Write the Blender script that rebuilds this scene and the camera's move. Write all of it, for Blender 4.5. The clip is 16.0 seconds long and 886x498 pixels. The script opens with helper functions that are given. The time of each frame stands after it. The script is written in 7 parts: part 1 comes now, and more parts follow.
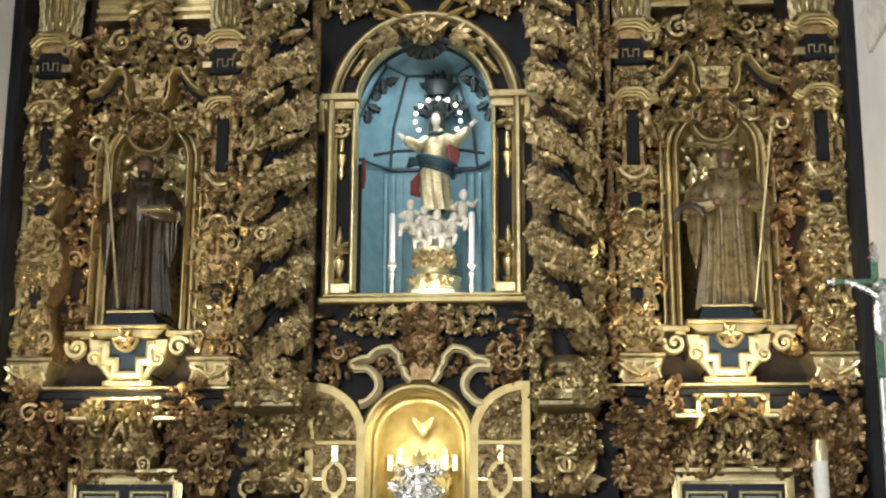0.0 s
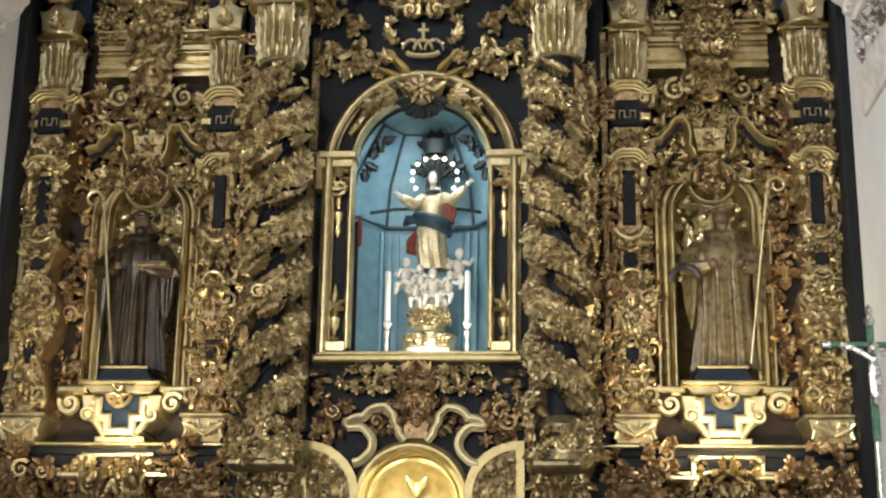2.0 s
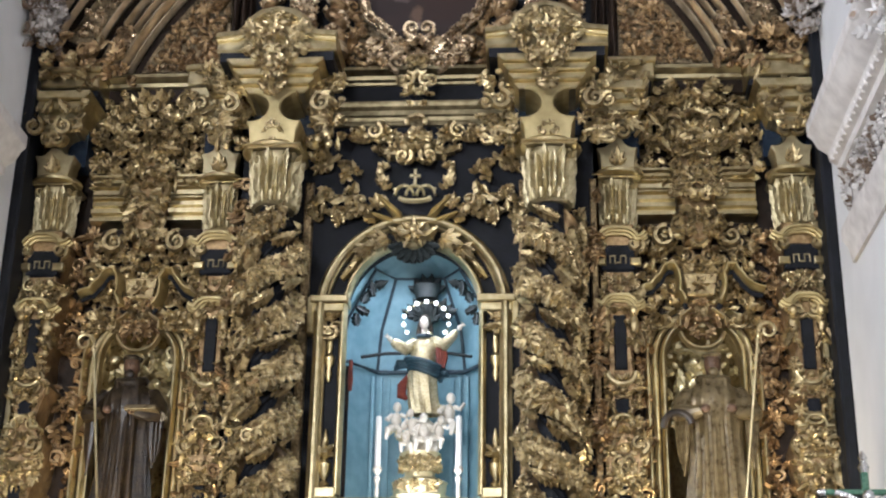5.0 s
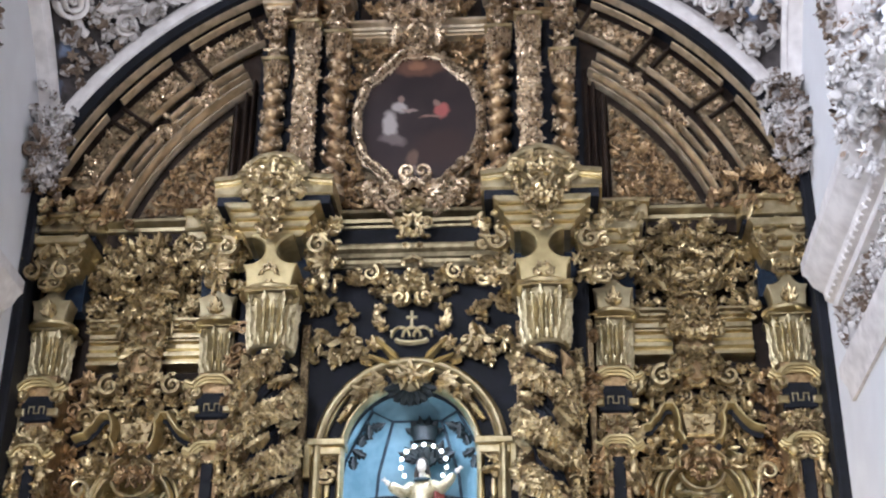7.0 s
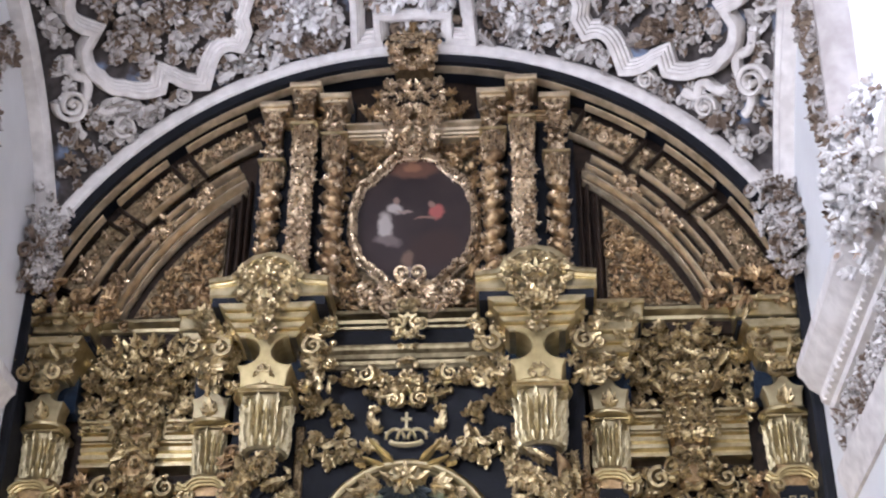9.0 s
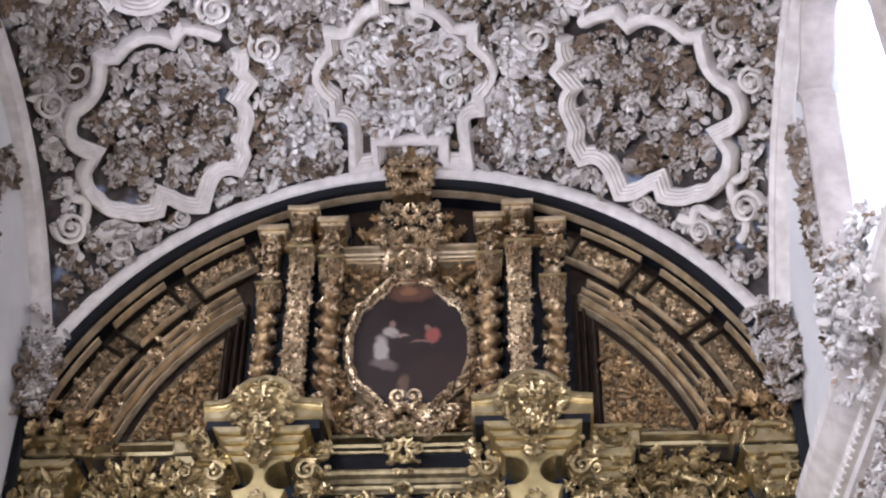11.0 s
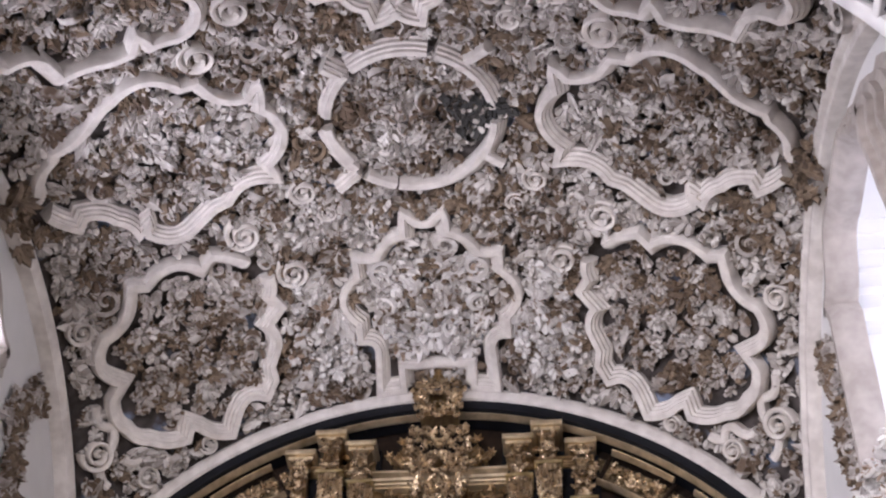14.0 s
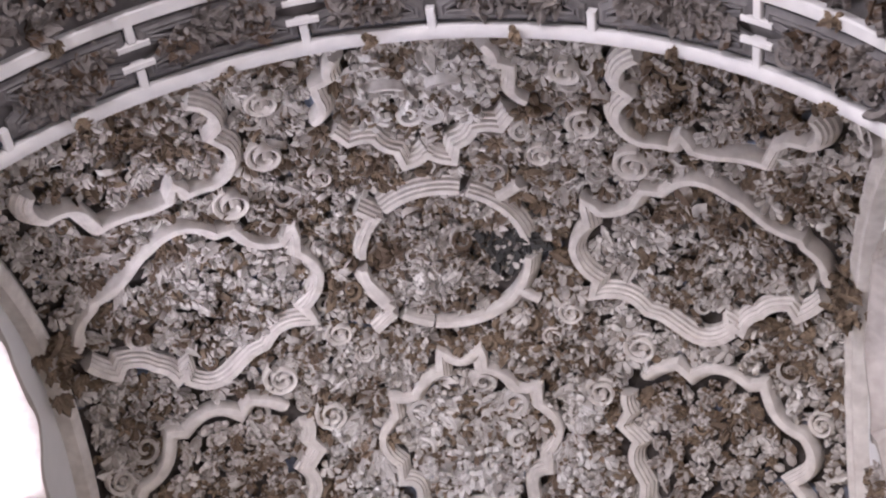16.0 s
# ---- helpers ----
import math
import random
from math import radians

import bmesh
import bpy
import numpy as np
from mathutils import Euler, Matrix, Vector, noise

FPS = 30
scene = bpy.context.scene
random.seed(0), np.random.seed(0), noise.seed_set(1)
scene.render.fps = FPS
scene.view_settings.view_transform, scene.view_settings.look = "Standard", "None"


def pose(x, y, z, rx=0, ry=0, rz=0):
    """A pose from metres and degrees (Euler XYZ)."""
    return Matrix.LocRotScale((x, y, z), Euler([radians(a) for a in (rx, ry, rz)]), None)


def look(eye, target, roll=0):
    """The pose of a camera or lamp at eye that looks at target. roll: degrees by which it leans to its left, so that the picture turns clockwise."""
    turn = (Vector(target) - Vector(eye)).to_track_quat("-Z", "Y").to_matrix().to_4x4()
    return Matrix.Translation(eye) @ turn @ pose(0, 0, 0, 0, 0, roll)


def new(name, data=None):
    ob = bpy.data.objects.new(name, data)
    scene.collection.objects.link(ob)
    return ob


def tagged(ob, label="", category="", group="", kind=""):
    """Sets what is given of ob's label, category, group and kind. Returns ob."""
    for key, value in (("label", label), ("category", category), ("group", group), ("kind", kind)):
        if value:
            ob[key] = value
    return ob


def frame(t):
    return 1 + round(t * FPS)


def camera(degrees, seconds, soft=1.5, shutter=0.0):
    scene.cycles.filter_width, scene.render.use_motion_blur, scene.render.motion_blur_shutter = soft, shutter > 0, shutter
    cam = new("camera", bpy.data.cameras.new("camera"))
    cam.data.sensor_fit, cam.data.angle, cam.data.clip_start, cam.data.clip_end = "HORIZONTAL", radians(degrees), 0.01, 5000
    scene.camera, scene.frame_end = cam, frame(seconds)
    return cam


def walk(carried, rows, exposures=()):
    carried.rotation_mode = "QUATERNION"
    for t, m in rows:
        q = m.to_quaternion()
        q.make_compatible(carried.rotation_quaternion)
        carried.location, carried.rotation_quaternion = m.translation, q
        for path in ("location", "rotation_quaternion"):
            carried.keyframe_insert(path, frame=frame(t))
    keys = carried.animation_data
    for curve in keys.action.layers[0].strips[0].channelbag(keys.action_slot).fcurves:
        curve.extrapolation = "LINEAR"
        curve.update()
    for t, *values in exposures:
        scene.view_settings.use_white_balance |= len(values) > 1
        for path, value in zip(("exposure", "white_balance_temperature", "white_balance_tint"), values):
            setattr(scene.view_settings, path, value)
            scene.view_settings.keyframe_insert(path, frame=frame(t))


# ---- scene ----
# camera: it stands in the nave, a little to the right of the altar's axis, and tilts up
cam = camera(34.82, 16.0, soft=2.2)
EYE = (1.115, -11.70, 1.55)
TURNS = [  # seconds, yaw, pitch, roll
    (0.0, 4.528, 13.396, -0.273),
    (0.5, 4.453, 14.088, -0.335),
    (1.0, 4.357, 14.704, -0.521),
    (1.5, 4.240, 15.208, -0.783),
    (2.0, 4.215, 15.772, -0.814),
    (2.5, 4.201, 16.429, -0.733),
    (3.0, 4.148, 17.211, -0.716),
    (3.5, 4.086, 17.990, -0.681),
    (4.0, 3.902, 19.004, -0.792),
    (6.5, 3.685, 26.011, -0.921),
    (7.0, 3.877, 27.358, -0.420),
    (7.5, 3.832, 28.518, -0.336),
    (8.0, 3.746, 29.403, -0.469),
    (10.5, 3.556, 35.202, -0.154),
    (11.0, 3.396, 36.465, -0.511),
    (11.5, 3.328, 37.730, -0.709),
    (12.0, 3.543, 39.251, -0.494),
    (12.5, 3.758, 40.680, -0.408),
    (13.0, 3.882, 42.102, -0.482),
    (13.5, 4.118, 43.657, -0.616),
    (14.0, 4.834, 45.435, -0.547),
    (14.5, 5.778, 46.994, -0.346),
    (15.0, 6.653, 48.665, -0.171),
    (15.5, 7.056, 49.996, -0.299),
    (16.0, 7.182, 50.969, -0.436),
]
EXPOSURES = [  # seconds, stops, kelvin, tint: the picture cools as it meets the white vault
    (0.0, -0.06, 6100, 6), (4.0, 0.05, 5750, 10), (7.0, 0.32, 5250, 16), (8.0, 0.40, 5250, 18), (10.5, 0.24, 5450, 20), (12.0, 0.09, 5560, 21), (13.0, 0.0, 5700, 22), (16.0, -0.16, 5900, 24)]
walk(cam, [(t, pose(*EYE, 90 + pitch, roll, yaw)) for t, yaw, pitch, roll in TURNS], EXPOSURES)

# ---- world and lights ----
world = bpy.data.worlds.new("sky")
scene.world = world
world.use_nodes = True
wn = world.node_tree
sky = wn.nodes.new("ShaderNodeTexSky")
sky.sky_type, sky.sun_disc, sky.sun_elevation, sky.sun_rotation = "NISHITA", False, radians(38), radians(100)
wn.links.new(sky.outputs[0], wn.nodes["Background"].inputs[0])
wn.nodes["Background"].inputs[1].default_value = 0.12


def area(name, where, target, w, h, power, color=(1, 1, 1), spread=180):
    lamp = bpy.data.lights.new(name, "AREA")
    lamp.shape, lamp.size, lamp.size_y, lamp.energy, lamp.color = "RECTANGLE", w, h, power, color
    lamp.spread = radians(spread)
    ob = new(name, lamp)
    ob.matrix_world = look(where, target)
    return ob


COOL, WARM = (0.97, 0.97, 1.0), (1.0, 0.80, 0.48)
area("window_light", (4.27, -3.95, 8.7), (0, -3.6, 9.6), 1.9, 2.6, 9, COOL)
area("window_light", (-4.27, -3.95, 8.7), (0, -3.6, 10.0), 1.9, 2.6, 380, (1.0, 0.97, 0.95))
# three unseen fill lamps added behind the camera to light altar and vault
area("nave_window_light", (5.9, -13.0, 8.5), (0, -2, 3.0), 2.0, 3.0, 130, (1.0, 0.95, 0.86))
area("nave_window_light", (-5.9, -13.0, 8.5), (0, -2, 3.0), 2.0, 3.0, 560, (1.0, 0.95, 0.86))
area("nave_window_light", (-2.4, -22.1, 3.8), (0, -2, 6.0), 3.0, 3.0, 1450, (1.0, 0.93, 0.82))
for sx in (-1, 1):
    area("altar_lamp", (sx * 2.55, -0.5, 3.0), (sx * 2.55, 0.4, 4.2), 0.5, 0.08, 24, WARM, 140)
area("niche_lamp", (0, 0.27, 6.05), (0, 0.7, 4.6), 0.5, 0.1, 8, (0.96, 0.98, 1.0))
area("niche_foot_lamp", (0.1, 0.1, 4.0), (0.12, 0.6, 4.6), 0.6, 0.06, 7, (1.0, 0.97, 0.9))
area("tabernacle_lamp", (-0.04, 0.04, 3.02), (-0.04, 0.4, 2.3), 0.3, 0.05, 24, (1, 0.88, 0.55))


# ---- materials ----
def mat(name, a, b, scale=6.0, metal=0.0, rough=(0.4, 0.6), bump=0.2, bscale=30.0, island=0.0, c=None, cpos=0.62, fine=4.0):
    """Two tones mixed by noise at two scales, a third tone c for some pieces, fine relief."""
    m = bpy.data.materials.new(name)
    m.use_nodes = True
    nt, N = m.node_tree, m.node_tree.nodes
    link = nt.links.new
    bs = N["Principled BSDF"]
    geo, tc = N.new("ShaderNodeNewGeometry"), N.new("ShaderNodeTexCoord")
    n1, n2 = N.new("ShaderNodeTexNoise"), N.new("ShaderNodeTexNoise")
    n1.inputs["Scale"].default_value, n2.inputs["Scale"].default_value = scale, scale * fine
    n1.inputs["Detail"].default_value, n2.inputs["Detail"].default_value = 3, 2
    for n in (n1, n2):
        link(tc.outputs["Object"], n.inputs["Vector"])
    add = N.new("ShaderNodeMath")
    add.operation = "ADD"
    link(n1.outputs["Fac"], add.inputs[0])
    link(n2.outputs["Fac"], add.inputs[1])
    fac = add.outputs[0]
    if island:
        isl = N.new("ShaderNodeMath")
        isl.operation = "MULTIPLY_ADD"
        link(geo.outputs["Random Per Island"], isl.inputs[0])
        isl.inputs[1].default_value = island
        link(fac, isl.inputs[2])
        fac = isl.outputs[0]
    rng = N.new("ShaderNodeMapRange")
    rng.inputs["From Min"].default_value, rng.inputs["From Max"].default_value = 0.72, 1.28 + island
    link(fac, rng.inputs["Value"])
    mix = N.new("ShaderNodeMix")
    mix.data_type = "RGBA"
    mix.inputs["A"].default_value, mix.inputs["B"].default_value = (*a, 1), (*b, 1)
    link(rng.outputs[0], mix.inputs["Factor"])
    col = mix.outputs["Result"]
    if c:
        ramp = N.new("ShaderNodeMapRange")
        ramp.inputs["From Min"].default_value, ramp.inputs["From Max"].default_value = cpos, cpos + 0.08
        if island:
            wob = N.new("ShaderNodeMath")
            wob.operation = "MULTIPLY_ADD"
            link(geo.outputs["Random Per Island"], wob.inputs[0])
            wob.inputs[1].default_value = 0.28
            link(n1.outputs["Fac"], wob.inputs[2])
            link(wob.outputs[0], ramp.inputs["Value"])
        else:
            link(n1.outputs["Fac"], ramp.inputs["Value"])
        mix2 = N.new("ShaderNodeMix")
        mix2.data_type = "RGBA"
        link(ramp.outputs[0], mix2.inputs["Factor"])
        link(col, mix2.inputs["A"])
        mix2.inputs["B"].default_value = (*c, 1)
        col = mix2.outputs["Result"]
    link(col, bs.inputs["Base Color"])
    rr = N.new("ShaderNodeMapRange")
    rr.inputs["To Min"].default_value, rr.inputs["To Max"].default_value = rough
    link(n2.outputs["Fac"], rr.inputs["Value"])
    link(rr.outputs[0], bs.inputs["Roughness"])
    bs.inputs["Metallic"].default_value = metal
    if bump:
        n3, bp = N.new("ShaderNodeTexNoise"), N.new("ShaderNodeBump")
        n3.inputs["Scale"].default_value = bscale
        link(tc.outputs["Object"], n3.inputs["Vector"])
        link(n3.outputs["Fac"], bp.inputs["Height"])
        bp.inputs["Strength"].default_value, bp.inputs["Distance"].default_value = bump, 0.02
        link(bp.outputs[0], bs.inputs["Normal"])
    return m


def glow(name, color, strength):
    m = bpy.data.materials.new(name)
    m.use_nodes = True
    bs = m.node_tree.nodes["Principled BSDF"]
    bs.inputs["Base Color"].default_value = (*color, 1)
    bs.inputs["Emission Color"].default_value, bs.inputs["Emission Strength"].default_value = (*color, 1), strength
    return m


GOLD = mat("carved_gilding", (0.15, 0.10, 0.045), (0.72, 0.59, 0.32), 5, 0.88, (0.18, 0.45), 0.5, 45, 0.35)
GOLD_SMOOTH = mat("burnished_gilding", (0.50, 0.41, 0.215), (0.73, 0.63, 0.38), 3.2, 1.0, (0.24, 0.42), 0.08, 22)
GOLD_DULL = mat("dull_gilding", (0.34, 0.285, 0.16), (0.54, 0.465, 0.28), 2.5, 1.0, (0.42, 0.6), 0.06, 25)
GOLD_PALE = mat("pale_gilding", (0.66, 0.57, 0.33), (0.84, 0.75, 0.48), 2.5, 0.85, (0.25, 0.42), 0.05, 30)
GOLD_SATIN = mat("satin_gilding", (0.40, 0.32, 0.15), (0.60, 0.50, 0.26), 2.5, 1.0, (0.45, 0.62), 0.1, 25)
GOLD_BROWN = mat("worn_gilding_on_bole", (0.10, 0.052, 0.024), (0.57, 0.405, 0.205), 5, 0.78, (0.2, 0.5), 0.5, 45, 0.4)
GOLD_LEAF = mat("evenly_gilded_leaves", (0.36, 0.30, 0.165), (0.66, 0.575, 0.36), 7, 0.92, (0.36, 0.55), 0.2, 45, 0.3)
GOLD_OLD = mat("darkened_old_gilding", (0.13, 0.105, 0.058), (0.30, 0.25, 0.145), 3, 1.0, (0.36, 0.55), 0.1, 25)
GOLD_FLAT = mat("gilded_relief_ground", (0.10, 0.07, 0.038), (0.42, 0.315, 0.165), 9, 0.85, (0.35, 0.6), 0.8, 38)
ROSE_GOLD = mat("reddish_carved_gilding", (0.17, 0.112, 0.062), (0.76, 0.60, 0.385), 5, 0.8, (0.16, 0.4), 0.5, 45, 0.35)
ROSE_SMOOTH = mat("reddish_burnished_gilding", (0.46, 0.37, 0.23), (0.82, 0.69, 0.48), 2.2, 0.75, (0.26, 0.42), 0.05, 20)
ROSE_FLAT = mat("reddish_relief_ground", (0.07, 0.05, 0.03), (0.34, 0.265, 0.155), 9, 0.85, (0.32, 0.6), 0.8, 38)
DARK_STUCCO = mat("dark_grey_stucco", (0.025, 0.025, 0.024), (0.085, 0.083, 0.08), 5, 0.0, (0.7, 0.9), 0.3, 40, 0.4)
# painted boards; also used as painted shade in column gaps, undersides and shadow lines
BOARD = mat("blue_black_wood_and_shade", (0.0022, 0.003, 0.005), (0.008, 0.009, 0.014), 3, 0.0, (0.5, 0.75), 0.1, 40)
BOARD_BROWN = mat("dark_brown_painted_wood", (0.010, 0.0065, 0.0045), (0.034, 0.02, 0.012), 3, 0.0, (0.4, 0.65), 0.15, 40)
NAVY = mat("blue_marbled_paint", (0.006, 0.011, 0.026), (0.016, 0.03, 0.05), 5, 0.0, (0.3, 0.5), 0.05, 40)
WHITE = mat("white_limewash", (0.735, 0.73, 0.725), (0.79, 0.785, 0.78), 0.8, 0.0, (0.8, 0.95), 0.08, 20)
MOULD = mat("off_white_plaster_moulding", (0.60, 0.56, 0.525), (0.80, 0.76, 0.72), 2.2, 0.0, (0.75, 0.95), 0.1, 25)
# white and brown stucco; its wide tone range also paints in shadows and highlights
STUCCO = mat("white_stucco_foliage_with_shade", (0.15, 0.122, 0.10), (0.97, 0.94, 0.905), 2.5, 0.0, (0.6, 0.85), 0.15, 30, 1.1, (0.13, 0.09, 0.06), 0.67)
MOULD_BEIGE = mat("beige_plaster_moulding", (0.34, 0.30, 0.27), (0.47, 0.425, 0.39), 2.2, 0.0, (0.75, 0.95), 0.1, 25)
STUCCO_WHITE = mat("bright_white_stucco_foliage", (0.34, 0.31, 0.29), (0.97, 0.955, 0.935), 2.5, 0.0, (0.6, 0.85), 0.15, 30, 1.1, (0.30, 0.22, 0.16), 0.76)
STUCCO_GREY = mat("grey_brown_stucco_foliage", (0.20, 0.172, 0.15), (0.82, 0.775, 0.74), 2.5, 0.0, (0.6, 0.85), 0.15, 30, 1.1, (0.14, 0.095, 0.06), 0.64)
STUCCO_TAN = mat("ochre_and_brown_stucco_foliage", (0.065, 0.044, 0.03), (0.30, 0.225, 0.155), 4, 0.0, (0.7, 0.95), 0.3, 40, 0.5)
# base tones darkened to paint in the shade between leaves; blue patches are paint
VAULT = mat("shade_darkened_vault_ground", (0.03, 0.024, 0.021), (0.10, 0.085, 0.08), 2.2, 0.0, (0.8, 0.95), 0.3, 25, 0.0, (0.22, 0.27, 0.38), 0.60)
BLUE = mat("sky_blue_painted_plaster", (0.20, 0.36, 0.44), (0.30, 0.48, 0.55), 2.5, 0.0, (0.5, 0.7), 0.05, 20)
BLUE_LINE = mat("dark_painted_ribs", (0.03, 0.05, 0.07), (0.07, 0.10, 0.12), 5, 0.0, (0.5, 0.7), 0.1)
GREEN_DARK = mat("dark_green_garland", (0.004, 0.008, 0.008), (0.014, 0.02, 0.018), 8, 0.0, (0.5, 0.7), 0.2)
RED = mat("dull_red_cloth", (0.14, 0.025, 0.016), (0.26, 0.055, 0.03), 6, 0.0, (0.6, 0.8), 0.1)
TEAL = mat("dark_blue_mantle", (0.012, 0.03, 0.045), (0.03, 0.07, 0.09), 6, 0.0, (0.4, 0.6), 0.1)
IVORY = mat("ivory_polychrome", (0.60, 0.54, 0.44), (0.80, 0.75, 0.66), 8, 0.0, (0.35, 0.55), 0.1)
CREAM_GOLD = mat("gilded_cream_robe", (0.42, 0.35, 0.19), (0.74, 0.66, 0.44), 14, 0.55, (0.25, 0.42), 0.2, 50)
ROBE_DARK = mat("black_brown_robe", (0.012, 0.008, 0.005), (0.05, 0.034, 0.018), 8, 0.0, (0.22, 0.4), 0.2, 40)
ROBE_BROWN = mat("brown_habit", (0.11, 0.082, 0.04), (0.24, 0.185, 0.095), 4, 0.2, (0.22, 0.36), 0.2, 40)
FLESH = mat("dark_polychrome_wood", (0.09, 0.05, 0.03), (0.17, 0.10, 0.06), 9, 0.0, (0.4, 0.6), 0.1)
SILVER = mat("polished_silver", (0.55, 0.55, 0.56), (0.9, 0.9, 0.9), 10, 1.0, (0.15, 0.35), 0.4, 40)
WAX = mat("white_wax", (0.82, 0.81, 0.78), (0.9, 0.89, 0.86), 6, 0.0, (0.4, 0.5), 0.05)
ENAMEL = mat("green_patina_metal", (0.05, 0.14, 0.09), (0.14, 0.26, 0.18), 12, 0.6, (0.3, 0.5), 0.2)
MARBLE = mat("grey_veined_marble", (0.22, 0.24, 0.24), (0.5, 0.52, 0.5), 8, 0.0, (0.2, 0.4), 0.05)
for m in (BOARD, BOARD_BROWN, NAVY):
    m.node_tree.nodes["Principled BSDF"].inputs["Specular IOR Level"].default_value = 0.28
# arch grey, made darker to carry the shade of the downward-facing soffit
ARCH_GREY = mat("grey_plaster_with_shade", (0.11, 0.105, 0.11), (0.19, 0.18, 0.185), 2.5, 0.0, (0.75, 0.95), 0.1, 25)
FILLET = mat("pale_grey_painted_fillet", (0.66, 0.65, 0.665), (0.78, 0.77, 0.78), 1.5, 0.0, (0.7, 0.9), 0.08, 25)
# arch foliage tones lowered too, with the soffit's shade in the colour
ARCH_LEAF = mat("shaded_grey_stucco_foliage", (0.07, 0.058, 0.052), (0.30, 0.275, 0.27), 4, 0.0, (0.7, 0.9), 0.3, 40, 0.5, (0.08, 0.05, 0.032), 0.70)
TILE = mat("worn_stone_floor", (0.18, 0.15, 0.12), (0.34, 0.29, 0.24), 1.5, 0.0, (0.3, 0.5), 0.05)
DAY = glow("bright_hazy_sky", (0.96, 0.97, 1.0), 1.1)
STAR = glow("lit_star_bulb", (1.0, 0.98, 0.92), 3.0)


# ---- mesh tools: every shape is a pair of arrays, vertices and triangles ----
def quads(rows_n, cols_n, closed_r=False, closed_c=False):
    r = np.arange(rows_n if closed_r else rows_n - 1)
    k = np.arange(cols_n if closed_c else cols_n - 1)
    R, C = np.meshgrid(r, k, indexing="ij")
    R2, C2 = (R + 1) % rows_n, (C + 1) % cols_n
    a, b, c, d = R * cols_n + C, R * cols_n + C2, R2 * cols_n + C2, R2 * cols_n + C
    return np.concatenate([np.stack([a, b, c], -1).reshape(-1, 3), np.stack([a, c, d], -1).reshape(-1, 3)])


def join(*shapes):
    V, T, n = [], [], 0
    for v, t in shapes:
        v, t = np.asarray(v, float).reshape(-1, 3), np.asarray(t, int).reshape(-1, 3)
        V.append(v)
        T.append(t + n)
        n += len(v)
    return np.concatenate(V), np.concatenate(T)


def move(s, x=0, y=0, z=0, k=1.0):
    return np.asarray(s[0], float) * k + (x, y, z), s[1]


def mirror(s, axis=0, about=0.0):
    v = np.array(s[0], float)
    v[:, axis] = 2 * about - v[:, axis]
    return v, np.asarray(s[1])[:, ::-1]


def both(s, axis=0, about=0.0):
    return join(s, mirror(s, axis, about))


def box(x0, x1, y0, y1, z0, z1, b=0.0):
    """A box whose front edges (towards -y) are bevelled by b."""
    def ring(y, i):
        return [(x0 + i, y, z0 + i), (x1 - i, y, z0 + i), (x1 - i, y, z1 - i), (x0 + i, y, z1 - i)]
    rings = [ring(y1, 0), ring(y0 + b, 0)] + ([ring(y0, b)] if b else [])
    v = np.array(sum(rings, []), float)
    t = list(quads(len(rings), 4, closed_c=True)[:, ::-1])
    e = 4 * (len(rings) - 1)
    t += [(0, 2, 1), (0, 3, 2), (e, e + 1, e + 2), (e, e + 2, e + 3)]
    return v, np.array(t)


def prism(poly, y0, y1, b=0.0):
    """An outline in x and z, drawn from y1 to the front y0, its front rim chamfered by b."""
    from mathutils.geometry import tessellate_polygon
    p = np.array(poly, float)
    n = len(p)
    nx, pv = np.roll(p, -1, 0), np.roll(p, 1, 0)
    if ((p[:, 0] * nx[:, 1]) - (nx[:, 0] * p[:, 1])).sum() < 0:
        p = p[::-1].copy()
        nx, pv = np.roll(p, -1, 0), np.roll(p, 1, 0)
    tg = nx - pv
    tg /= np.maximum(1e-9, np.linalg.norm(tg, axis=1, keepdims=True))
    inn = np.stack([-tg[:, 1], tg[:, 0]], 1)
    def lay(q, y):
        return np.stack([q[:, 0], np.full(n, y), q[:, 1]], 1)
    front = p + inn * b
    layers = [lay(p, y1), lay(p, y0 + b)] + ([lay(front, y0)] if b else [])
    v = np.concatenate(layers)
    side = quads(len(layers), n, closed_c=True)[:, ::-1]
    tri = np.array(tessellate_polygon([[Vector((q[0], q[1], 0)) for q in front]]))
    e = n * (len(layers) - 1)
    A = p[tri]
    s = np.cross(A[:, 1] - A[:, 0], A[:, 2] - A[:, 0])
    tri = np.where((s > 0)[:, None], tri, tri[:, ::-1])
    return v, np.concatenate([side, tri + e, tri[:, ::-1]])


def sweep(path, prof, up, closed=False):
    """A moulding: the profile (sideways, upwards) drawn along the path; up: one direction, or one for each point."""
    P = np.array(path, float)
    U = np.broadcast_to(np.array(up, float), P.shape)
    if closed:
        d1, d0 = np.roll(P, -1, 0) - P, P - np.roll(P, 1, 0)
    else:
        d = np.diff(P, axis=0)
        d1, d0 = np.vstack([d, d[-1:]]), np.vstack([d[:1], d])
    d1 = d1 / np.linalg.norm(d1, axis=1, keepdims=True)
    d0 = d0 / np.linalg.norm(d0, axis=1, keepdims=True)
    tg = d1 + d0
    tg /= np.maximum(1e-6, np.linalg.norm(tg, axis=1, keepdims=True))
    side = np.cross(tg, U)
    side /= np.maximum(1e-6, np.linalg.norm(side, axis=1, keepdims=True))
    miter = np.clip(1 / np.maximum(0.4, (tg * d1).sum(1)), 1, 1.7)
    prof = np.array(prof, float)
    v = P[:, None, :] + side[:, None, :] * (prof[None, :, :1] * miter[:, None, None]) + U[:, None, :] * prof[None, :, 1:]
    t = quads(len(P), len(prof), closed_r=closed, closed_c=True)
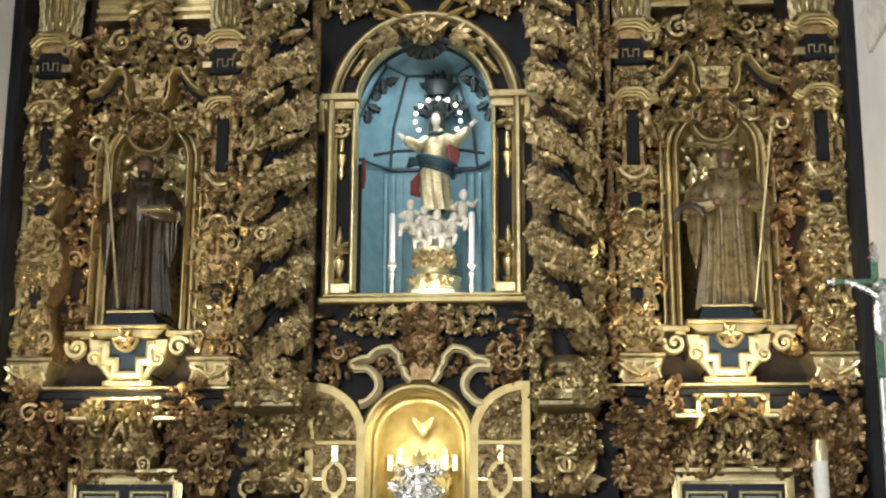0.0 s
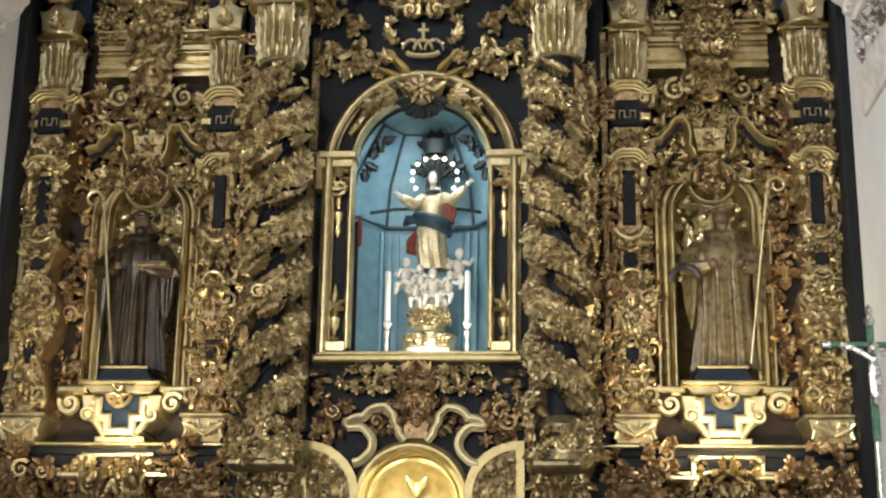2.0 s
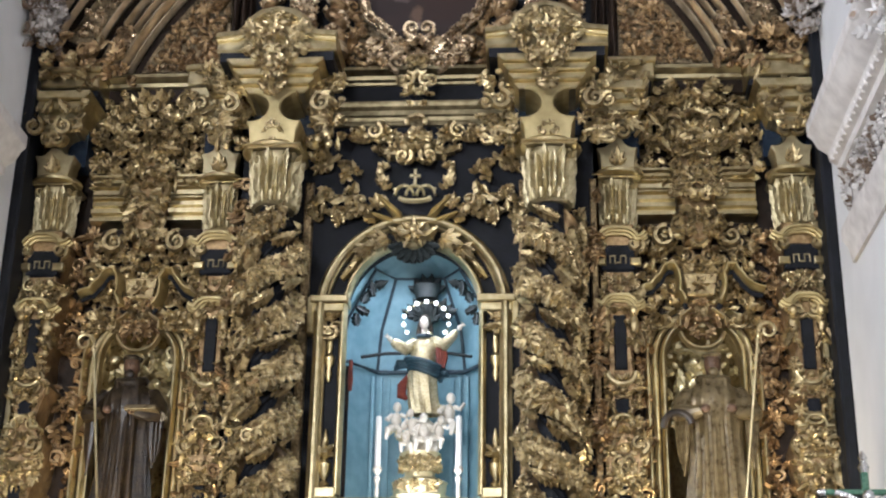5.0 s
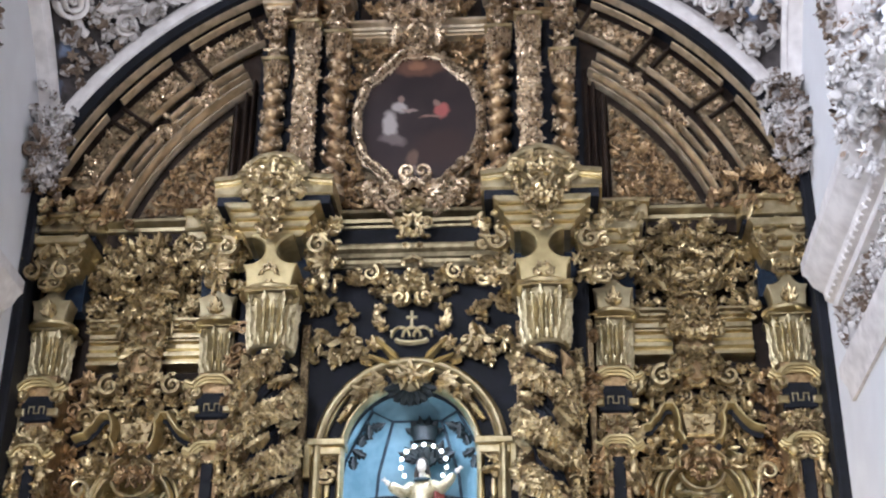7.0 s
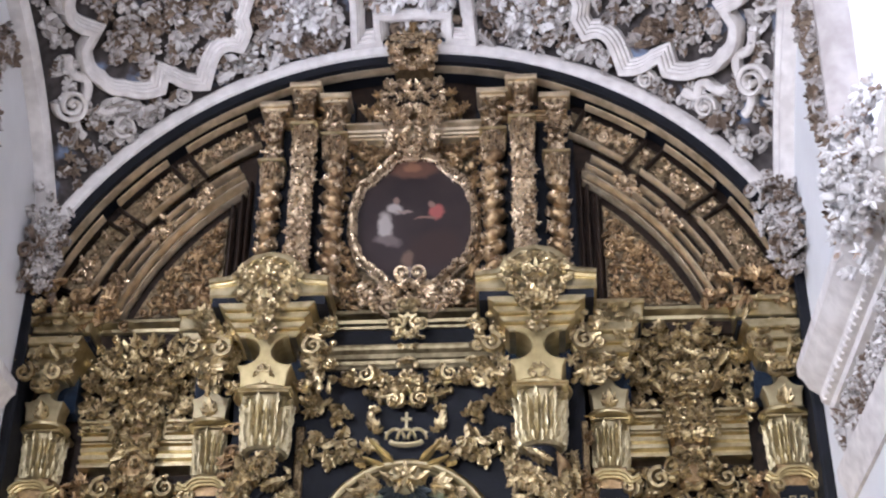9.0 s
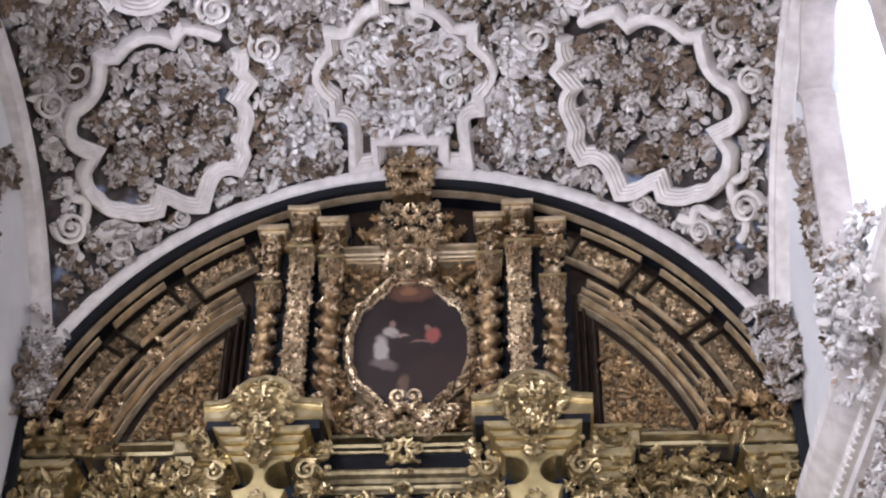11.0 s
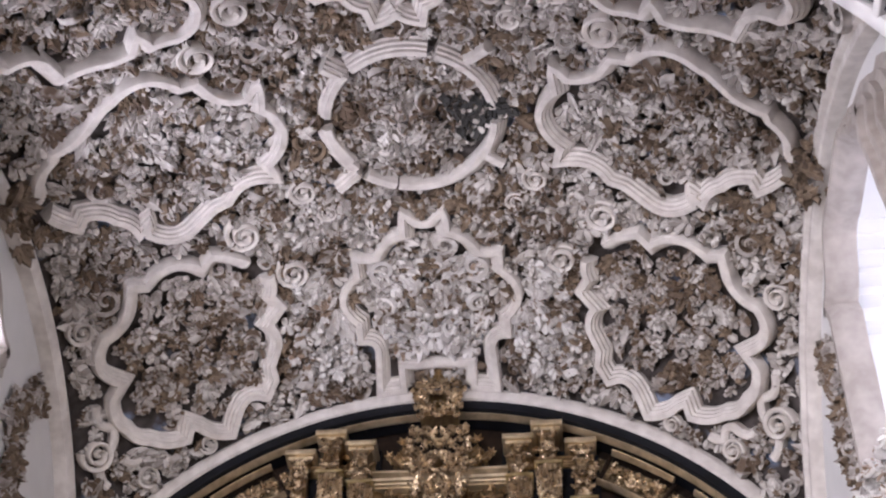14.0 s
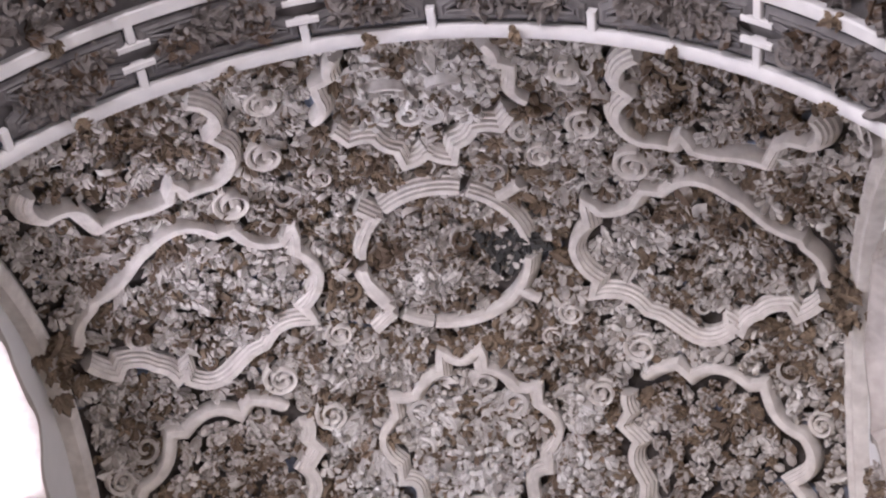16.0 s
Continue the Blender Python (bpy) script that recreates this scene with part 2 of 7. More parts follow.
    v = v.reshape(-1, 3)
    if not closed:
        m, e = len(prof), (len(P) - 1) * len(prof)
        t = np.concatenate([t, [(0, i + 1, i) for i in range(1, m - 1)], [(e, e + i, e + i + 1) for i in range(1, m - 1)]])
    return v, t


def tube(path, radii, n=6, flat=1.0):
    P = np.array(path, float)
    r = np.broadcast_to(np.array(radii, float), (len(P),))
    tg = np.gradient(P, axis=0)
    tg /= np.maximum(1e-9, np.linalg.norm(tg, axis=1, keepdims=True))
    ref = np.where(np.abs(tg[:, 1:2]) > 0.9, [[1.0, 0, 0]], [[0, 1.0, 0]])
    a = np.cross(tg, ref)
    a /= np.linalg.norm(a, axis=1, keepdims=True)
    b = np.cross(tg, a)
    w = np.linspace(0, 2 * np.pi, n, endpoint=False)
    v = P[:, None] + r[:, None, None] * (a[:, None] * np.cos(w)[None, :, None] + flat * b[:, None] * np.sin(w)[None, :, None])
    t = quads(len(P), n, closed_c=True)
    e = (len(P) - 1) * n
    caps = [(0, i, i + 1) for i in range(1, n - 1)] + [(e, e + i + 1, e + i) for i in range(1, n - 1)]
    return v.reshape(-1, 3), np.concatenate([t, caps])


def lathe(prof, n=16, x=0, y=0, z=0, sx=1.0, sy=1.0, wave=0.0, waves=8):
    p = np.array(prof, float)
    w = np.linspace(0, 2 * np.pi, n, endpoint=False)
    r = p[:, :1] * (1 + wave * np.cos(waves * w)[None])
    v = np.stack([x + sx * r * np.cos(w), y + sy * r * np.sin(w), z + np.repeat(p[:, 1:], n, 1)], -1).reshape(-1, 3)
    t = quads(len(p), n, closed_c=True)
    e = (len(p) - 1) * n
    caps = [(0, i + 1, i) for i in range(1, n - 1)] + [(e, e + i, e + i + 1) for i in range(1, n - 1)]
    return v, np.concatenate([t, caps])


def ball(x, y, z, r, sx=1, sy=1, sz=1, n=10, m=7):
    a = np.linspace(-np.pi / 2, np.pi / 2, m)
    v, t = lathe(np.stack([np.maximum(0.02, np.cos(a)), np.sin(a)], 1), n)
    return v * (r * sx, r * sy, r * sz) + (x, y, z), t


def mesh_of(name, shape, materials, index=None):
    V, T = shape
    V, T = np.asarray(V, np.float32), np.asarray(T, np.int32)
    me = bpy.data.meshes.new(name)
    me.vertices.add(len(V))
    me.vertices.foreach_set("co", V.ravel())
    me.loops.add(T.size)
    me.loops.foreach_set("vertex_index", T.ravel())
    me.polygons.add(len(T))
    me.polygons.foreach_set("loop_start", np.arange(0, T.size, 3, dtype=np.int32))
    for m in (materials if isinstance(materials, (list, tuple)) else [materials]):
        me.materials.append(m)
    if index is not None:
        me.polygons.foreach_set("material_index", np.asarray(index, np.int32))
    me.update(calc_edges=True)
    me.validate()
    me.shade_smooth()
    me.set_sharp_from_angle(angle=0.65)
    return me


def thing(name, shape, material, label, category, group="", kind="", index=None):
    return tagged(new(name, mesh_of(name, shape, material, index)), label, category, group, kind)


def root(name, x, y, z, label, category, group="", kind=""):
    ob = new(name)
    ob.empty_display_size = 0.1
    ob.matrix_world = pose(x, y, z)
    return tagged(ob, label, category, group, kind)


def part(name, shape, material, parent, label="", kind=""):
    """One mesh under a thing or a part; the shape is given in world places."""
    base = Vector((0, 0, 0))
    p = parent
    while p is not None:
        base += p.location
        p = p.parent
    v = np.asarray(shape[0], float) - np.array(base)
    ob = new(name, mesh_of(name, (v, shape[1]), material))
    ob.parent = parent
    return tagged(ob, label, "", "", kind)


def pair(name, shape, material, parent, about, label=""):
    """A part and its mirror image about an upright axis."""
    part(name, shape, material, parent, label)
    part(name, mirror(shape, 0, about), material, parent, label)


# ---- carved ornament: small solid relief pieces, set by the hundred ----
def leaf_piece(lobes=3, width=0.34, curl=0.35):
    u = np.linspace(0, 1, 2 * lobes + 2)
    w = width * np.sin(np.pi * np.clip(u * 0.93 + 0.05, 0, 1)) ** 0.7
    w = w * np.where(np.arange(len(u)) % 2 == 0, 0.74, 1.1)
    w[-1] = 0.10 * width / 0.34
    lift = curl * u ** 2
    cols = []
    for side, h in ((-1, -0.06), (-0.5, 0.13), (0, 0.07), (0.5, 0.13), (1, -0.06)):
        back = 0.10 * abs(side)
        cols.append(np.stack([u - back * (np.arange(len(u)) % 2), side * w, lift * (1 - 0.5 * abs(side)) + h * (0.35 + w / width)], 1))
    v = np.stack(cols, 1).reshape(-1, 3)
    return v - (0.45, 0, 0), quads(len(u), 5)[:, ::-1]


def scroll_piece(turns=1.35, seg=18):
    a = np.linspace(0, turns * 2 * np.pi, seg)
    r = 0.5 * (1 - 0.82 * a / a[-1])
    w = 0.16 * (1 - 0.45 * a / a[-1])
    h = 0.20 + 0.05 * a / a[-1]
    c = np.stack([r * np.cos(a), r * np.sin(a)], 1)
    n = np.stack([np.cos(a), np.sin(a)], 1)
    cols = [np.column_stack([c + n * w[:, None], -0.04 + 0 * a]), np.column_stack([c + n * (w * 0.55)[:, None], h]),
            np.column_stack([c - n * (w * 0.55)[:, None], h]), np.column_stack([c - n * w[:, None], -0.04 + 0 * a])]
    v = np.stack(cols, 1).reshape(-1, 3)
    s = (v, quads(seg, 4))
    b = ball(0, 0, 0.08, 0.13, n=6, m=4)
    return join(s, b)


def rosette_piece(petals=6):
    p = []
    lv, lt = leaf_piece(1, 0.42, 0.25)
    for i in range(petals):
        a = 2 * math.pi * i / petals
        q = (lv + (0.45, 0, 0)) * (0.5, 0.42, 0.6)
        p.append((np.stack([q[:, 0] * math.cos(a) - q[:, 1] * math.sin(a), q[:, 0] * math.sin(a) + q[:, 1] * math.cos(a), q[:, 2]], 1), lt))
    return join(*p, ball(0, 0, 0.08, 0.14, n=6, m=4))


def bud_piece():
    return ball(0, 0, 0.1, 0.27, 1.25, 0.9, 0.8, n=7, m=5)


def spray_piece():
    p = []
    lv, lt = leaf_piece(2, 0.3, 0.4)
    for a, k in ((-1.0, 0.62), (-0.45, 0.8), (0.0, 1.0), (0.45, 0.8), (1.0, 0.62)):
        q = (lv + (0.45, 0, 0)) * k
        p.append((np.stack([q[:, 0] * math.cos(a) - q[:, 1] * math.sin(a) - 0.4, q[:, 0] * math.sin(a) + q[:, 1] * math.cos(a), q[:, 2]], 1), lt))
    return join(*p)


def acanthus_piece():
    """A thick curling leaf of six rounded fingers that spring from one rib."""
    V, T = [(-0.45, 0.0, 0.04)], []
    for ang, at, size in ((-112, -0.26, 0.30), (-66, -0.14, 0.38), (-26, 0.0, 0.40), (14, 0.06, 0.44), (52, -0.04, 0.40), (92, -0.2, 0.34)):
        d = np.array([math.cos(math.radians(ang)), math.sin(math.radians(ang))])
        side, n0 = np.array([-d[1], d[0]]), len(V)
        for u, w in ((0.0, 0.10), (0.4, 0.155), (0.8, 0.16), (1.0, 0.08)):
            c = np.array([at, 0.0]) + d * size * u
            z = 0.08 + 0.15 * math.sin(math.pi * u * 0.8) + 0.10 * u * u
            V += [(*(c - side * w), z - 0.14), (*(c - side * w * 0.55), z + 0.03), (*(c + side * w * 0.55), z + 0.03), (*(c + side * w), z - 0.14)]
        T += [tuple(t) for t in quads(4, 4)[:, ::-1] + n0] + [(0, n0 + 1, n0), (0, n0 + 2, n0 + 1), (0, n0 + 3, n0 + 2), (n0 + 12, n0 + 13, n0 + 14), (n0 + 12, n0 + 14, n0 + 15)]
    return np.array(V, float), np.array(T)


def curl_piece(turns=2.1, seg=40):
    """A slender spiral scroll with a raised edge."""
    a = np.linspace(0, turns * 2 * np.pi, seg)
    r, w = 0.5 * (1 - 0.86 * a / a[-1]), 0.075 * (1 - 0.5 * a / a[-1])
    n = np.stack([np.cos(a), np.sin(a)], 1)
    c, h = n * r[:, None], 0.28 + 0.10 * a / a[-1]
    cols = [np.column_stack([c + n * (w * k)[:, None], h * q - 0.1 * (q == 0)]) for k, q in ((1, 0), (0.9, 0.85), (0.4, 1), (-0.4, 0.9), (-1, 0.75), (-1, 0))]
    return join((np.stack(cols, 1).reshape(-1, 3), quads(seg, 6)), ball(0, 0, 0.2, 0.09, n=7, m=5))


ACANTHUS = acanthus_piece()
LEAF, LONG, SCROLL, ROSE, BUD, SPRAY = leaf_piece(), leaf_piece(4, 0.24, 0.25), scroll_piece(), rosette_piece(), bud_piece(), spray_piece()
PIECES = [LEAF, LONG, SCROLL, ROSE, BUD, SPRAY, ACANTHUS]
MIX_GOLD = (0.20, 0.10, 0.09, 0.07, 0.12, 0.12, 0.30)
MIX_STUCCO = (0.14, 0.08, 0.08, 0.06, 0.03, 0.13, 0.48)


def place(piece, P, X, N, S):
    """Copies of a piece joined: at P, its length along X, its height along N, its size S."""
    v, t = piece
    N = N / np.linalg.norm(N, axis=1, keepdims=True)
    Y = np.cross(N, X)
    Y /= np.maximum(1e-6, np.linalg.norm(Y, axis=1, keepdims=True))
    X = np.cross(Y, N)
    W = P[:, None] + S[:, None, None] * (v[None, :, :1] * X[:, None] + v[None, :, 1:2] * Y[:, None] + v[None, :, 2:] * N[:, None])
    n, k = len(P), len(v)
    return W.reshape(-1, 3), (t[None] + (np.arange(n) * k)[:, None, None]).reshape(-1, 3)


def scatter(P, N, size, rng, mix=MIX_GOLD, tilt=0.35, along=None, swing=math.pi):
    """Ornament at points P with normals N; along: a direction that the pieces follow, within swing."""
    n = len(P)
    P, N = np.asarray(P, float), np.broadcast_to(np.asarray(N, float), (n, 3))
    N = N + rng.normal(0, tilt, (n, 3))
    N /= np.linalg.norm(N, axis=1, keepdims=True)
    if along is None:
        base = np.cross(N, rng.normal(0, 1, (n, 3)))
    else:
        base = np.broadcast_to(np.asarray(along, float), (n, 3)).copy()
        base = base - (base * N).sum(1, keepdims=True) * N
    base /= np.maximum(1e-6, np.linalg.norm(base, axis=1, keepdims=True))
    a = rng.uniform(-swing, swing, n)[:, None]
    X = base * np.cos(a) + np.cross(N, base) * np.sin(a)
    S = rng.uniform(size[0], size[1], n)
    mix = list(mix) + [0.0] * (len(PIECES) - len(mix))
    kind_of = rng.choice(len(PIECES), n, p=np.array(mix) / sum(mix))
    out = [place(PIECES[k], P[kind_of == k], X[kind_of == k], N[kind_of == k], S[kind_of == k]) for k in range(len(PIECES)) if (kind_of == k).any()]
    return join(*out)


def lattice(x0, x1, z0, z1, step, rng, jitter=0.32, keep=None):
    """Points of a loose hexagonal lattice in a rectangle."""
    pts = []
    nz = max(1, int((z1 - z0) / (step * 0.87)))
    for j in range(nz):
        z = z0 + (j + 0.5) * (z1 - z0) / nz
        nx = max(1, int((x1 - x0) / step))
        for i in range(nx):
            pts.append((x0 + (i + 0.5 + (0.25 if j % 2 else -0.25)) * (x1 - x0) / nx, z))
    p = np.array(pts) + rng.normal(0, jitter * step * 0.6, (len(pts), 2))
    if keep is not None:
        p = p[[bool(keep(a, b)) for a, b in p]]
    return p


def relief(x0, x1, z0, z1, y, step, size, rng, keep=None, mix=MIX_GOLD, tilt=0.35, deep=0.02, sym=False, along=None, swing=math.pi):
    """Ornament on an upright face at y that looks to -y; sym: the half beyond the middle mirrors the other."""
    xm, step, size = (x0 + x1) / 2, step * 0.92, (size[0] * 0.86, size[1] * 0.9)
    p = lattice(xm if sym else x0, x1, z0, z1, step, rng, keep=keep)
    P = np.stack([p[:, 0], y - np.abs(rng.normal(0, deep, len(p))), p[:, 1]], 1)
    s = scatter(P, (0, -1, 0), size, rng, mix, tilt, along, swing)
    return both(s, 0, xm) if sym else s


def arch_board(x0, x1, z0, z1, opening, y0, y1):
    """A board with one round-headed opening, in two halves that meet over and under it."""
    c, h, sill, spring, rise = opening
    a = np.linspace(np.pi / 2, 0, 14)
    right = [(c, z0), (x1, z0), (x1, z1), (c, z1)] + [(c + h * math.cos(t), spring + rise * math.sin(t)) for t in a] + [(c + h, max(sill, z0 + 0.001)), (c, max(sill, z0 + 0.001))]
    left = [(2 * c - u if u != x1 else x0, z) for u, z in right]
    return join(prism(right, y0, y1), prism(left, y0, y1))


def arc(cx, cz, r, a0, a1, n, y=0.0, rz=None):
    a = np.radians(np.linspace(a0, a1, n))
    return np.stack([cx + r * np.cos(a), np.full(n, y), cz + (r if rz is None else rz) * np.sin(a)], 1)


# moulding profiles: sideways, outwards
def roll_profile(w, h):
    return [(-w, 0), (-w, h * 0.45), (-w * 0.72, h * 0.55), (-w * 0.62, h * 0.85), (-w * 0.2, h), (w * 0.2, h), (w * 0.62, h * 0.85), (w * 0.72, h * 0.55), (w, h * 0.45), (w, 0)]


def step_profile(w, h):
    return [(-w, 0), (-w, h * 0.5), (-w * 0.55, h * 0.55), (-w * 0.5, h), (w * 0.1, h), (w * 0.16, h * 0.7), (w * 0.55, h * 0.65), (w * 0.62, h * 0.35), (w, h * 0.3), (w, 0)]


def ruled(x0, x1, pts):
    """A closed outline in y and z drawn from x0 to x1."""
    n = len(pts)
    v = [(x0, a, b) for a, b in pts] + [(x1, a, b) for a, b in pts]
    t = [q for i in range(n) for q in ((i, (i + 1) % n, n + (i + 1) % n), (i, n + (i + 1) % n, n + i))]
    from mathutils.geometry import tessellate_polygon
    tri = tessellate_polygon([[Vector((a, b, 0)) for a, b in pts]])
    t += [tuple(q) for q in tri] + [tuple(n + i for i in q[::-1]) for q in tri]
    return np.array(v, float), np.array(t)


def cornice_shape(x0, x1, y, z, out, h, y1):
    """A straight level cornice from x0 to x1 whose front steps out by `out` towards -y over the height h, back at y1."""
    f = [(0, 0), (0.12, 0.0), (0.12, 0.14), (0.3, 0.22), (0.34, 0.36), (0.55, 0.42), (0.6, 0.62), (0.9, 0.74), (1.0, 0.8), (1.0, 1.0)]
    pts = [(y1, z)] + [(y - out * a, z + h * b) for a, b in f] + [(y1, z + h)]
    n = len(pts)
    v = [(x0, a, b) for a, b in pts] + [(x1, a, b) for a, b in pts]
    t = [q for i in range(n) for q in ((i, (i + 1) % n, n + (i + 1) % n), (i, n + (i + 1) % n, n + i))]
    from mathutils.geometry import tessellate_polygon
    tri = tessellate_polygon([[Vector((a, b, 0)) for a, b in pts]])
    t += [tuple(q) for q in tri] + [tuple(n + i for i in q[::-1]) for q in tri]
    return np.array(v, float), np.array(t)


# ---- the building ----
def wall_cells(u0, u1, z0, z1, opens, n=14):
    """Rectangles (ua, ub, za, zb) that fill a wall round arched openings (u, half width, sill, spring, rise)."""
    cuts = sorted([u0, u1] + [c + h * (2 * i / n - 1) for c, h, *_ in opens for i in range(n + 1)])
    cells = []
    for a, b in zip(cuts, cuts[1:]):
        if b - a < 1e-6:
            continue
        m = (a + b) / 2
        hit = [o for o in opens if abs(m - o[0]) < o[1]]
        if not hit:
            cells.append((a, b, z0, z1))
            continue
        c, h, sill, spring, rise = hit[0]
        top = spring + rise * math.sqrt(max(0, 1 - ((m - c) / h) ** 2))
        cells.append((a, b, top, z1))
        if sill > z0:
            cells.append((a, b, z0, sill))
    return cells


def wall_x(x0, x1, cells):
    return join(*[box(x0, x1, a, b, c, d) for a, b, c, d in cells])


def wall_y(y0, y1, cells):
    return join(*[box(a, b, y0, y1, c, d) for a, b, c, d in cells])


def structure(name, shape, material, label, category):
    return thing(name, shape, material, label, category, kind="structure")


YC, ZC = -3.2, 7.25  # middle of the vaulted bay, level of its centre
WIN = (-3.78, 1.17, 7.3, 9.3, 0.6)


def vault_z(x, y):
    dy = y - YC
    return ZC + np.sqrt(np.maximum(0.01, 27.38 - x * x - dy * dy)) - 0.43 * (1 - (x / 3.65) ** 2) * (1 - (dy / 3.2) ** 2)


def vault_n(x, y):
    e = 1e-3
    gx, gy = (vault_z(x + e, y) - vault_z(x - e, y)) / (2 * e), (vault_z(x, y + e) - vault_z(x, y - e)) / (2 * e)
    n = np.stack([gx, gy, -np.ones_like(gx)], -1)
    return n / np.linalg.norm(n, axis=-1, keepdims=True)


structure("floor", box(-6.4, 6.4, -22.2, 1.7, -0.2, 0.0), TILE, "worn stone floor of the church", "floor")
structure("wall_north", wall_y(1.3, 1.7, [(-4.2, 4.2, 0, 13.0)]), WHITE, "white wall behind the altarpiece", "wall")
for sx, nm in ((1, "wall_east"), (-1, "wall_west")):
    s = wall_x(3.72, 3.98, wall_cells(-7.4, 1.3, 0.0, 11.9, [WIN]))
    w = structure(nm, s if sx > 0 else mirror(s), WHITE, "white limewashed side wall with an arched window", "wall")
    pane = box(4.3, 4.32, WIN[0] - 2.6, WIN[0] + 2.6, WIN[2] - 2.0, WIN[3] + WIN[4] + 2.5)
    structure("backdrop", pane if sx > 0 else mirror(pane), DAY, "bright hazy daylight outside the chancel windows and the added nave windows", "sky")
# unseen nave enclosing the room; its windows and bright panes are invented
ADDED_NAVE_WIN = (-13.0, 1.0, 7.0, 9.0, 1.0)
for sx, nm in ((1, "wall_nave_east"), (-1, "wall_nave_west")):
    s = wall_x(6.1, 6.4, wall_cells(-22.2, -7.4, 0.0, 13.4, [ADDED_NAVE_WIN]))
    structure(nm, s if sx > 0 else mirror(s), WHITE, "white limewashed nave wall", "wall")
    pane = box(6.5, 6.52, -14.2, -11.8, 6.7, 10.3)
    structure("backdrop", pane if sx > 0 else mirror(pane), DAY, "bright hazy daylight outside the chancel windows and the added nave windows", "sky")
# the opening here is added too, set where the fill lamp stands
structure("wall_south", wall_y(-22.5, -22.2, wall_cells(-6.4, 6.4, 0, 13.4, [(-2.4, 1.6, 2.2, 5.0, 1.6)])), WHITE, "white wall at the foot of the nave", "wall")
structure("backdrop", box(-4.3, -0.5, -22.7, -22.68, 1.9, 7.0), DAY, "bright hazy daylight outside the chancel windows and the added nave windows", "sky")
structure("ceiling_nave", box(-6.4, 6.4, -22.5, -7.4, 13.4, 13.6), WHITE, "white plaster nave ceiling", "ceiling")
structure("wall_chancel_arch", wall_y(-7.4, -6.35, wall_cells(-6.4, 6.4, 0, 13.4, [(0, 3.95, 0.0, 7.1, 3.95)], 40)), WHITE, "white wall with the chancel arch", "wall")

# the vault: a shallow sail vault, with its shell, painted ground and stucco
n = 72
gx, gy = np.meshgrid(np.linspace(-3.72, 3.72, n), np.linspace(-6.46, 0.3, n), indexing="ij")
low = np.stack([gx, gy, vault_z(np.clip(gx, -3.72, 3.72), gy)], -1).reshape(-1, 3)
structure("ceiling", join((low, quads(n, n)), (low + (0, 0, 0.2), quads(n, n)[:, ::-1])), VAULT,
          "grey-brown and blue ground of the sail vault, darkened for shade between leaves", "ceiling")


def on_vault(p, lift=0.0):
    p = np.asarray(p, float)
    P = np.stack([p[:, 0], p[:, 1], vault_z(p[:, 0], p[:, 1])], 1)
    return P + vault_n(p[:, 0], p[:, 1]) * lift


def lobed(ctrl, bulges, per=7, closed=True):
    """A plan outline through the corners, each side bowed by its bulge (share of its length, to its right)."""
    c = np.array(ctrl, float)
    m = len(c) if closed else len(c) - 1
    out = []
    for i in range(m):
        a, b = c[i], c[(i + 1) % len(c)]
        d = b - a
        nrm = np.array([d[1], -d[0]])
        for k in range(per):
            u = k / per
            out.append(a + d * u + nrm * bulges[i % len(bulges)] * 4 * u * (1 - u))
    if not closed:
        out.append(c[-1])
    return np.array(out)


FRAME_PROF = [(-0.078, -0.03), (-0.078, 0.15), (-0.066, 0.172), (-0.008, 0.175), (-0.002, 0.148), (0.022, 0.144), (0.028, 0.112), (0.052, 0.106), (0.058, 0.072), (0.08, 0.062), (0.084, -0.03)]
OUTLINES, FIELDS = [], []


def vault_frame(name, outline, label, closed=True, prof=FRAME_PROF):
    OUTLINES.append(np.asarray(outline))
    s = sweep(on_vault(outline), prof, vault_n(outline[:, 0], outline[:, 1]), closed)
    return thing(name, s, MOULD, label, "stucco frame", "stucco frames on the vault", "structure")


# outlines of the frames in plan, one quarter or half of each; a bulge bows the side that follows its corner
LOW = [(1.84, -1.77), (2.14, -1.95), (2.27, -1.83), (2.80, -1.87), (2.93, -1.92), (2.99, -1.70), (3.25, -1.52), (3.25, -1.17), (3.13, -1.05), (3.25, -0.94), (3.16, -0.64), (2.97, -0.44), (2.67, -0.28),
       (2.62, -0.40), (2.51, -0.31), (2.24, -0.12), (2.18, -0.24), (1.85, -0.33), (1.77, -0.45), (1.79, -0.60), (1.69, -0.80), (1.76, -1.04), (1.60, -1.21), (1.69, -1.36), (1.66, -1.57)]
LOW_B = [0.05, 0.0, 0.25, 0.0, 0.0, -0.16, 0.22, 0.0, 0.0, 0.12, 0.1, 0.08, 0.0, 0.0, 0.08, 0.0, -0.3, 0.0, 0.0, 0.0, 0.12, 0.0, 0.0, 0.1]
MID_FAR = [(1.26, -3.30), (1.42, -3.60), (1.385, -3.86), (1.48, -3.74), (1.83, -3.88), (1.91, -4.04), (2.06, -4.03), (2.62, -4.10), (2.71, -4.05), (2.84, -3.92), (3.21, -3.73), (3.24, -3.66), (3.44, -3.29)]
MID_FAR_B = [0.1, 0.0, 0.0, -0.14, 0.0, 0.0, 0.28, 0.0, 0.0, -0.1, 0.0, 0.14]
MID_NEAR = [(3.42, -3.10), (3.24, -2.85), (3.18, -2.95), (2.90, -2.76), (2.74, -2.54), (2.64, -2.62), (2.64, -2.46), (2.20, -2.44), (2.04, -2.56), (1.90, -2.60), (1.42, -2.77), (1.47, -2.94), (1.26, -3.30)]
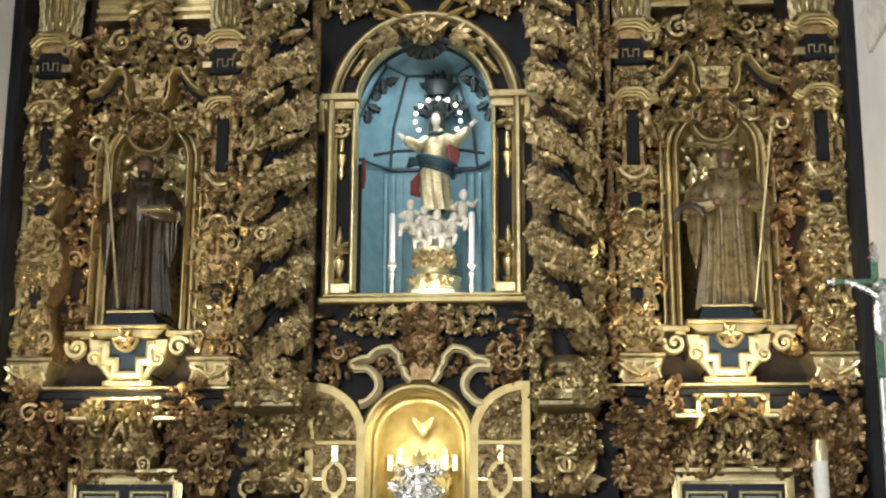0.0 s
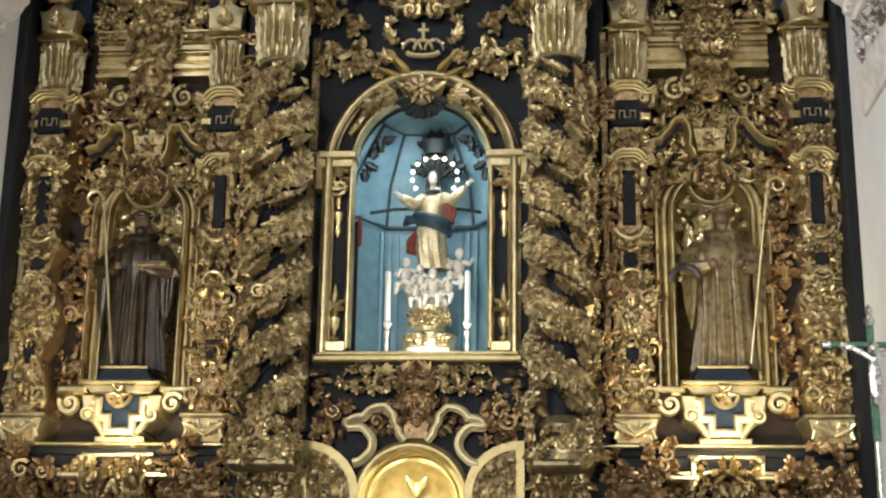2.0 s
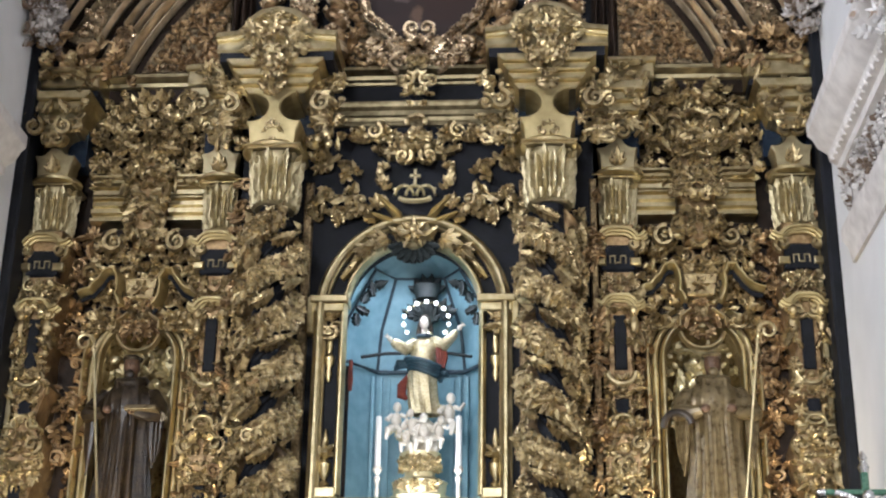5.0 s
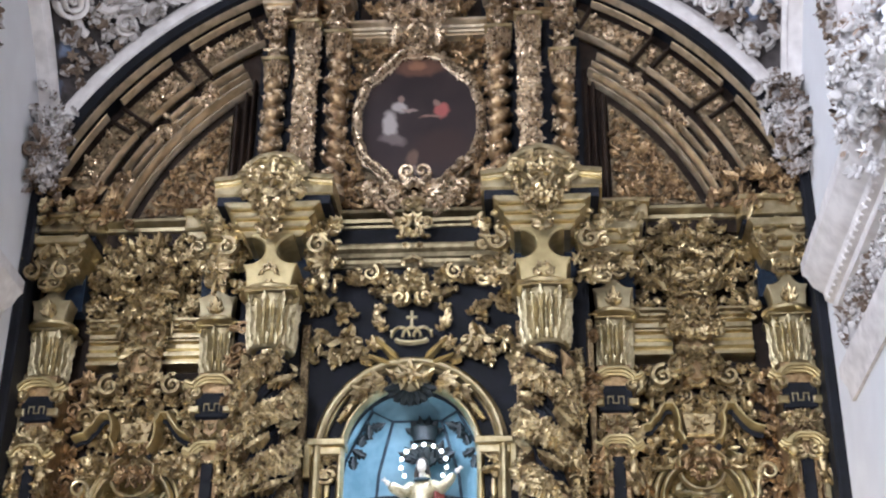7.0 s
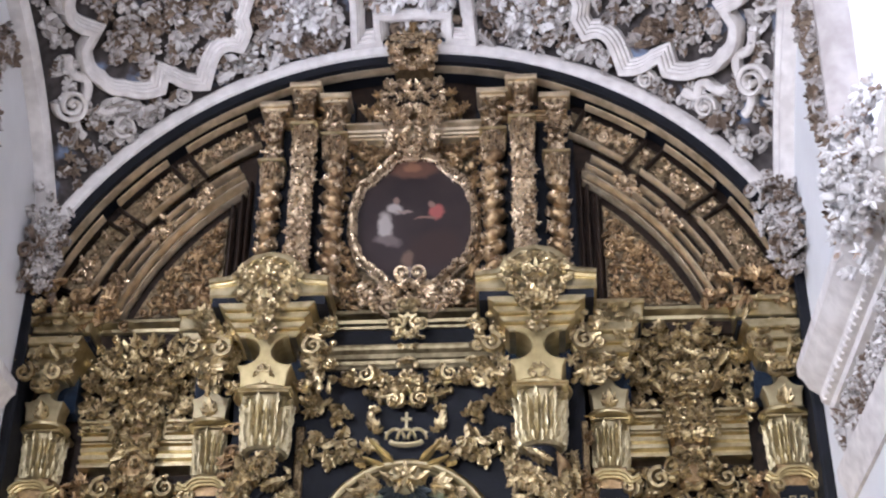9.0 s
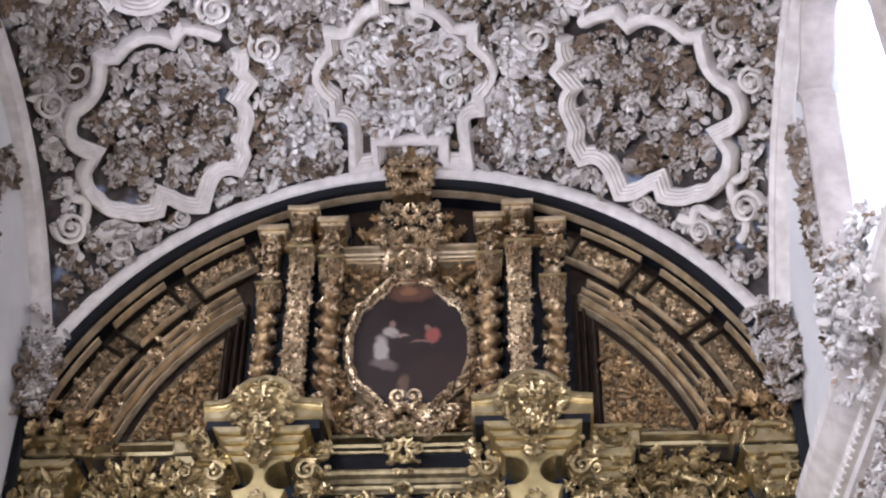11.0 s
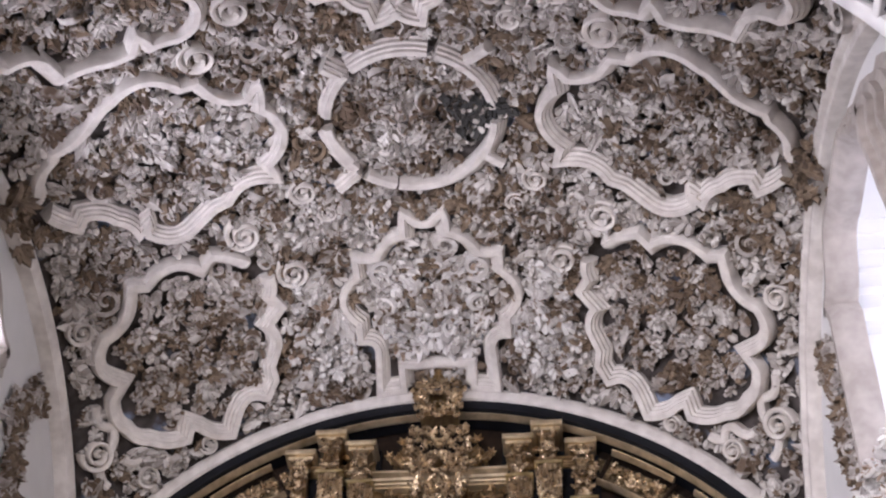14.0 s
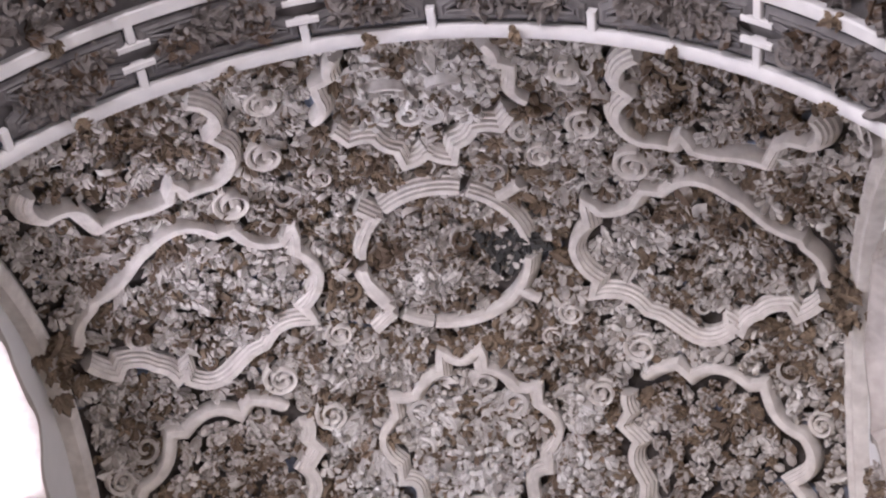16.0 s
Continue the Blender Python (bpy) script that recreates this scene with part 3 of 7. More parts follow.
MID_NEAR_B = [0.05, 0.0, -0.12, -0.1, 0.0, 0.0, 0.26, 0.0, 0.0, -0.2, 0.0, 0.12]
TOP = [(0.001, -1.93), (0.185, -2.05), (0.19, -1.82), (0.50, -1.57), (0.72, -1.57), (0.715, -1.38), (0.76, -0.85), (0.76, -0.66), (0.58, -0.48), (0.61, -0.06), (0.35, -0.06)]
TOP_B = [-0.12, 0.0, 0.14, -0.06, 0.0, 0.3, 0.0, -0.22, 0.0, 0.0]
FAR = [(1.85, -5.79), (1.68, -5.36), (1.77, -5.27), (1.68, -5.13), (1.71, -4.80), (1.93, -4.64), (2.17, -4.62), (2.23, -4.77), (2.30, -4.62), (2.62, -4.60), (2.93, -4.58), (2.98, -4.80), (3.22, -4.97), (3.29, -5.17), (3.20, -5.42)]
FAR_B = [-0.16, 0.0, 0.0, -0.12, -0.1, 0.06, 0.0, 0.0, -0.08, 0.06, 0.0, 0.3, -0.1, -0.1]
CREST = [(0.60, -5.86), (0.67, -5.63), (0.81, -5.57), (0.80, -5.44), (0.92, -5.12)]
CREST_B = [0.12, 0.0, 0.0, -0.2]
BROW = [(0.77, -5.02), (0.67, -4.87), (0.43, -4.87), (0.24, -4.68), (0.20, -4.50), (0.001, -4.63)]
BROW_B = [0.0, -0.08, 0.14, 0.0, 0.1]


def flip(p, sx, sy=1):
    p = np.array(p)
    p[:, 0] *= sx
    if sy < 0:
        p[:, 1] = 2 * YC - p[:, 1]
    return p[::-1] if sx * sy < 0 else p


for sx in (1, -1):
    for pts, bow, label in ((LOW, LOW_B, "off-white lobed stucco frame beside the altar arch"), (TOP, TOP_B, "off-white lobed stucco frame over the keystone"), (FAR, FAR_B, "off-white lobed stucco frame beside the chancel arch"),
                            (CREST, CREST_B, "off-white curved stucco side of a frame"), (BROW, BROW_B, "off-white pointed stucco brow of a frame")):
        vault_frame("stucco_frame", flip(lobed(pts, bow, closed=False), sx), label, False)
    vault_frame("stucco_frame", flip(np.concatenate([lobed(MID_NEAR, MID_NEAR_B, closed=False)[:-1], lobed(MID_FAR, MID_FAR_B, closed=False)]), sx), "off-white star-shaped lobed stucco frame on the vault", False)
    FIELDS += [flip(lobed(LOW, LOW_B), sx), flip(lobed(FAR, FAR_B), sx)]
oa = np.linspace(0, 2 * np.pi, 40, endpoint=False)
RY = -3.28  # middle of the central ring
for d0, d1 in ((-104, -4), (8, 68), (74, 128), (134, 172), (182, 222), (232, 254)):
    a = np.radians(np.linspace(d0, d1, max(4, (d1 - d0) // 6)))
    vault_frame("stucco_frame", np.stack([0.84 * np.cos(a), RY - 0.87 * np.sin(a)], 1), "curved off-white length of the central stucco ring", False)
for q in ((-0.60, -2.68, -0.82, -2.50), (-0.82, -3.10, -0.66, -2.80), (0.60, -3.94, 0.80, -4.09), (0.66, -2.78, 0.84, -2.66), (-0.56, -3.86, -0.74, -4.02)):
    vault_frame("stucco_frame", np.array([q[:2], q[2:]]), "short off-white stucco bar beside the central ring", False)
p = [(-0.35, -0.05), (-0.35, -0.27), (0.35, -0.27), (0.35, -0.05)]
vault_frame("stucco_frame", lobed(p, [0.0], 2, False), "off-white stepped stucco foot of a frame", False)

rng = np.random.default_rng(11)


def inside(p, poly):
    """Which of the points p lie within an outline."""
    x, y = p[:, :1], p[:, 1:]
    a, b = poly, np.roll(poly, -1, 0)
    cut = (a[:, 1] > y) != (b[:, 1] > y)
    at = a[:, 0] + (y - a[:, 1]) * (b[:, 0] - a[:, 0]) / np.where(np.abs(b[:, 1] - a[:, 1]) < 1e-9, 1e-9, b[:, 1] - a[:, 1])
    return (cut & (x < at)).sum(1) % 2 == 1


def stucco(name, step, size, label, material, keep=None, mix=MIX_STUCCO, lift=0.03, tilt=0.4, clear=0.12, field=None, sym=False):
    """Ornament on the vault, clear of the frames; field: only within, or only outside, the framed fields; sym: mirrored about the axis."""
    p = lattice(0.03 if sym else -3.55, 3.6, -6.0, -0.02, step, rng, keep=keep)
    line = np.concatenate(OUTLINES)
    gap = np.array([np.min(((line - q) ** 2).sum(1)) for q in p])
    p = p[gap > clear ** 2]
    if field is not None:
        p = p[np.any([inside(p, f) for f in FIELDS], 0) == field]
    P = on_vault(p, lift)
    s = scatter(P, vault_n(p[:, 0], p[:, 1]), size, rng, mix, tilt)
    return thing(name, both(s) if sym else s, material, label, "stucco foliage", kind="stuff")


def blot(x, y, seed, k=1.3):
    return noise.noise(Vector((x * k, y * k, seed)))


LEAFY = (0.08, 0.06, 0.05, 0.04, 0.02, 0.1, 0.65)
stucco("stucco_foliage", 0.13, (0.16, 0.26), "white stucco acanthus foliage covering the vault", STUCCO, mix=LEAFY, field=False)
stucco("stucco_foliage", 0.13, (0.15, 0.25), "grey and brown stucco foliage in the framed fields of the vault", STUCCO_GREY, mix=LEAFY, field=True)
stucco("stucco_foliage", 0.24, (0.17, 0.28), "pale stucco leaves in the framed fields of the vault", STUCCO, mix=LEAFY, lift=0.06, field=True, clear=0.16)
stucco("stucco_foliage", 0.21, (0.18, 0.32), "large white stucco leaves on the vault", STUCCO, keep=lambda x, y: blot(x, y, 3.0) > -0.15, mix=(0.08, 0.08, 0.05, 0.03, 0.0, 0.1, 0.66), lift=0.06, field=False)
stucco("stucco_foliage", 0.19, (0.2, 0.32), "tall white stucco acanthus leaves beside the middle frame", STUCCO_WHITE, keep=lambda x, y: 0.92 < x < 1.56 and -1.5 < y < -0.15, mix=(0.05, 0.05, 0.0, 0.0, 0.0, 0.1, 0.8), lift=0.08, sym=True)
stucco("stucco_foliage", 0.17, (0.2, 0.34), "symmetrical white acanthus sprays in the middle frames", STUCCO_WHITE, keep=lambda x, y: x < 0.56 and (-1.55 < y < -0.4 or -5.8 < y < -5.0), mix=(0.05, 0.3, 0.15, 0.05, 0.0, 0.1, 0.35), lift=0.07, tilt=0.3, sym=True)
stucco("stucco_foliage", 0.17, (0.13, 0.24), "brown and ochre stucco flowers and leaves on the vault", STUCCO_TAN, keep=lambda x, y: blot(x, y, 8.0, 2.2) > 0.02,
       mix=(0.2, 0.1, 0.05, 0.3, 0.1, 0.15, 0.1), lift=0.06)
stucco("stucco_foliage", 0.16, (0.13, 0.24), "brown stucco flowers and leaves round the central ring", STUCCO_TAN, keep=lambda x, y: 0.95 < math.hypot(x, y - RY) < 1.45 and blot(x, y, 5.0, 3.0) > -0.25,
       mix=(0.2, 0.1, 0.05, 0.35, 0.1, 0.1, 0.1), lift=0.07)
CURL = curl_piece()
for sx in (1, -1):
    for px, py, k in ((1.81, -2.13, 0.36), (1.39, -1.56, 0.34), (1.16, -2.50, 0.28), (1.82, -4.38, 0.36), (1.42, -4.86, 0.34), (3.44, -0.60, 0.34), (2.45, -0.10, 0.2), (3.43, -1.72, 0.28), (3.02, -0.16, 0.24), (1.0, -4.45, 0.24), (0.95, -2.2, 0.22), (1.3, -5.5, 0.3)):
        q = np.array([(sx * px, py)])
        s = place(CURL, on_vault(q, 0.07), np.array([[float(sx), 0.3 + py, 0]]), vault_n(q[:, 0], q[:, 1]), np.array([k]))
        thing("stucco_scroll", s, MOULD, "off-white spiral stucco scroll on the vault", "stucco scroll", "stucco scrolls on the vault")
    # broken scrolled bands in the corners beside the altar arch
    for pts, bow in (([(3.40, -0.98), (3.28, -0.72), (3.42, -0.5), (3.36, -0.3)], [0.2, -0.25, 0.1]), ([(3.22, -0.42), (3.02, -0.34), (2.94, -0.2), (2.8, -0.16)], [0.2, -0.2, 0.1])):
        o = flip(lobed(pts, bow, 6, False), sx)
        thing("stucco_ribbon", sweep(on_vault(o), [(-0.045, -0.03), (-0.045, 0.1), (-0.02, 0.12), (0.02, 0.12), (0.045, 0.09), (0.05, -0.03)], vault_n(o[:, 0], o[:, 1])), MOULD, "off-white curling stucco ribbon in a corner of the vault", "stucco ribbon", "stucco ribbons")
for px, py in ((0.86, -1.12), (0.001, -1.45), (0.62, -4.62), (0.35, -2.2), (3.3, -2.25), (0.9, -5.0)):
    for sx in (1, -1):
        q = np.array([(px * sx, py)])
        thing("stucco_flower", place(ROSE, on_vault(q, 0.12), np.array([[1.0, 0.3, 0]]), vault_n(q[:, 0], q[:, 1]), np.array([0.24])), STUCCO_TAN, "dark brown stucco flower on the vault", "stucco flower", "brown flowers on the vault")
# the hanging boss in the central ring
bp = np.stack([0.46 * np.sqrt(rng.random(120)), rng.random(120) * 2 * np.pi], 1)
bq = np.stack([bp[:, 0] * np.cos(bp[:, 1]) * 1.2, RY + bp[:, 0] * np.sin(bp[:, 1])], 1)
P = on_vault(bq, 0.05) - np.array([0, 0, 1]) * (0.46 - bp[:, :1]) * 0.5
thing("stucco_boss", scatter(P, vault_n(bq[:, 0], bq[:, 1]), (0.14, 0.26), rng, (0.25, 0.1, 0.08, 0.2, 0.05, 0.12, 0.2), 0.7), STUCCO, "white and brown stucco flower boss hanging in the central ring", "boss", kind="stuff")

# mouldings where the vault meets its four arches
BAND = [(-0.10, 0), (-0.10, 0.05), (-0.05, 0.08), (0.0, 0.08), (0.02, 0.05), (0.08, 0.05), (0.10, 0.02), (0.10, 0)]
for sx in (1, -1):
    a = np.radians(np.linspace(24, 156, 50))
    pth = np.stack([np.full(50, sx * 3.72), YC + 3.66 * np.cos(a), ZC + 3.66 * np.sin(a)], 1)
    structure("trim", sweep(pth, [(p * 1.25, q * 1.4 + (0.06 if q else 0)) for p, q in BAND], (-sx, 0, 0)), MOULD, "off-white moulded arch along the side wall", "moulding")
    # window frame, lobed, with its foliage
    yc, hw, sill = -3.95, 1.0, WIN[2]
    half = [(hw + 0.36, sill), (hw + 0.28, 8.2), (hw + 0.20, 8.8), (hw + 0.12, 9.35), (hw + 0.24, 9.5), (hw + 0.1, 9.75), (0.78, 9.93), (0.6, 10.08), (0.2, 10.1)]
    w = [(yc + a, b) for a, b in half] + [(yc - a, b) for a, b in half[::-1]]
    bow = [0.02, 0.02, 0.03, -0.1, 0.1, -0.16, 0.0, 0.1, 0.0]
    o = lobed(w, bow + bow[-2::-1], 4, False)
    pth = np.stack([np.full(len(o), sx * 3.72), o[:, 0], o[:, 1]], 1)
    grooved = [(-0.24, 0), (-0.24, 0.10), (-0.18, 0.15), (-0.12, 0.15), (-0.11, 0.12), (-0.03, 0.12), (-0.02, 0.09), (0.05, 0.09), (0.06, 0.06), (0.14, 0.05), (0.15, 0.03), (0.26, 0.02), (0.26, 0)]
    structure("window_1" if sx > 0 else "window_2", sweep(pth, [(p, q * 1.7) for p, q in grooved] if sx < 0 else [(-p, q * 1.7) for p, q in grooved[::-1]], (-sx, 0, 0)), MOULD_BEIGE, "beige grooved lobed frame round the arched window", "window frame")
    # a hanging garland of leaves at each side of the window
    for side, m, mt in ((1, 190, STUCCO_GREY), (-1, 120, STUCCO_GREY)):
        u = rng.random(m)
        P = np.stack([np.full(m, sx * 3.68), yc + side * (1.95 + 0.13 * np.sin(u * 14) + 0.18 * u) + rng.normal(0, 0.09, m), 7.55 + 2.6 * u], 1)
        thing("stucco_garland", scatter(P, (-sx, -0.3, 0), (0.13, 0.25), rng, (0.25, 0.1, 0.05, 0.15, 0.1, 0.15, 0.2), 0.5), mt, "brown and grey stucco garland hanging beside the window", "stucco garland", "garlands beside the windows", "stuff")
        q = u[:m // 2]
        P = np.stack([np.full(len(q), sx * 3.66), yc + side * (1.95 + 0.13 * np.sin(q * 14) + 0.18 * q) + rng.normal(0, 0.07, len(q)), 7.55 + 2.6 * q], 1)
        thing("stucco_garland", scatter(P, (-sx, -0.3, 0), (0.13, 0.22), rng, (0.25, 0.1, 0.05, 0.2, 0.1, 0.15, 0.15), 0.5), STUCCO_TAN, "brown stucco flowers in the garland beside the window", "stucco garland", "garlands beside the windows", "stuff")
    # corner clusters where the vault springs beside the altarpiece
    c = rng.normal(0, 1, (90, 3)) * (0.09, 0.10, 0.14) + (sx * 3.58, -0.24, 8.98)
    thing("stucco_cluster", scatter(c, (-sx * 0.5, -0.8, -0.1), (0.11, 0.19), rng, LEAFY, 0.5), STUCCO, "white stucco leaves at the springing of the vault", "stucco foliage", kind="stuff")
    c = rng.normal(0, 1, (100, 3)) * (0.08, 0.10, 0.16) + (sx * 3.60, -0.24, 8.60)
    thing("stucco_cluster", scatter(c, (-sx * 0.5, -0.8, -0.1), (0.11, 0.19), rng, LEAFY, 0.5), STUCCO_GREY, "grey and brown stucco foliage at the springing of the vault", "stucco foliage", kind="stuff")
    c = rng.normal(0, 1, (46, 3)) * (0.07, 0.17, 0.12) + (sx * 3.58, -3.2, 10.98)
    thing("stucco_boss", scatter(c, (-sx * 0.6, 0, -0.8), (0.14, 0.24), rng, (0.3, 0.1, 0.05, 0.3, 0.1, 0.15), 0.6), STUCCO_TAN, "dark brown stucco boss at the crown of the side arch", "boss", kind="stuff")
    # cornice of the side wall
    prof = [(0, 5.78), (0.04, 5.78), (0.06, 5.9), (0.11, 5.98), (0.11, 6.08), (0.03, 6.12), (0.03, 6.56), (0.09, 6.58), (0.09, 6.66), (0.15, 6.69), (0.16, 6.76), (0.24, 6.82), (0.28, 6.90), (0.32, 6.94), (0.32, 7.05), (0.29, 7.09), (0, 7.12)]
    v = np.array([(3.73 - a, y, z) for y in (-0.66, -6.6) for a, z in prof])
    m = len(prof)
    from mathutils.geometry import tessellate_polygon
    tri = np.array(tessellate_polygon([[Vector((a, z, 0)) for a, z in prof]]))
    s = (v, np.concatenate([quads(2, m, closed_c=True), tri, tri[:, ::-1] + m]))
    structure("cornice", s if sx > 0 else mirror(s), MOULD, "off-white stepped plaster cornice along the side wall", "cornice")
    P = np.stack([np.full(48, sx * 3.60), np.linspace(-0.75, -6.4, 48), np.full(48, 6.70)], 1)
    part("egg_row", place(BUD, P, np.tile([0, 0, 1.0], (48, 1)), np.tile([-sx, 0, -0.2], (48, 1)), np.full(48, 0.11)), MOULD, bpy.data.objects["cornice" if sx > 0 else "cornice.001"])
    c = np.stack([np.full(150, sx * 3.69), rng.uniform(-6.4, -0.72, 150), rng.uniform(6.2, 6.5, 150)], 1)
    thing("frieze_stucco", scatter(c, (-sx, 0, -0.1), (0.12, 0.2), rng, MIX_STUCCO, 0.35), STUCCO, "stucco foliage in the frieze under the side cornice", "stucco foliage", kind="stuff")
    # bunch of white stucco flowers on the cornice
    c = rng.normal(0, 1, (260, 3)) * (0.10, 0.27, 0.19) + (sx * 3.45, -3.5, 7.06)
    thing("stucco_bouquet", scatter(c, (-sx * 0.6, -0.6, -0.3), (0.11, 0.19), rng, (0.02, 0.0, 0.05, 0.2, 0.25, 0.02, 0.46), 0.7), STUCCO_WHITE, "white stucco bouquet of flowers on the cornice", "stucco flowers", kind="stuff")

# a patch of dark grey leaves to the right of the central boss
c = np.stack([rng.normal(0.46, 0.2, 60), rng.normal(-3.3, 0.11, 60)], 1)
P, U = on_vault(c), vault_n(c[:, 0], c[:, 1])
thing("sooty_leaves", scatter(P + U * 0.10, U, (0.13, 0.24), rng, (0.5, 0.1, 0.05, 0.1, 0.0, 0.25, 0.0), 0.5), DARK_STUCCO, "dark grey stucco leaves beside the central boss", "stucco foliage", kind="stuff")

# the chancel arch: coffered soffit with white fillets and stucco panels
AZ = 6.9  # level of the arch's centre


def on_arch(a, y, r=3.70):
    a = np.radians(a)
    return np.array([-r * math.cos(a), y, AZ + r * math.sin(a)])


def arch_up(angles):
    return np.array([on_arch(a, 0, -1.0) - (0, 0, AZ) for a in angles])


FIL = [(-0.06, -0.01), (-0.06, 0.05), (-0.045, 0.06), (0.045, 0.06), (0.06, 0.05), (0.06, -0.01)]
GROOVE = [(-0.012, -0.01), (-0.012, 0.02), (0.012, 0.02), (0.012, -0.01)]
for y, k in ((-6.50, 0.9), (-7.10, 0.85)):
    A = np.linspace(0, 180, 70)
    structure("trim", sweep(np.array([on_arch(a, y) for a in A]), [(p * k, q) for p, q in FIL], arch_up(A)), FILLET, "white fillet along the chancel arch", "moulding")
for y in (-6.60, -7.0):
    structure("trim", sweep(np.array([on_arch(a, y) for a in A]), GROOVE, arch_up(A)), NAVY, "thin blue-black strip standing for the shadow under the curl along the chancel arch", "painted line")
CUTS = [8, 27, 45, 61.5, 80.5, 95, 113.5, 133, 152, 172]
for i, (a0, a1) in enumerate(zip(CUTS, CUTS[1:])):
    crossed = i in (3, 4, 7)
    P = np.array([on_arch(a0, y) for y in (-6.52, -6.7)])
    structure("trim", sweep(P, [(p * 0.55, q) for p, q in FIL], arch_up([a0, a0])), FILLET, "pale stub of a fillet across the chancel arch", "moulding")
    structure("trim", sweep(np.array([on_arch(a0, y) for y in (-6.92, -7.1)]), [(p * 0.55, q) for p, q in FIL], arch_up([a0, a0])), FILLET, "pale stub of a fillet across the chancel arch", "moulding")
    if crossed:
        for yy in (-6.73, -6.89):
            A3 = (a0 - 1.9, a0, a0 + 1.9)
            structure("trim", sweep(np.array([on_arch(a, yy) for a in A3]), [(p * 0.4, q + 0.004) for p, q in FIL], arch_up(A3)), FILLET, "short white bar across a fillet of the arch", "moulding")
    n0, n1 = (2.6 if crossed else 1.2), (2.6 if i + 1 in (3, 4, 7) else 1.2)
    inner = [(a0 + 1.4, -6.64), (a1 - 1.4, -6.64), (a1 - 1.4, -6.72), (a1 - 1.4 - n1, -6.76), (a1 - 1.4 - n1, -6.86), (a1 - 1.4, -6.90), (a1 - 1.4, -6.98), (a0 + 1.4, -6.98), (a0 + 1.4, -6.90), (a0 + 1.4 + n0, -6.86), (a0 + 1.4 + n0, -6.76), (a0 + 1.4, -6.72)]
    o = lobed(inner, [0.0], 3)
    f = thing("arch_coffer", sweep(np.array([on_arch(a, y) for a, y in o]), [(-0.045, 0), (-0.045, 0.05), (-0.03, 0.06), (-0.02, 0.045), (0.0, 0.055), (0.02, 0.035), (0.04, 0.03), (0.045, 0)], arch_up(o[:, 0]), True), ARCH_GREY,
              "grey moulded coffer of the chancel arch, darkened for shade", "coffer", "coffers of the chancel arch", "structure")
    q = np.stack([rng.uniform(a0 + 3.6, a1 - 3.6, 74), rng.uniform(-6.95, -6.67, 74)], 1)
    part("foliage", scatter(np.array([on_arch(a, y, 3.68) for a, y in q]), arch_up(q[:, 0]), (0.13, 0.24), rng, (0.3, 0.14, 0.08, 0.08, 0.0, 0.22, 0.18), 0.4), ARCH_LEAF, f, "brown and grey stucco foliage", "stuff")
    for y, am in ((-6.48, (a0 + a1) / 2), (-7.1, (a0 + a1) / 2)):
        U = arch_up([am] * 5)
        q = on_arch(am, y, 3.64) + rng.normal(0, 0.025, (5, 3)) * (1, 1, 0.4)
        part("leaf_knot", scatter(q, U, (0.08, 0.13), rng, (0.5, 0.2, 0.0, 0.1, 0.1, 0.1), 0.6), STUCCO_TAN, f, "small brown knot of stucco leaves", "stuff")
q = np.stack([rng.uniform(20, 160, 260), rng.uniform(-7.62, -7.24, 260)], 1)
thing("arch_foliage", scatter(np.array([on_arch(a, y, 3.68) for a, y in q]), arch_up(q[:, 0]), (0.14, 0.26), rng, LEAFY, 0.4), ARCH_LEAF, "grey stucco foliage along the outer chancel arch, darkened for shade", "stucco foliage", kind="stuff")


def arch_ring(r0, r1, y0, y1, steps=91):
    g = [on_arch(a, y, r) for a in np.linspace(0, 180, steps) for r, y in ((r0, y0), (r0, y1), (r1, y1), (r1, y0))]
    return np.array(g), quads(steps, 4, closed_c=True)


structure("soffit", arch_ring(3.72, 3.76, -6.435, -8.2), ARCH_GREY, "grey painted soffit of the chancel arch, darkened for shade", "arch soffit")
structure("arch_ring", arch_ring(3.76, 4.40, -6.42, -8.19), WHITE, "white plastered ring of the chancel arch", "arch")
for sx in (-1, 1):
    structure("arch_jamb", box(min(sx * 3.71, sx * 4.1), max(sx * 3.71, sx * 4.1), -8.2, -6.43, 0, AZ), WHITE, "white plastered jamb of the chancel arch", "jamb")
# white arch band round the altarpiece
A = np.linspace(22, 158, 70)
P = arc(0, 7.10, 4.10, 22, 158, 70, -0.02)
structure("trim", sweep(P, [(-0.085, -0.3), (-0.085, 0.05), (-0.07, 0.07), (0.02, 0.07), (0.03, 0.03), (0.065, 0.03), (0.075, 0.0), (0.10, 0.0), (0.11, -0.03), (0.14, -0.03), (0.14, -0.3)], (0, -1, 0)), MOULD, "white plaster arch band round the altarpiece", "moulding")


# ---- the altarpiece ----
rng = np.random.default_rng(5)
NICHE = (0.0, 0.60, 3.97, 5.62, 0.64)     # middle niche: x, half width, sill, spring, rise
SIDE = 2.57                                # middle of the side bays
S_NICHE = (SIDE, 0.34, 3.78, 5.33, 0.36)
TAB = (-0.03, 0.44, 1.6, 2.72, 0.44)


structure("backboard", arch_board(-1.66, 1.66, 3.3, 8.1, NICHE, 0.12, 0.22), BOARD, "blue-black painted board of the middle bay", "backboard")
structure("backboard", arch_board(-1.66, 1.66, 0.0, 3.3, TAB, 0.12, 0.22), BOARD, "blue-black painted board behind the tabernacle", "backboard")
for sx in (1, -1):
    s = arch_board(1.66, 3.66, 0.0, 8.1, S_NICHE, 0.58, 0.68)
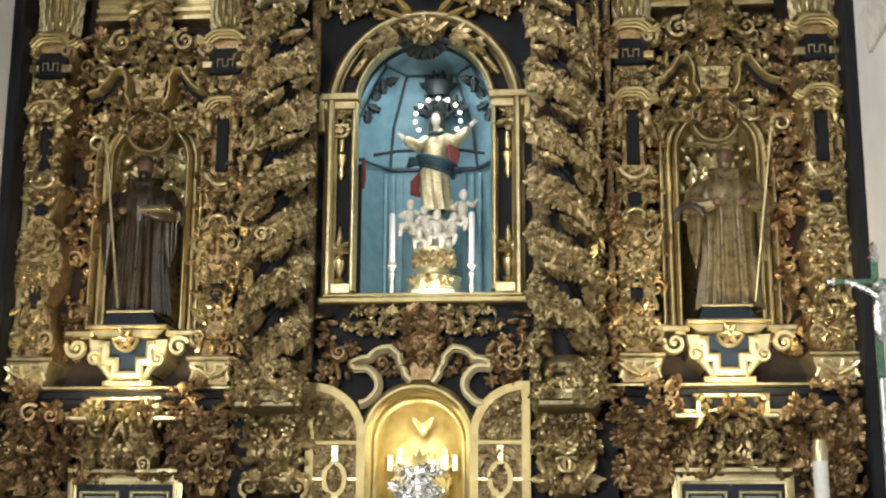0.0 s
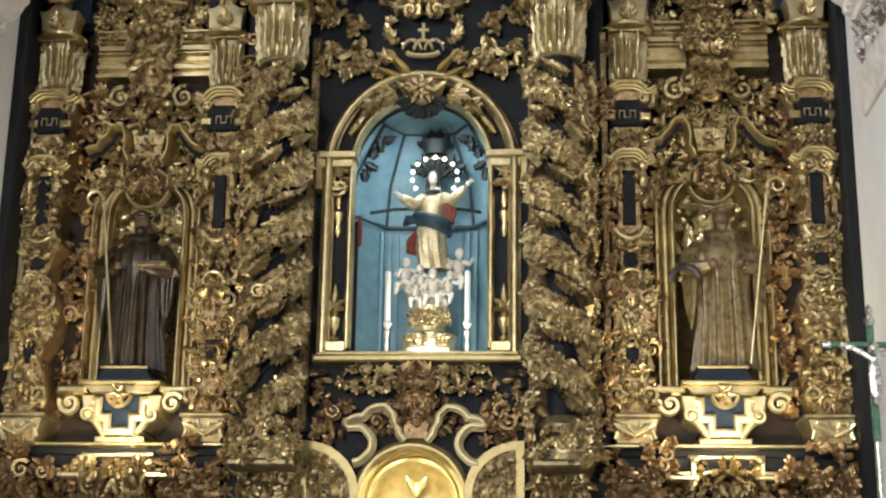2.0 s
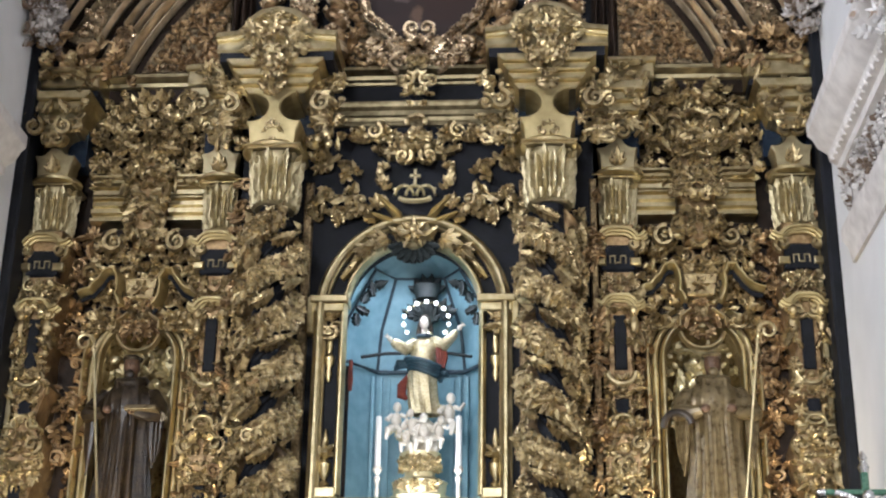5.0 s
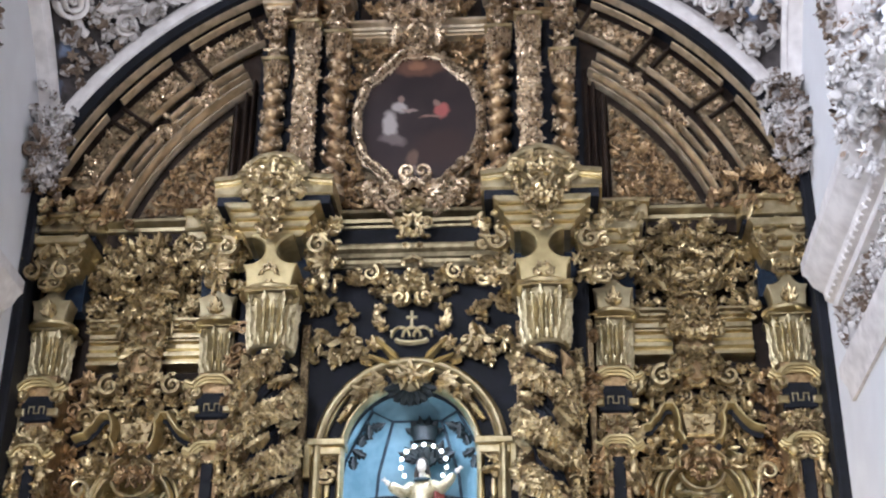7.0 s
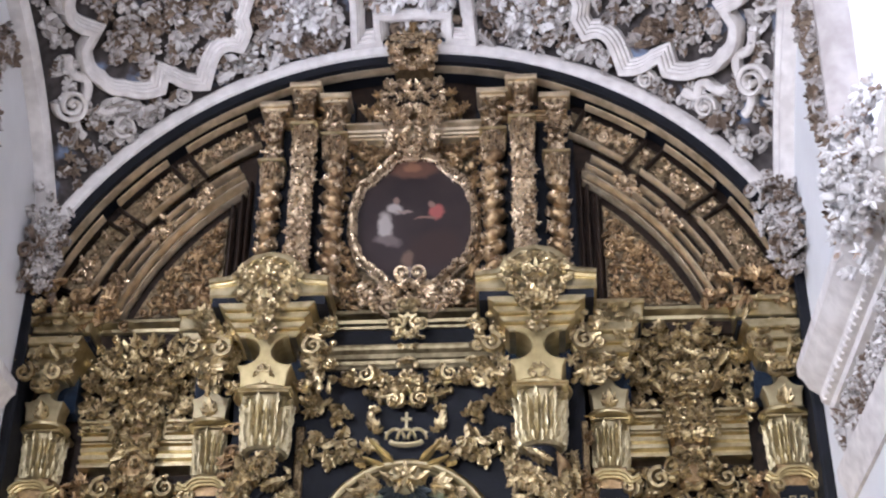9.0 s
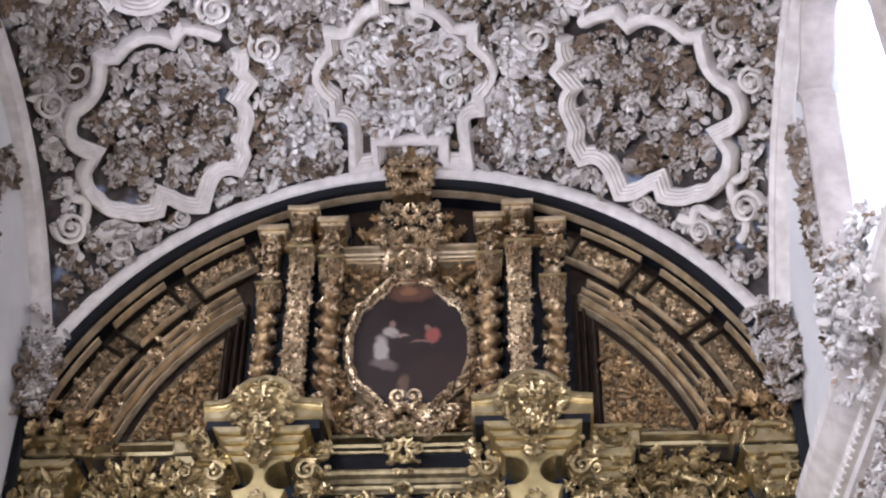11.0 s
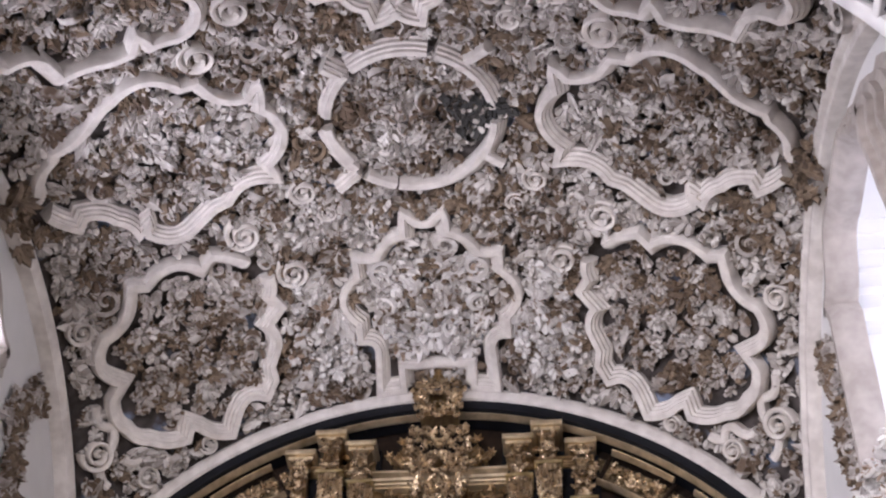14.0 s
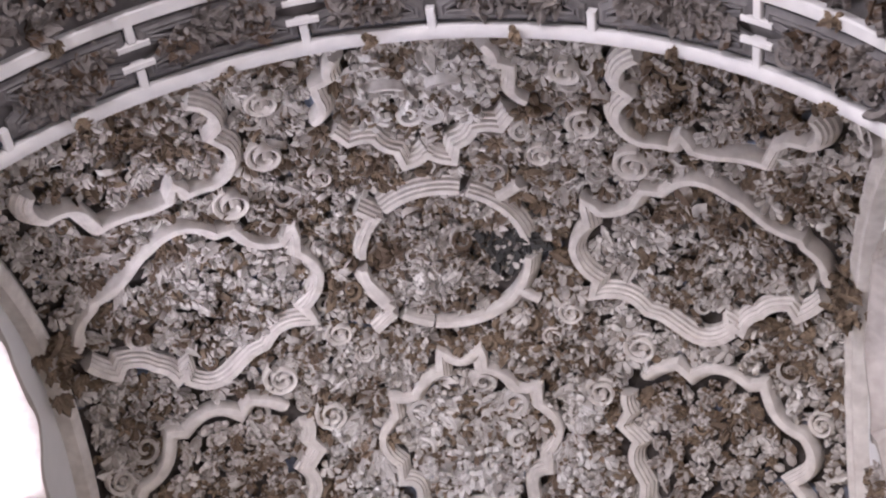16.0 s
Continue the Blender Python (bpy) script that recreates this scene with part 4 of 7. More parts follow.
    structure("backboard", s if sx > 0 else mirror(s), BOARD_BROWN, "dark brown painted board of a side bay", "backboard")
    s = join(box(1.62, 1.66, 0.12, 0.68, 0, 8.1), box(3.62, 3.72, -0.12, 0.8, 0, 8.9, 0.02))
    structure("backboard", s if sx > 0 else mirror(s), BOARD, "blue-black edge board of the altarpiece", "backboard")
lun = [(-3.66, 7.9)] + [(p[0], p[2]) for p in arc(0, 7.10, 4.0, 168, 12, 40)] + [(3.66, 7.9)]
structure("backboard", prism(lun, 0.34, 0.5), BOARD_BROWN, "dark painted board of the lunette", "backboard")
structure("trim", sweep(arc(0, 7.10, 3.965, 12, 168, 70, 0.0), [(-0.05, -0.3), (-0.05, 0.06), (0.05, 0.06), (0.05, -0.3)], (0, -1, 0)), BOARD, "blue-black painted edge of the lunette", "moulding")


def capital(parent, x, y, z0, z1, r, abacus=True, name="capital", gilding=None):
    """Three rows of slim upright leaves round a bell, with corner volutes and an abacus."""
    h, gilding = z1 - z0, gilding or GOLD_LEAF
    bell = lathe([(r * 0.80, 0), (r * 0.90, h * 0.04), (r * 0.76, h * 0.09), (r * 0.76, h * 0.5), (r * 0.90, h * 0.86), (r, h * 0.9)], 22, x, y, z0)
    cap = part(name, bell, gilding, parent)
    for zz, k, rr, m, wide in ((0.05, 0.42, 0.84, 18, 0.13), (0.36, 0.46, 0.86, 18, 0.12), (0.02, 0.2, 0.92, 18, 0.26), (0.60, 0.32, 0.95, 9, 0.22)):
        a = 2 * np.pi * (np.arange(m) + (0.5 if k < 0.4 else 0)) / m
        N = np.stack([np.cos(a), np.sin(a), 0 * a], 1)
        P = np.array([x, y, z0 + h * (zz + 0.45 * k)]) + N * r * rr
        part("leaf_collar", place(leaf_piece(2, wide, 0.2 if k > 0.4 else 0.3), P, N * 0.09 + np.array([0, 0, 1.0]), N, np.full(m, h * k)), gilding, cap, kind="stuff")
    for i in range(4):
        a = math.pi / 4 + i * math.pi / 2
        d = np.array([math.cos(a), math.sin(a), 0])
        part("volute", place(SCROLL, np.array([[x, y, z0 + h * 0.8]]) + d * r * 0.98, np.array([[0, 0, 1.0]]), np.array([[-d[1], d[0], 0]]), np.array([r * 0.5])), gilding, cap)
    if abacus:
        q = r * 1.08
        part("abacus", join(box(x - q, x + q, y - q, y + q, z1 - h * 0.08, z1 - h * 0.04, 0.01), box(x - q * 1.06, x + q * 1.06, y - q * 1.06, y + q, z1 - h * 0.04, z1, 0.01)), GOLD_SMOOTH, parent)
    return cap


def helix(x, y, z0, z1, r, turns, sign, n, phase=0.0):
    u = np.linspace(0, 1, n)
    a = phase + sign * 2 * np.pi * turns * u
    return np.stack([x + r * np.cos(a), y + r * np.sin(a), z0 + (z1 - z0) * u], 1), a


def twisted_column(x, sign):
    y, z0, z1 = -0.34, 3.30, 6.40
    c = root("twisted_column", x, y, 2.95, "gilded twisted column wound with carved vine foliage", "column", "large twisted columns")
    part("base", join(lathe([(0.29, 2.98), (0.30, 3.06), (0.26, 3.1), (0.28, 3.16), (0.24, 3.2), (0.25, 3.27), (0.2, 3.34)], 24, x, y, 0), box(x - 0.25, x + 0.25, y - 0.24, y + 0.42, 2.92, 2.99, 0.02)), GOLD_OLD, c)
    t = rng.uniform(-math.pi, 0.0, 90)
    N = np.stack([np.cos(t), np.sin(t), 0 * t], 1)
    part("base_leaves", scatter(np.array([x, y, 0]) + N * 0.27 + np.array([0, 0, 1.0]) * rng.uniform(2.98, 3.3, (90, 1)), N, (0.09, 0.16), rng, MIX_GOLD, 0.4), GOLD, c, "carved leaves round the base", "stuff")
    part("core", lathe([(0.13, z0 - 0.05), (0.13, z1 + 0.05)], 16, x, y, 0), BOARD, c, "blue-black painted core")
    turns, nn, m = 3.25, 190, 900
    w = np.linspace(0, 2 * np.pi, 10, endpoint=False)
    up = np.array([0, 0, 1.0])
    ends = np.clip(np.minimum(np.arange(nn), nn - 1 - np.arange(nn)) / 9, 0.12, 1)[:, None, None]
    for start in (0.9, 0.9 + math.pi):  # two coils wound together, each with its vine, frill and dark strand
        H, a = helix(x, y, z0 + 0.02, z1 - 0.02, 0.16, turns, sign, nn, start)
        rad = np.stack([np.cos(a), np.sin(a), 0 * a], 1)
        ring = H[:, None] + ends * (0.13 * rad[:, None] * np.cos(w)[None, :, None] + 0.115 * up * np.sin(w)[None, :, None])
        part("coil", (ring.reshape(-1, 3), quads(nn, 10, closed_c=True)), GOLD_BROWN, c)
        k = rng.integers(4, nn - 4, m)
        ph = rng.uniform(-1.3, 1.1, m)
        N = rad[k] * np.cos(ph)[:, None] + up * np.sin(ph)[:, None] * 0.8
        P = H[k] + rad[k] * (0.135 * np.cos(ph))[:, None] + up * (0.115 * np.sin(ph))[:, None]
        tg = np.stack([-np.sin(a) * sign, np.cos(a) * sign, 0.5 + 0 * a], 1)[k]
        part("vine", scatter(P, N, (0.065, 0.125), rng, (0.34, 0.16, 0.1, 0.04, 0.06, 0.15, 0.15), 0.35, tg - up * 0.8, 1.3), GOLD, c, "carved gilded vine leaves", "stuff")
        k = np.linspace(4, nn - 5, 110).astype(int)
        P = H[k] + rad[k] * 0.12 - up * 0.10
        part("frill", place(LEAF, P, rad[k] * 0.3 - up + rng.normal(0, 0.25, (110, 3)), rad[k], rng.uniform(0.09, 0.14, 110)), GOLD, c, "hanging leaf frill", "stuff")
        G, b = helix(x, y, z0 + 0.08, z1 - 0.02, 0.13, turns, sign, nn, start + math.pi * 0.5)
        rb = np.stack([np.cos(b), np.sin(b), 0 * b], 1)
        tb = np.stack([-np.sin(b) * sign, np.cos(b) * sign, 0.5 + 0 * b], 1)
        # solid dark tube that puts shade into the gap between coils
        part("strand", tube(G, 0.03, 8), BOARD, c, "blue-black strand painting the shade between the coils")
        k = np.arange(4, nn - 5, 12)
        part("strand_leaves", place(leaf_piece(5, 0.25, 0.35), G[k] + rb[k] * 0.06, tb[k], rb[k] + up * 0.2, np.full(len(k), 0.26)), GOLD, c, "long feathered gilded leaves", "stuff")
    capital(c, x, y, 6.44, 7.0, 0.215)
    return c


twisted_column(-1.215, 1)
twisted_column(1.215, -1)


def estipite(x, y):
    """A pilaster of stacked carved bodies with a leafy capital."""
    e = root("carved_pilaster", x, y, 3.2, "gilded carved pilaster with blue-black panels and masks of foliage", "pilaster", "carved pilasters")
    part("plinth", join(prism([(x - 0.15, 3.2), (x + 0.15, 3.2), (x + 0.20, 3.42), (x - 0.20, 3.42)], y - 0.18, y + 0.3, 0.015), box(x - 0.22, x + 0.22, y - 0.2, y + 0.3, 3.42, 3.455, 0.01)), GOLD_DULL, e, "gilded plinth with curled leaves")
    m = [(x - 0.17, 3.24), (x - 0.12, 3.38), (x - 0.05, 3.38), (x - 0.04, 3.32), (x, 3.29), (x + 0.04, 3.32), (x + 0.05, 3.38), (x + 0.12, 3.38), (x + 0.17, 3.24)]
    part("plinth_band", sweep(np.array([(a, y - 0.18, b) for a, b in m]), roll_profile(0.016, 0.035), (0, -1, 0)), GOLD_PALE, e, "pale gold zigzag band")
    part("plinth_panel", prism([(x - 0.13, 3.225), (x + 0.13, 3.225), (x + 0.10, 3.36), (x - 0.10, 3.36)], y - 0.186, y - 0.1), GOLD_BROWN, e)
    pair("plinth_leaf", place(LONG, np.array([[x + 0.08, y - 0.2, 3.31]]), np.array([[0.9, 0, 0.5]]), np.array([[0, -1.0, 0]]), np.array([0.2])), GOLD_PALE, e, x)
    prof = [(3.455, 0.13), (3.6, 0.17), (3.85, 0.14), (3.95, 0.10), (4.2, 0.17), (4.45, 0.20), (4.6, 0.14), (4.68, 0.09), (4.85, 0.13), (5.0, 0.19), (5.1, 0.12), (5.3, 0.11), (5.75, 0.17), (5.95, 0.2), (6.0, 0.13), (6.15, 0.14), (6.3, 0.2), (6.36, 0.15), (6.5, 0.15)]
    poly = [(x + w, z) for z, w in prof] + [(x - w, z) for z, w in prof[::-1]]
    part("body", prism(poly, y - 0.1, y + 0.3, 0.02), GOLD_BROWN, e)
    for z0, z1, w in ((4.72, 4.86, 0.06), (5.12, 5.62, 0.055), (6.03, 6.2, 0.11), (3.9, 4.1, 0.05)):
        part("panel", box(x - w, x + w, y - 0.125, y - 0.05, z0, z1, 0.008), BOARD, e, "blue-black inset panel")
    hw = np.interp
    zz, ww = [p[0] for p in prof], [p[1] for p in prof]
    p = lattice(x + 0.0, x + 0.24, 3.5, 6.0, 0.072, rng, keep=lambda a, b: abs(a - x) < hw(b, zz, ww) + 0.03 and not (5.12 < b < 5.62 and abs(a - x) < 0.06) and not (4.72 < b < 4.86 and abs(a - x) < 0.05))
    P = np.stack([p[:, 0], y - 0.10 - np.abs(rng.normal(0, 0.035, len(p))), p[:, 1]], 1)
    part("foliage", both(scatter(P, (0.15, -1, 0), (0.075, 0.145), rng, MIX_GOLD, 0.4), 0, x), GOLD, e, "carved gilded foliage", "stuff")
    for z, r, k in ((4.45, 0.13, 0.17), (6.27, 0.16, 0.16), (3.62, 0.13, 0.15)):
        pair("scroll", place(SCROLL, np.array([[x + r, y - 0.14, z]]), np.array([[0.3, 0, -1.0]]), np.array([[0, -1.0, 0.1]]), np.array([k])), GOLD, e, x)
    for z, k in ((6.36, 1.0), (5.72, 0.85)):  # eaves with upturned ends, over a dark panel with a key pattern
        o = lobed([(x - 0.25 * k, z + 0.01), (x - 0.17 * k, z - 0.03), (x - 0.06, z + 0.05), (x + 0.06, z + 0.05), (x + 0.17 * k, z - 0.03), (x + 0.25 * k, z + 0.01)], [0.12, -0.12, 0.0, -0.12, 0.12], 4, False)
        part("eave", sweep(np.stack([o[:, 0], np.full(len(o), y - 0.12), o[:, 1]], 1), step_profile(0.036, 0.11), (0, -1, 0)), GOLD_SATIN, e, "plain gilded eave with upturned ends")
    part("key_panel", box(x - 0.15, x + 0.15, y - 0.135, y - 0.03, 6.04, 6.28, 0.008), BOARD, e, "blue-black panel")
    o = np.array([(x + u * 0.07, y - 0.136, 6.10 + v * 0.08) for u, v in ((-1, 0), (-1, 0.9), (-0.35, 0.9), (-0.35, 0.1), (0.35, 0.1), (0.35, 0.9), (1, 0.9), (1, 0))])
    part("key_line", sweep(o, roll_profile(0.006, 0.012), (0, -1, 0)), GOLD_DULL, e, "thin gilded key pattern")
    for q in (1, -1):
        part("block", box(x + q * 0.155 - 0.05, x + q * 0.155 + 0.05, y - 0.17, y - 0.1, 6.08, 6.15, 0.012), GOLD_SMOOTH, e)
        part("half_figure", join(ball(x + q * 0.12, y - 0.15, 5.52, 0.05, 0.9, 0.9, 2.0, 10, 8), ball(x + q * 0.12, y - 0.17, 5.64, 0.045, 1, 1, 1.1, 9, 7), place(LONG, np.array([[x + q * 0.16, y - 0.14, 5.42]]), np.array([[q * 0.4, 0, -1.0]]), np.array([[0, -1.0, 0]]), np.array([0.24]))), GOLD, e, "carved gilded bulging leaf form")
    part("drip", sweep(arc(x, 5.12, 0.13, 190, 350, 10, y - 0.11), roll_profile(0.025, 0.05), (0, -1, 0)), GOLD_SMOOTH, e)
    part("arch_band", join(sweep(arc(x, 4.62, 0.09, 0, 180, 10, y - 0.11), roll_profile(0.022, 0.06), (0, -1, 0)), box(x - 0.16, x - 0.07, y - 0.16, y, 4.6, 4.63, 0.008), box(x + 0.07, x + 0.16, y - 0.16, y, 4.6, 4.63, 0.008)), GOLD_SMOOTH, e)
    capital(e, x, y + 0.04, 6.48, 6.98, 0.185)
    return e


for sx in (1, -1):
    estipite(sx * 3.44, 0.28)
    estipite(sx * 1.82, 0.28)


def leaf_ring(cx, cz, r, a0, a1, n, y, size, rz=None):
    P = arc(cx, cz, r, a0, a1, n, y, rz)
    X = P - np.array([cx, y, cz])
    return place(LEAF, P, X, np.tile([0, -1.0, 0], (n, 1)), np.full(n, size))


def saint_niche(sx):
    x, hw, sill, spring, rise = SIDE * sx, *S_NICHE[1:]
    e = root("saint_niche", x, 0.6, sill, "gilded round-headed niche with stepped mouldings and carved leaves", "niche", "saint niches")
    a = np.linspace(0, np.pi, 18)
    shell = []
    for zz in np.linspace(sill, spring, 4):
        shell.append(np.stack([x + hw * np.cos(a), 0.6 + 0.42 * np.sin(a), np.full(18, zz)], 1))
    for q in np.linspace(0.15, 1.5, 7):
        shell.append(np.stack([x + hw * np.cos(a) * math.cos(q), 0.6 + 0.42 * np.sin(a) * math.cos(q), np.full(18, spring + rise * math.sin(q))], 1))
    part("shell", (np.concatenate(shell), quads(11, 18)), GOLD, e, "gilded lining")
    p = lattice(x, x + hw * 0.9, 4.75, spring + rise * 0.85, 0.10, rng, keep=lambda u, v: v < spring or ((u - x) / hw) ** 2 + ((v - spring) / rise) ** 2 < 0.8)
    P = np.stack([p[:, 0], 0.6 + 0.30 * np.sqrt(np.maximum(0.02, 1 - ((p[:, 0] - x) / hw) ** 2)), p[:, 1]], 1)
    part("relief", both(scatter(P, (0, -1, 0), (0.10, 0.2), rng, MIX_GOLD, 0.3), 0, x), GOLD_PALE, e, "pale gilded carved scrolls", "stuff")
    for r, w, d, m in ((0.355, 0.03, 0.09, GOLD_SMOOTH), (0.425, 0.028, 0.06, GOLD_SMOOTH), (0.495, 0.028, 0.11, GOLD_SMOOTH)):
        pth = np.vstack([[(x + r, 0.58, sill - 0.05)], arc(x, spring, r, 0, 180, 22, 0.58, r * 1.06), [(x - r, 0.58, sill - 0.05)]])
        part("arch_moulding", sweep(pth, roll_profile(w, d), (0, -1, 0)), m, e)
    # swag across the head, keystone mask of leaves
    part("swag", sweep(arc(x, spring + 0.28, 0.20, 195, 345, 14, 0.5), roll_profile(0.022, 0.06), (0, -1, 0)), GOLD_SMOOTH, e)
    part("keystone", relief(x - 0.2, x + 0.2, spring + 0.16, spring + 0.52, 0.48, 0.085, (0.1, 0.18), rng, deep=0.04, sym=True), GOLD_BROWN, e, "carved keystone foliage", "stuff")
    return e


def saint_bracket(sx):
    x = SIDE * sx
    e = root("saint_pedestal", x, 0.3, 3.12, "bright gilded bracket with scrolls and a blue-black panel, carrying a saint", "pedestal", "saint pedestals")
    y = 0.10
    part("top_slab", join(prism([(x - 0.26, 3.62), (x + 0.26, 3.62), (x + 0.33, 3.70), (x - 0.33, 3.70)], y, 0.75, 0.015), box(x - 0.35, x + 0.35, y - 0.03, 0.75, 3.70, 3.735, 0.01)), GOLD_SMOOTH, e)
    part("plinth", prism([(x - 0.25, 3.735), (x + 0.25, 3.735), (x + 0.20, 3.85), (x - 0.20, 3.85)], y + 0.06, 0.75, 0.015), NAVY, e, "blue-grey bevelled plinth")
    part("plinth_rim", box(x - 0.215, x + 0.215, y + 0.04, 0.74, 3.85, 3.872, 0.006), GOLD_SMOOTH, e)
    part("panel", prism([(x - 0.2, 3.3), (x + 0.2, 3.3), (x + 0.3, 3.62), (x - 0.3, 3.62)], y + 0.08, 0.7, 0.01), NAVY, e, "blue-black panel")
    u = [(-0.24, 3.56), (-0.2, 3.56), (-0.2, 3.42), (-0.11, 3.42), (-0.11, 3.3), (0.11, 3.3), (0.11, 3.42), (0.2, 3.42), (0.2, 3.56), (0.24, 3.56)]
    part("key_band", sweep(np.array([(x + a, y + 0.06, z) for a, z in u]), roll_profile(0.035, 0.06), (0, -1, 0)), GOLD_PALE, e, "pale gold angular band")
    part("rosette", place(ROSE, np.array([[x, y - 0.04, 3.60]]), np.array([[1.0, 0, 0]]), np.array([[0, -1.0, 0]]), np.array([0.2])), GOLD, e)
    part("collar", sweep(arc(x, 3.61, 0.105, 185, 355, 10, y - 0.01), roll_profile(0.018, 0.05), (0, -1, 0)), GOLD_SMOOTH, e)
    for q in (1, -1):
        part("volute", place(SCROLL, np.array([[x + q * 0.45, y + 0.05, 3.54]]), np.array([[q * 1.0, 0, 0.4]]), np.array([[0, -1.0, 0]]), np.array([0.185])), GOLD_PALE, e, "pale gold volute")
        part("small_volute", place(SCROLL, np.array([[x + q * 0.28, y + 0.02, 3.44]]), np.array([[-q * 1.0, 0, 0.4]]), np.array([[0, -1.0, 0]]), np.array([0.13])), GOLD_PALE, e)
        s = prism([(x + q * 0.22, 3.62), (x + q * 0.36, 3.62), (x + q * 0.33, 3.44), (x + q * 0.24, 3.36), (x + q * 0.13, 3.22), (x + q * 0.12, 3.30), (x + q * 0.2, 3.42)], y + 0.05, 0.6, 0.02)
        part("bracket", s, GOLD_PALE, e, "curved gilded bracket")
        part("block", box(x + q * 0.40 - 0.05, x + q * 0.40 + 0.05, y + 0.08, 0.7, 3.62, 3.68, 0.01), GOLD_SMOOTH, e)
        part("side_cornice", box(x + q * 0.45 - 0.13, x + q * 0.45 + 0.13, y + 0.05, 0.7, 3.64, 3.70, 0.015), GOLD_SMOOTH, e)
    part("base_step", join(box(x - 0.26, x + 0.26, y + 0.02, 0.7, 3.16, 3.2, 0.01), box(x - 0.32, x + 0.32, y + 0.05, 0.7, 3.08, 3.12, 0.01), box(x - 0.22, x + 0.22, y + 0.06, 0.7, 3.2, 3.26, 0.01)), GOLD_SMOOTH, e)
    return e


def saint(sx, robe, label, wide):
    """A standing robed statue in one plain mesh: folded habit, arms, hood and head."""
    x, y, z = SIDE * sx + (0.06 if sx > 0 else 0.0), 0.40, 3.872
    n, rows_ = 96, np.linspace(0, 1, 20)
    w = np.linspace(0, 2 * np.pi, n, endpoint=False)
    r = np.interp(rows_, [0, 0.06, 0.35, 0.6, 0.8, 0.88, 0.94, 1.0], [0.245, 0.235, 0.20, 0.20, 0.235, 0.21, 0.12, 0.06]) * wide
    deep = np.clip(1.15 - 0.95 * rows_, 0.15, 1)[:, None]
    fold = 1 + (0.085 * np.sin(15 * w + 1.6 * np.sin(2 * w)) + 0.05 * np.sin(27 * w + 2 * np.sin(3 * w)))[None] * deep
    v = np.stack([x + r[:, None] * fold * np.cos(w), y + r[:, None] * fold * np.sin(w) * 0.7, z + 1.26 * np.repeat(rows_[:, None], n, 1)], -1).reshape(-1, 3)
    body = (v, quads(20, n, closed_c=True))
    k = wide

    def cuff(q, drop):
        # a wide sleeve that hangs open below the forearm
        px = x + q * 0.27 * k
        return join(tube([(x + q * 0.19 * k, y, z + 1.1), (px, y - 0.06, z + 0.96), (px + q * 0.02, y - 0.16, z + 0.86)], [0.075, 0.085, 0.075], 10),
                    tube([(px + q * 0.02, y - 0.16, z + 0.88), (x + q * 0.18 * k, y - 0.25, z + 0.86), (x + q * 0.13 * k, y - 0.27, z + 0.88)], [0.075, 0.06, 0.05], 10),
                    *[tube([(px + q * (0.03 * j - 0.03), y - 0.15 + 0.03 * j, z + 0.88), (px + q * (0.025 * j - 0.025), y - 0.14 + 0.03 * j, z + 0.6), (px + q * 0.01 * j, y - 0.12 + 0.02 * j, z + drop + 0.06 * j)], [0.04, 0.03, 0.008], 7) for j in range(3)])
    sleeves = join(cuff(-1, 0.34), cuff(1, 0.40))
    a = np.linspace(0, 2 * np.pi, 20)
    hood = join(tube(np.stack([x + 0.115 * np.cos(a), y + 0.01 + 0.10 * np.sin(a), z + 1.225 + 0.035 * np.sin(a)], 1), 0.045, 8),
                *[tube([(x + 0.03 * j, y - 0.11, z + 1.2), (x + 0.034 * j, y - 0.17, z + 0.7), (x + 0.04 * j, y - 0.185, z + 0.03)], [0.02, 0.022, 0.026], 6, 0.6) for j in (-3, -1, 1, 3)])
    head = join(ball(x, y - 0.03, z + 1.36, 0.088, 0.84, 0.95, 1.3, 14, 10), tube([(x, y, z + 1.18), (x, y - 0.01, z + 1.3)], 0.055, 8), ball(x, y - 0.12, z + 1.35, 0.014, 0.9, 1, 1.8, 6, 5),
                ball(x - 0.10 * k, y - 0.29, z + 0.89, 0.036, 1.2), ball(x + 0.10 * k, y - 0.29, z + 0.89, 0.036, 1.2))
    cap = join(tube(np.stack([x + 0.07 * np.cos(a), y - 0.02 + 0.08 * np.sin(a), np.full(20, z + 1.43)], 1), 0.022, 7), ball(x, y - 0.085, z + 1.27, 0.05, 0.95, 0.7, 1.0, 9, 7))
    low, top = join(body, sleeves, hood, cap), head
    s = join(low, top)
    idx = np.r_[np.zeros(len(low[1])), np.ones(len(top[1]))]
    return thing("saint_statue", s, [robe, FLESH], label, "statue", index=idx)


for sx in (1, -1):
    saint_niche(sx)
    saint_bracket(sx)
saint(-1, ROBE_DARK, "dark carved wooden saint in a black habit in a niche", 1.08)
saint(1, ROBE_BROWN, "carved wooden saint in a brown habit in a gilded niche", 1.1)
book = thing("open_book", join(box(-2.5, -2.22, 0.02, 0.2, 4.74, 4.765, 0.005), box(-2.49, -2.23, 0.03, 0.19, 4.765, 4.785, 0.005)), ROBE_BROWN, "brown book held on the arm of a statue", "book")


def staff(x0, z0, x1, z1, y, crook, label):
    e = root("crozier", x0, y, z0, label, "staff", "gilded staffs of the saints")
    part("shaft", tube([(x0, y, z0), ((x0 + x1) / 2, y - 0.02, (z0 + z1) / 2), (x1, y - 0.03, z1)], 0.012, 7), GOLD_SMOOTH, e)
    a = np.linspace(math.pi * 1.05, -math.pi * 1.2, 26) if crook > 0 else np.linspace(-0.05 * math.pi, math.pi * 2.2, 26)
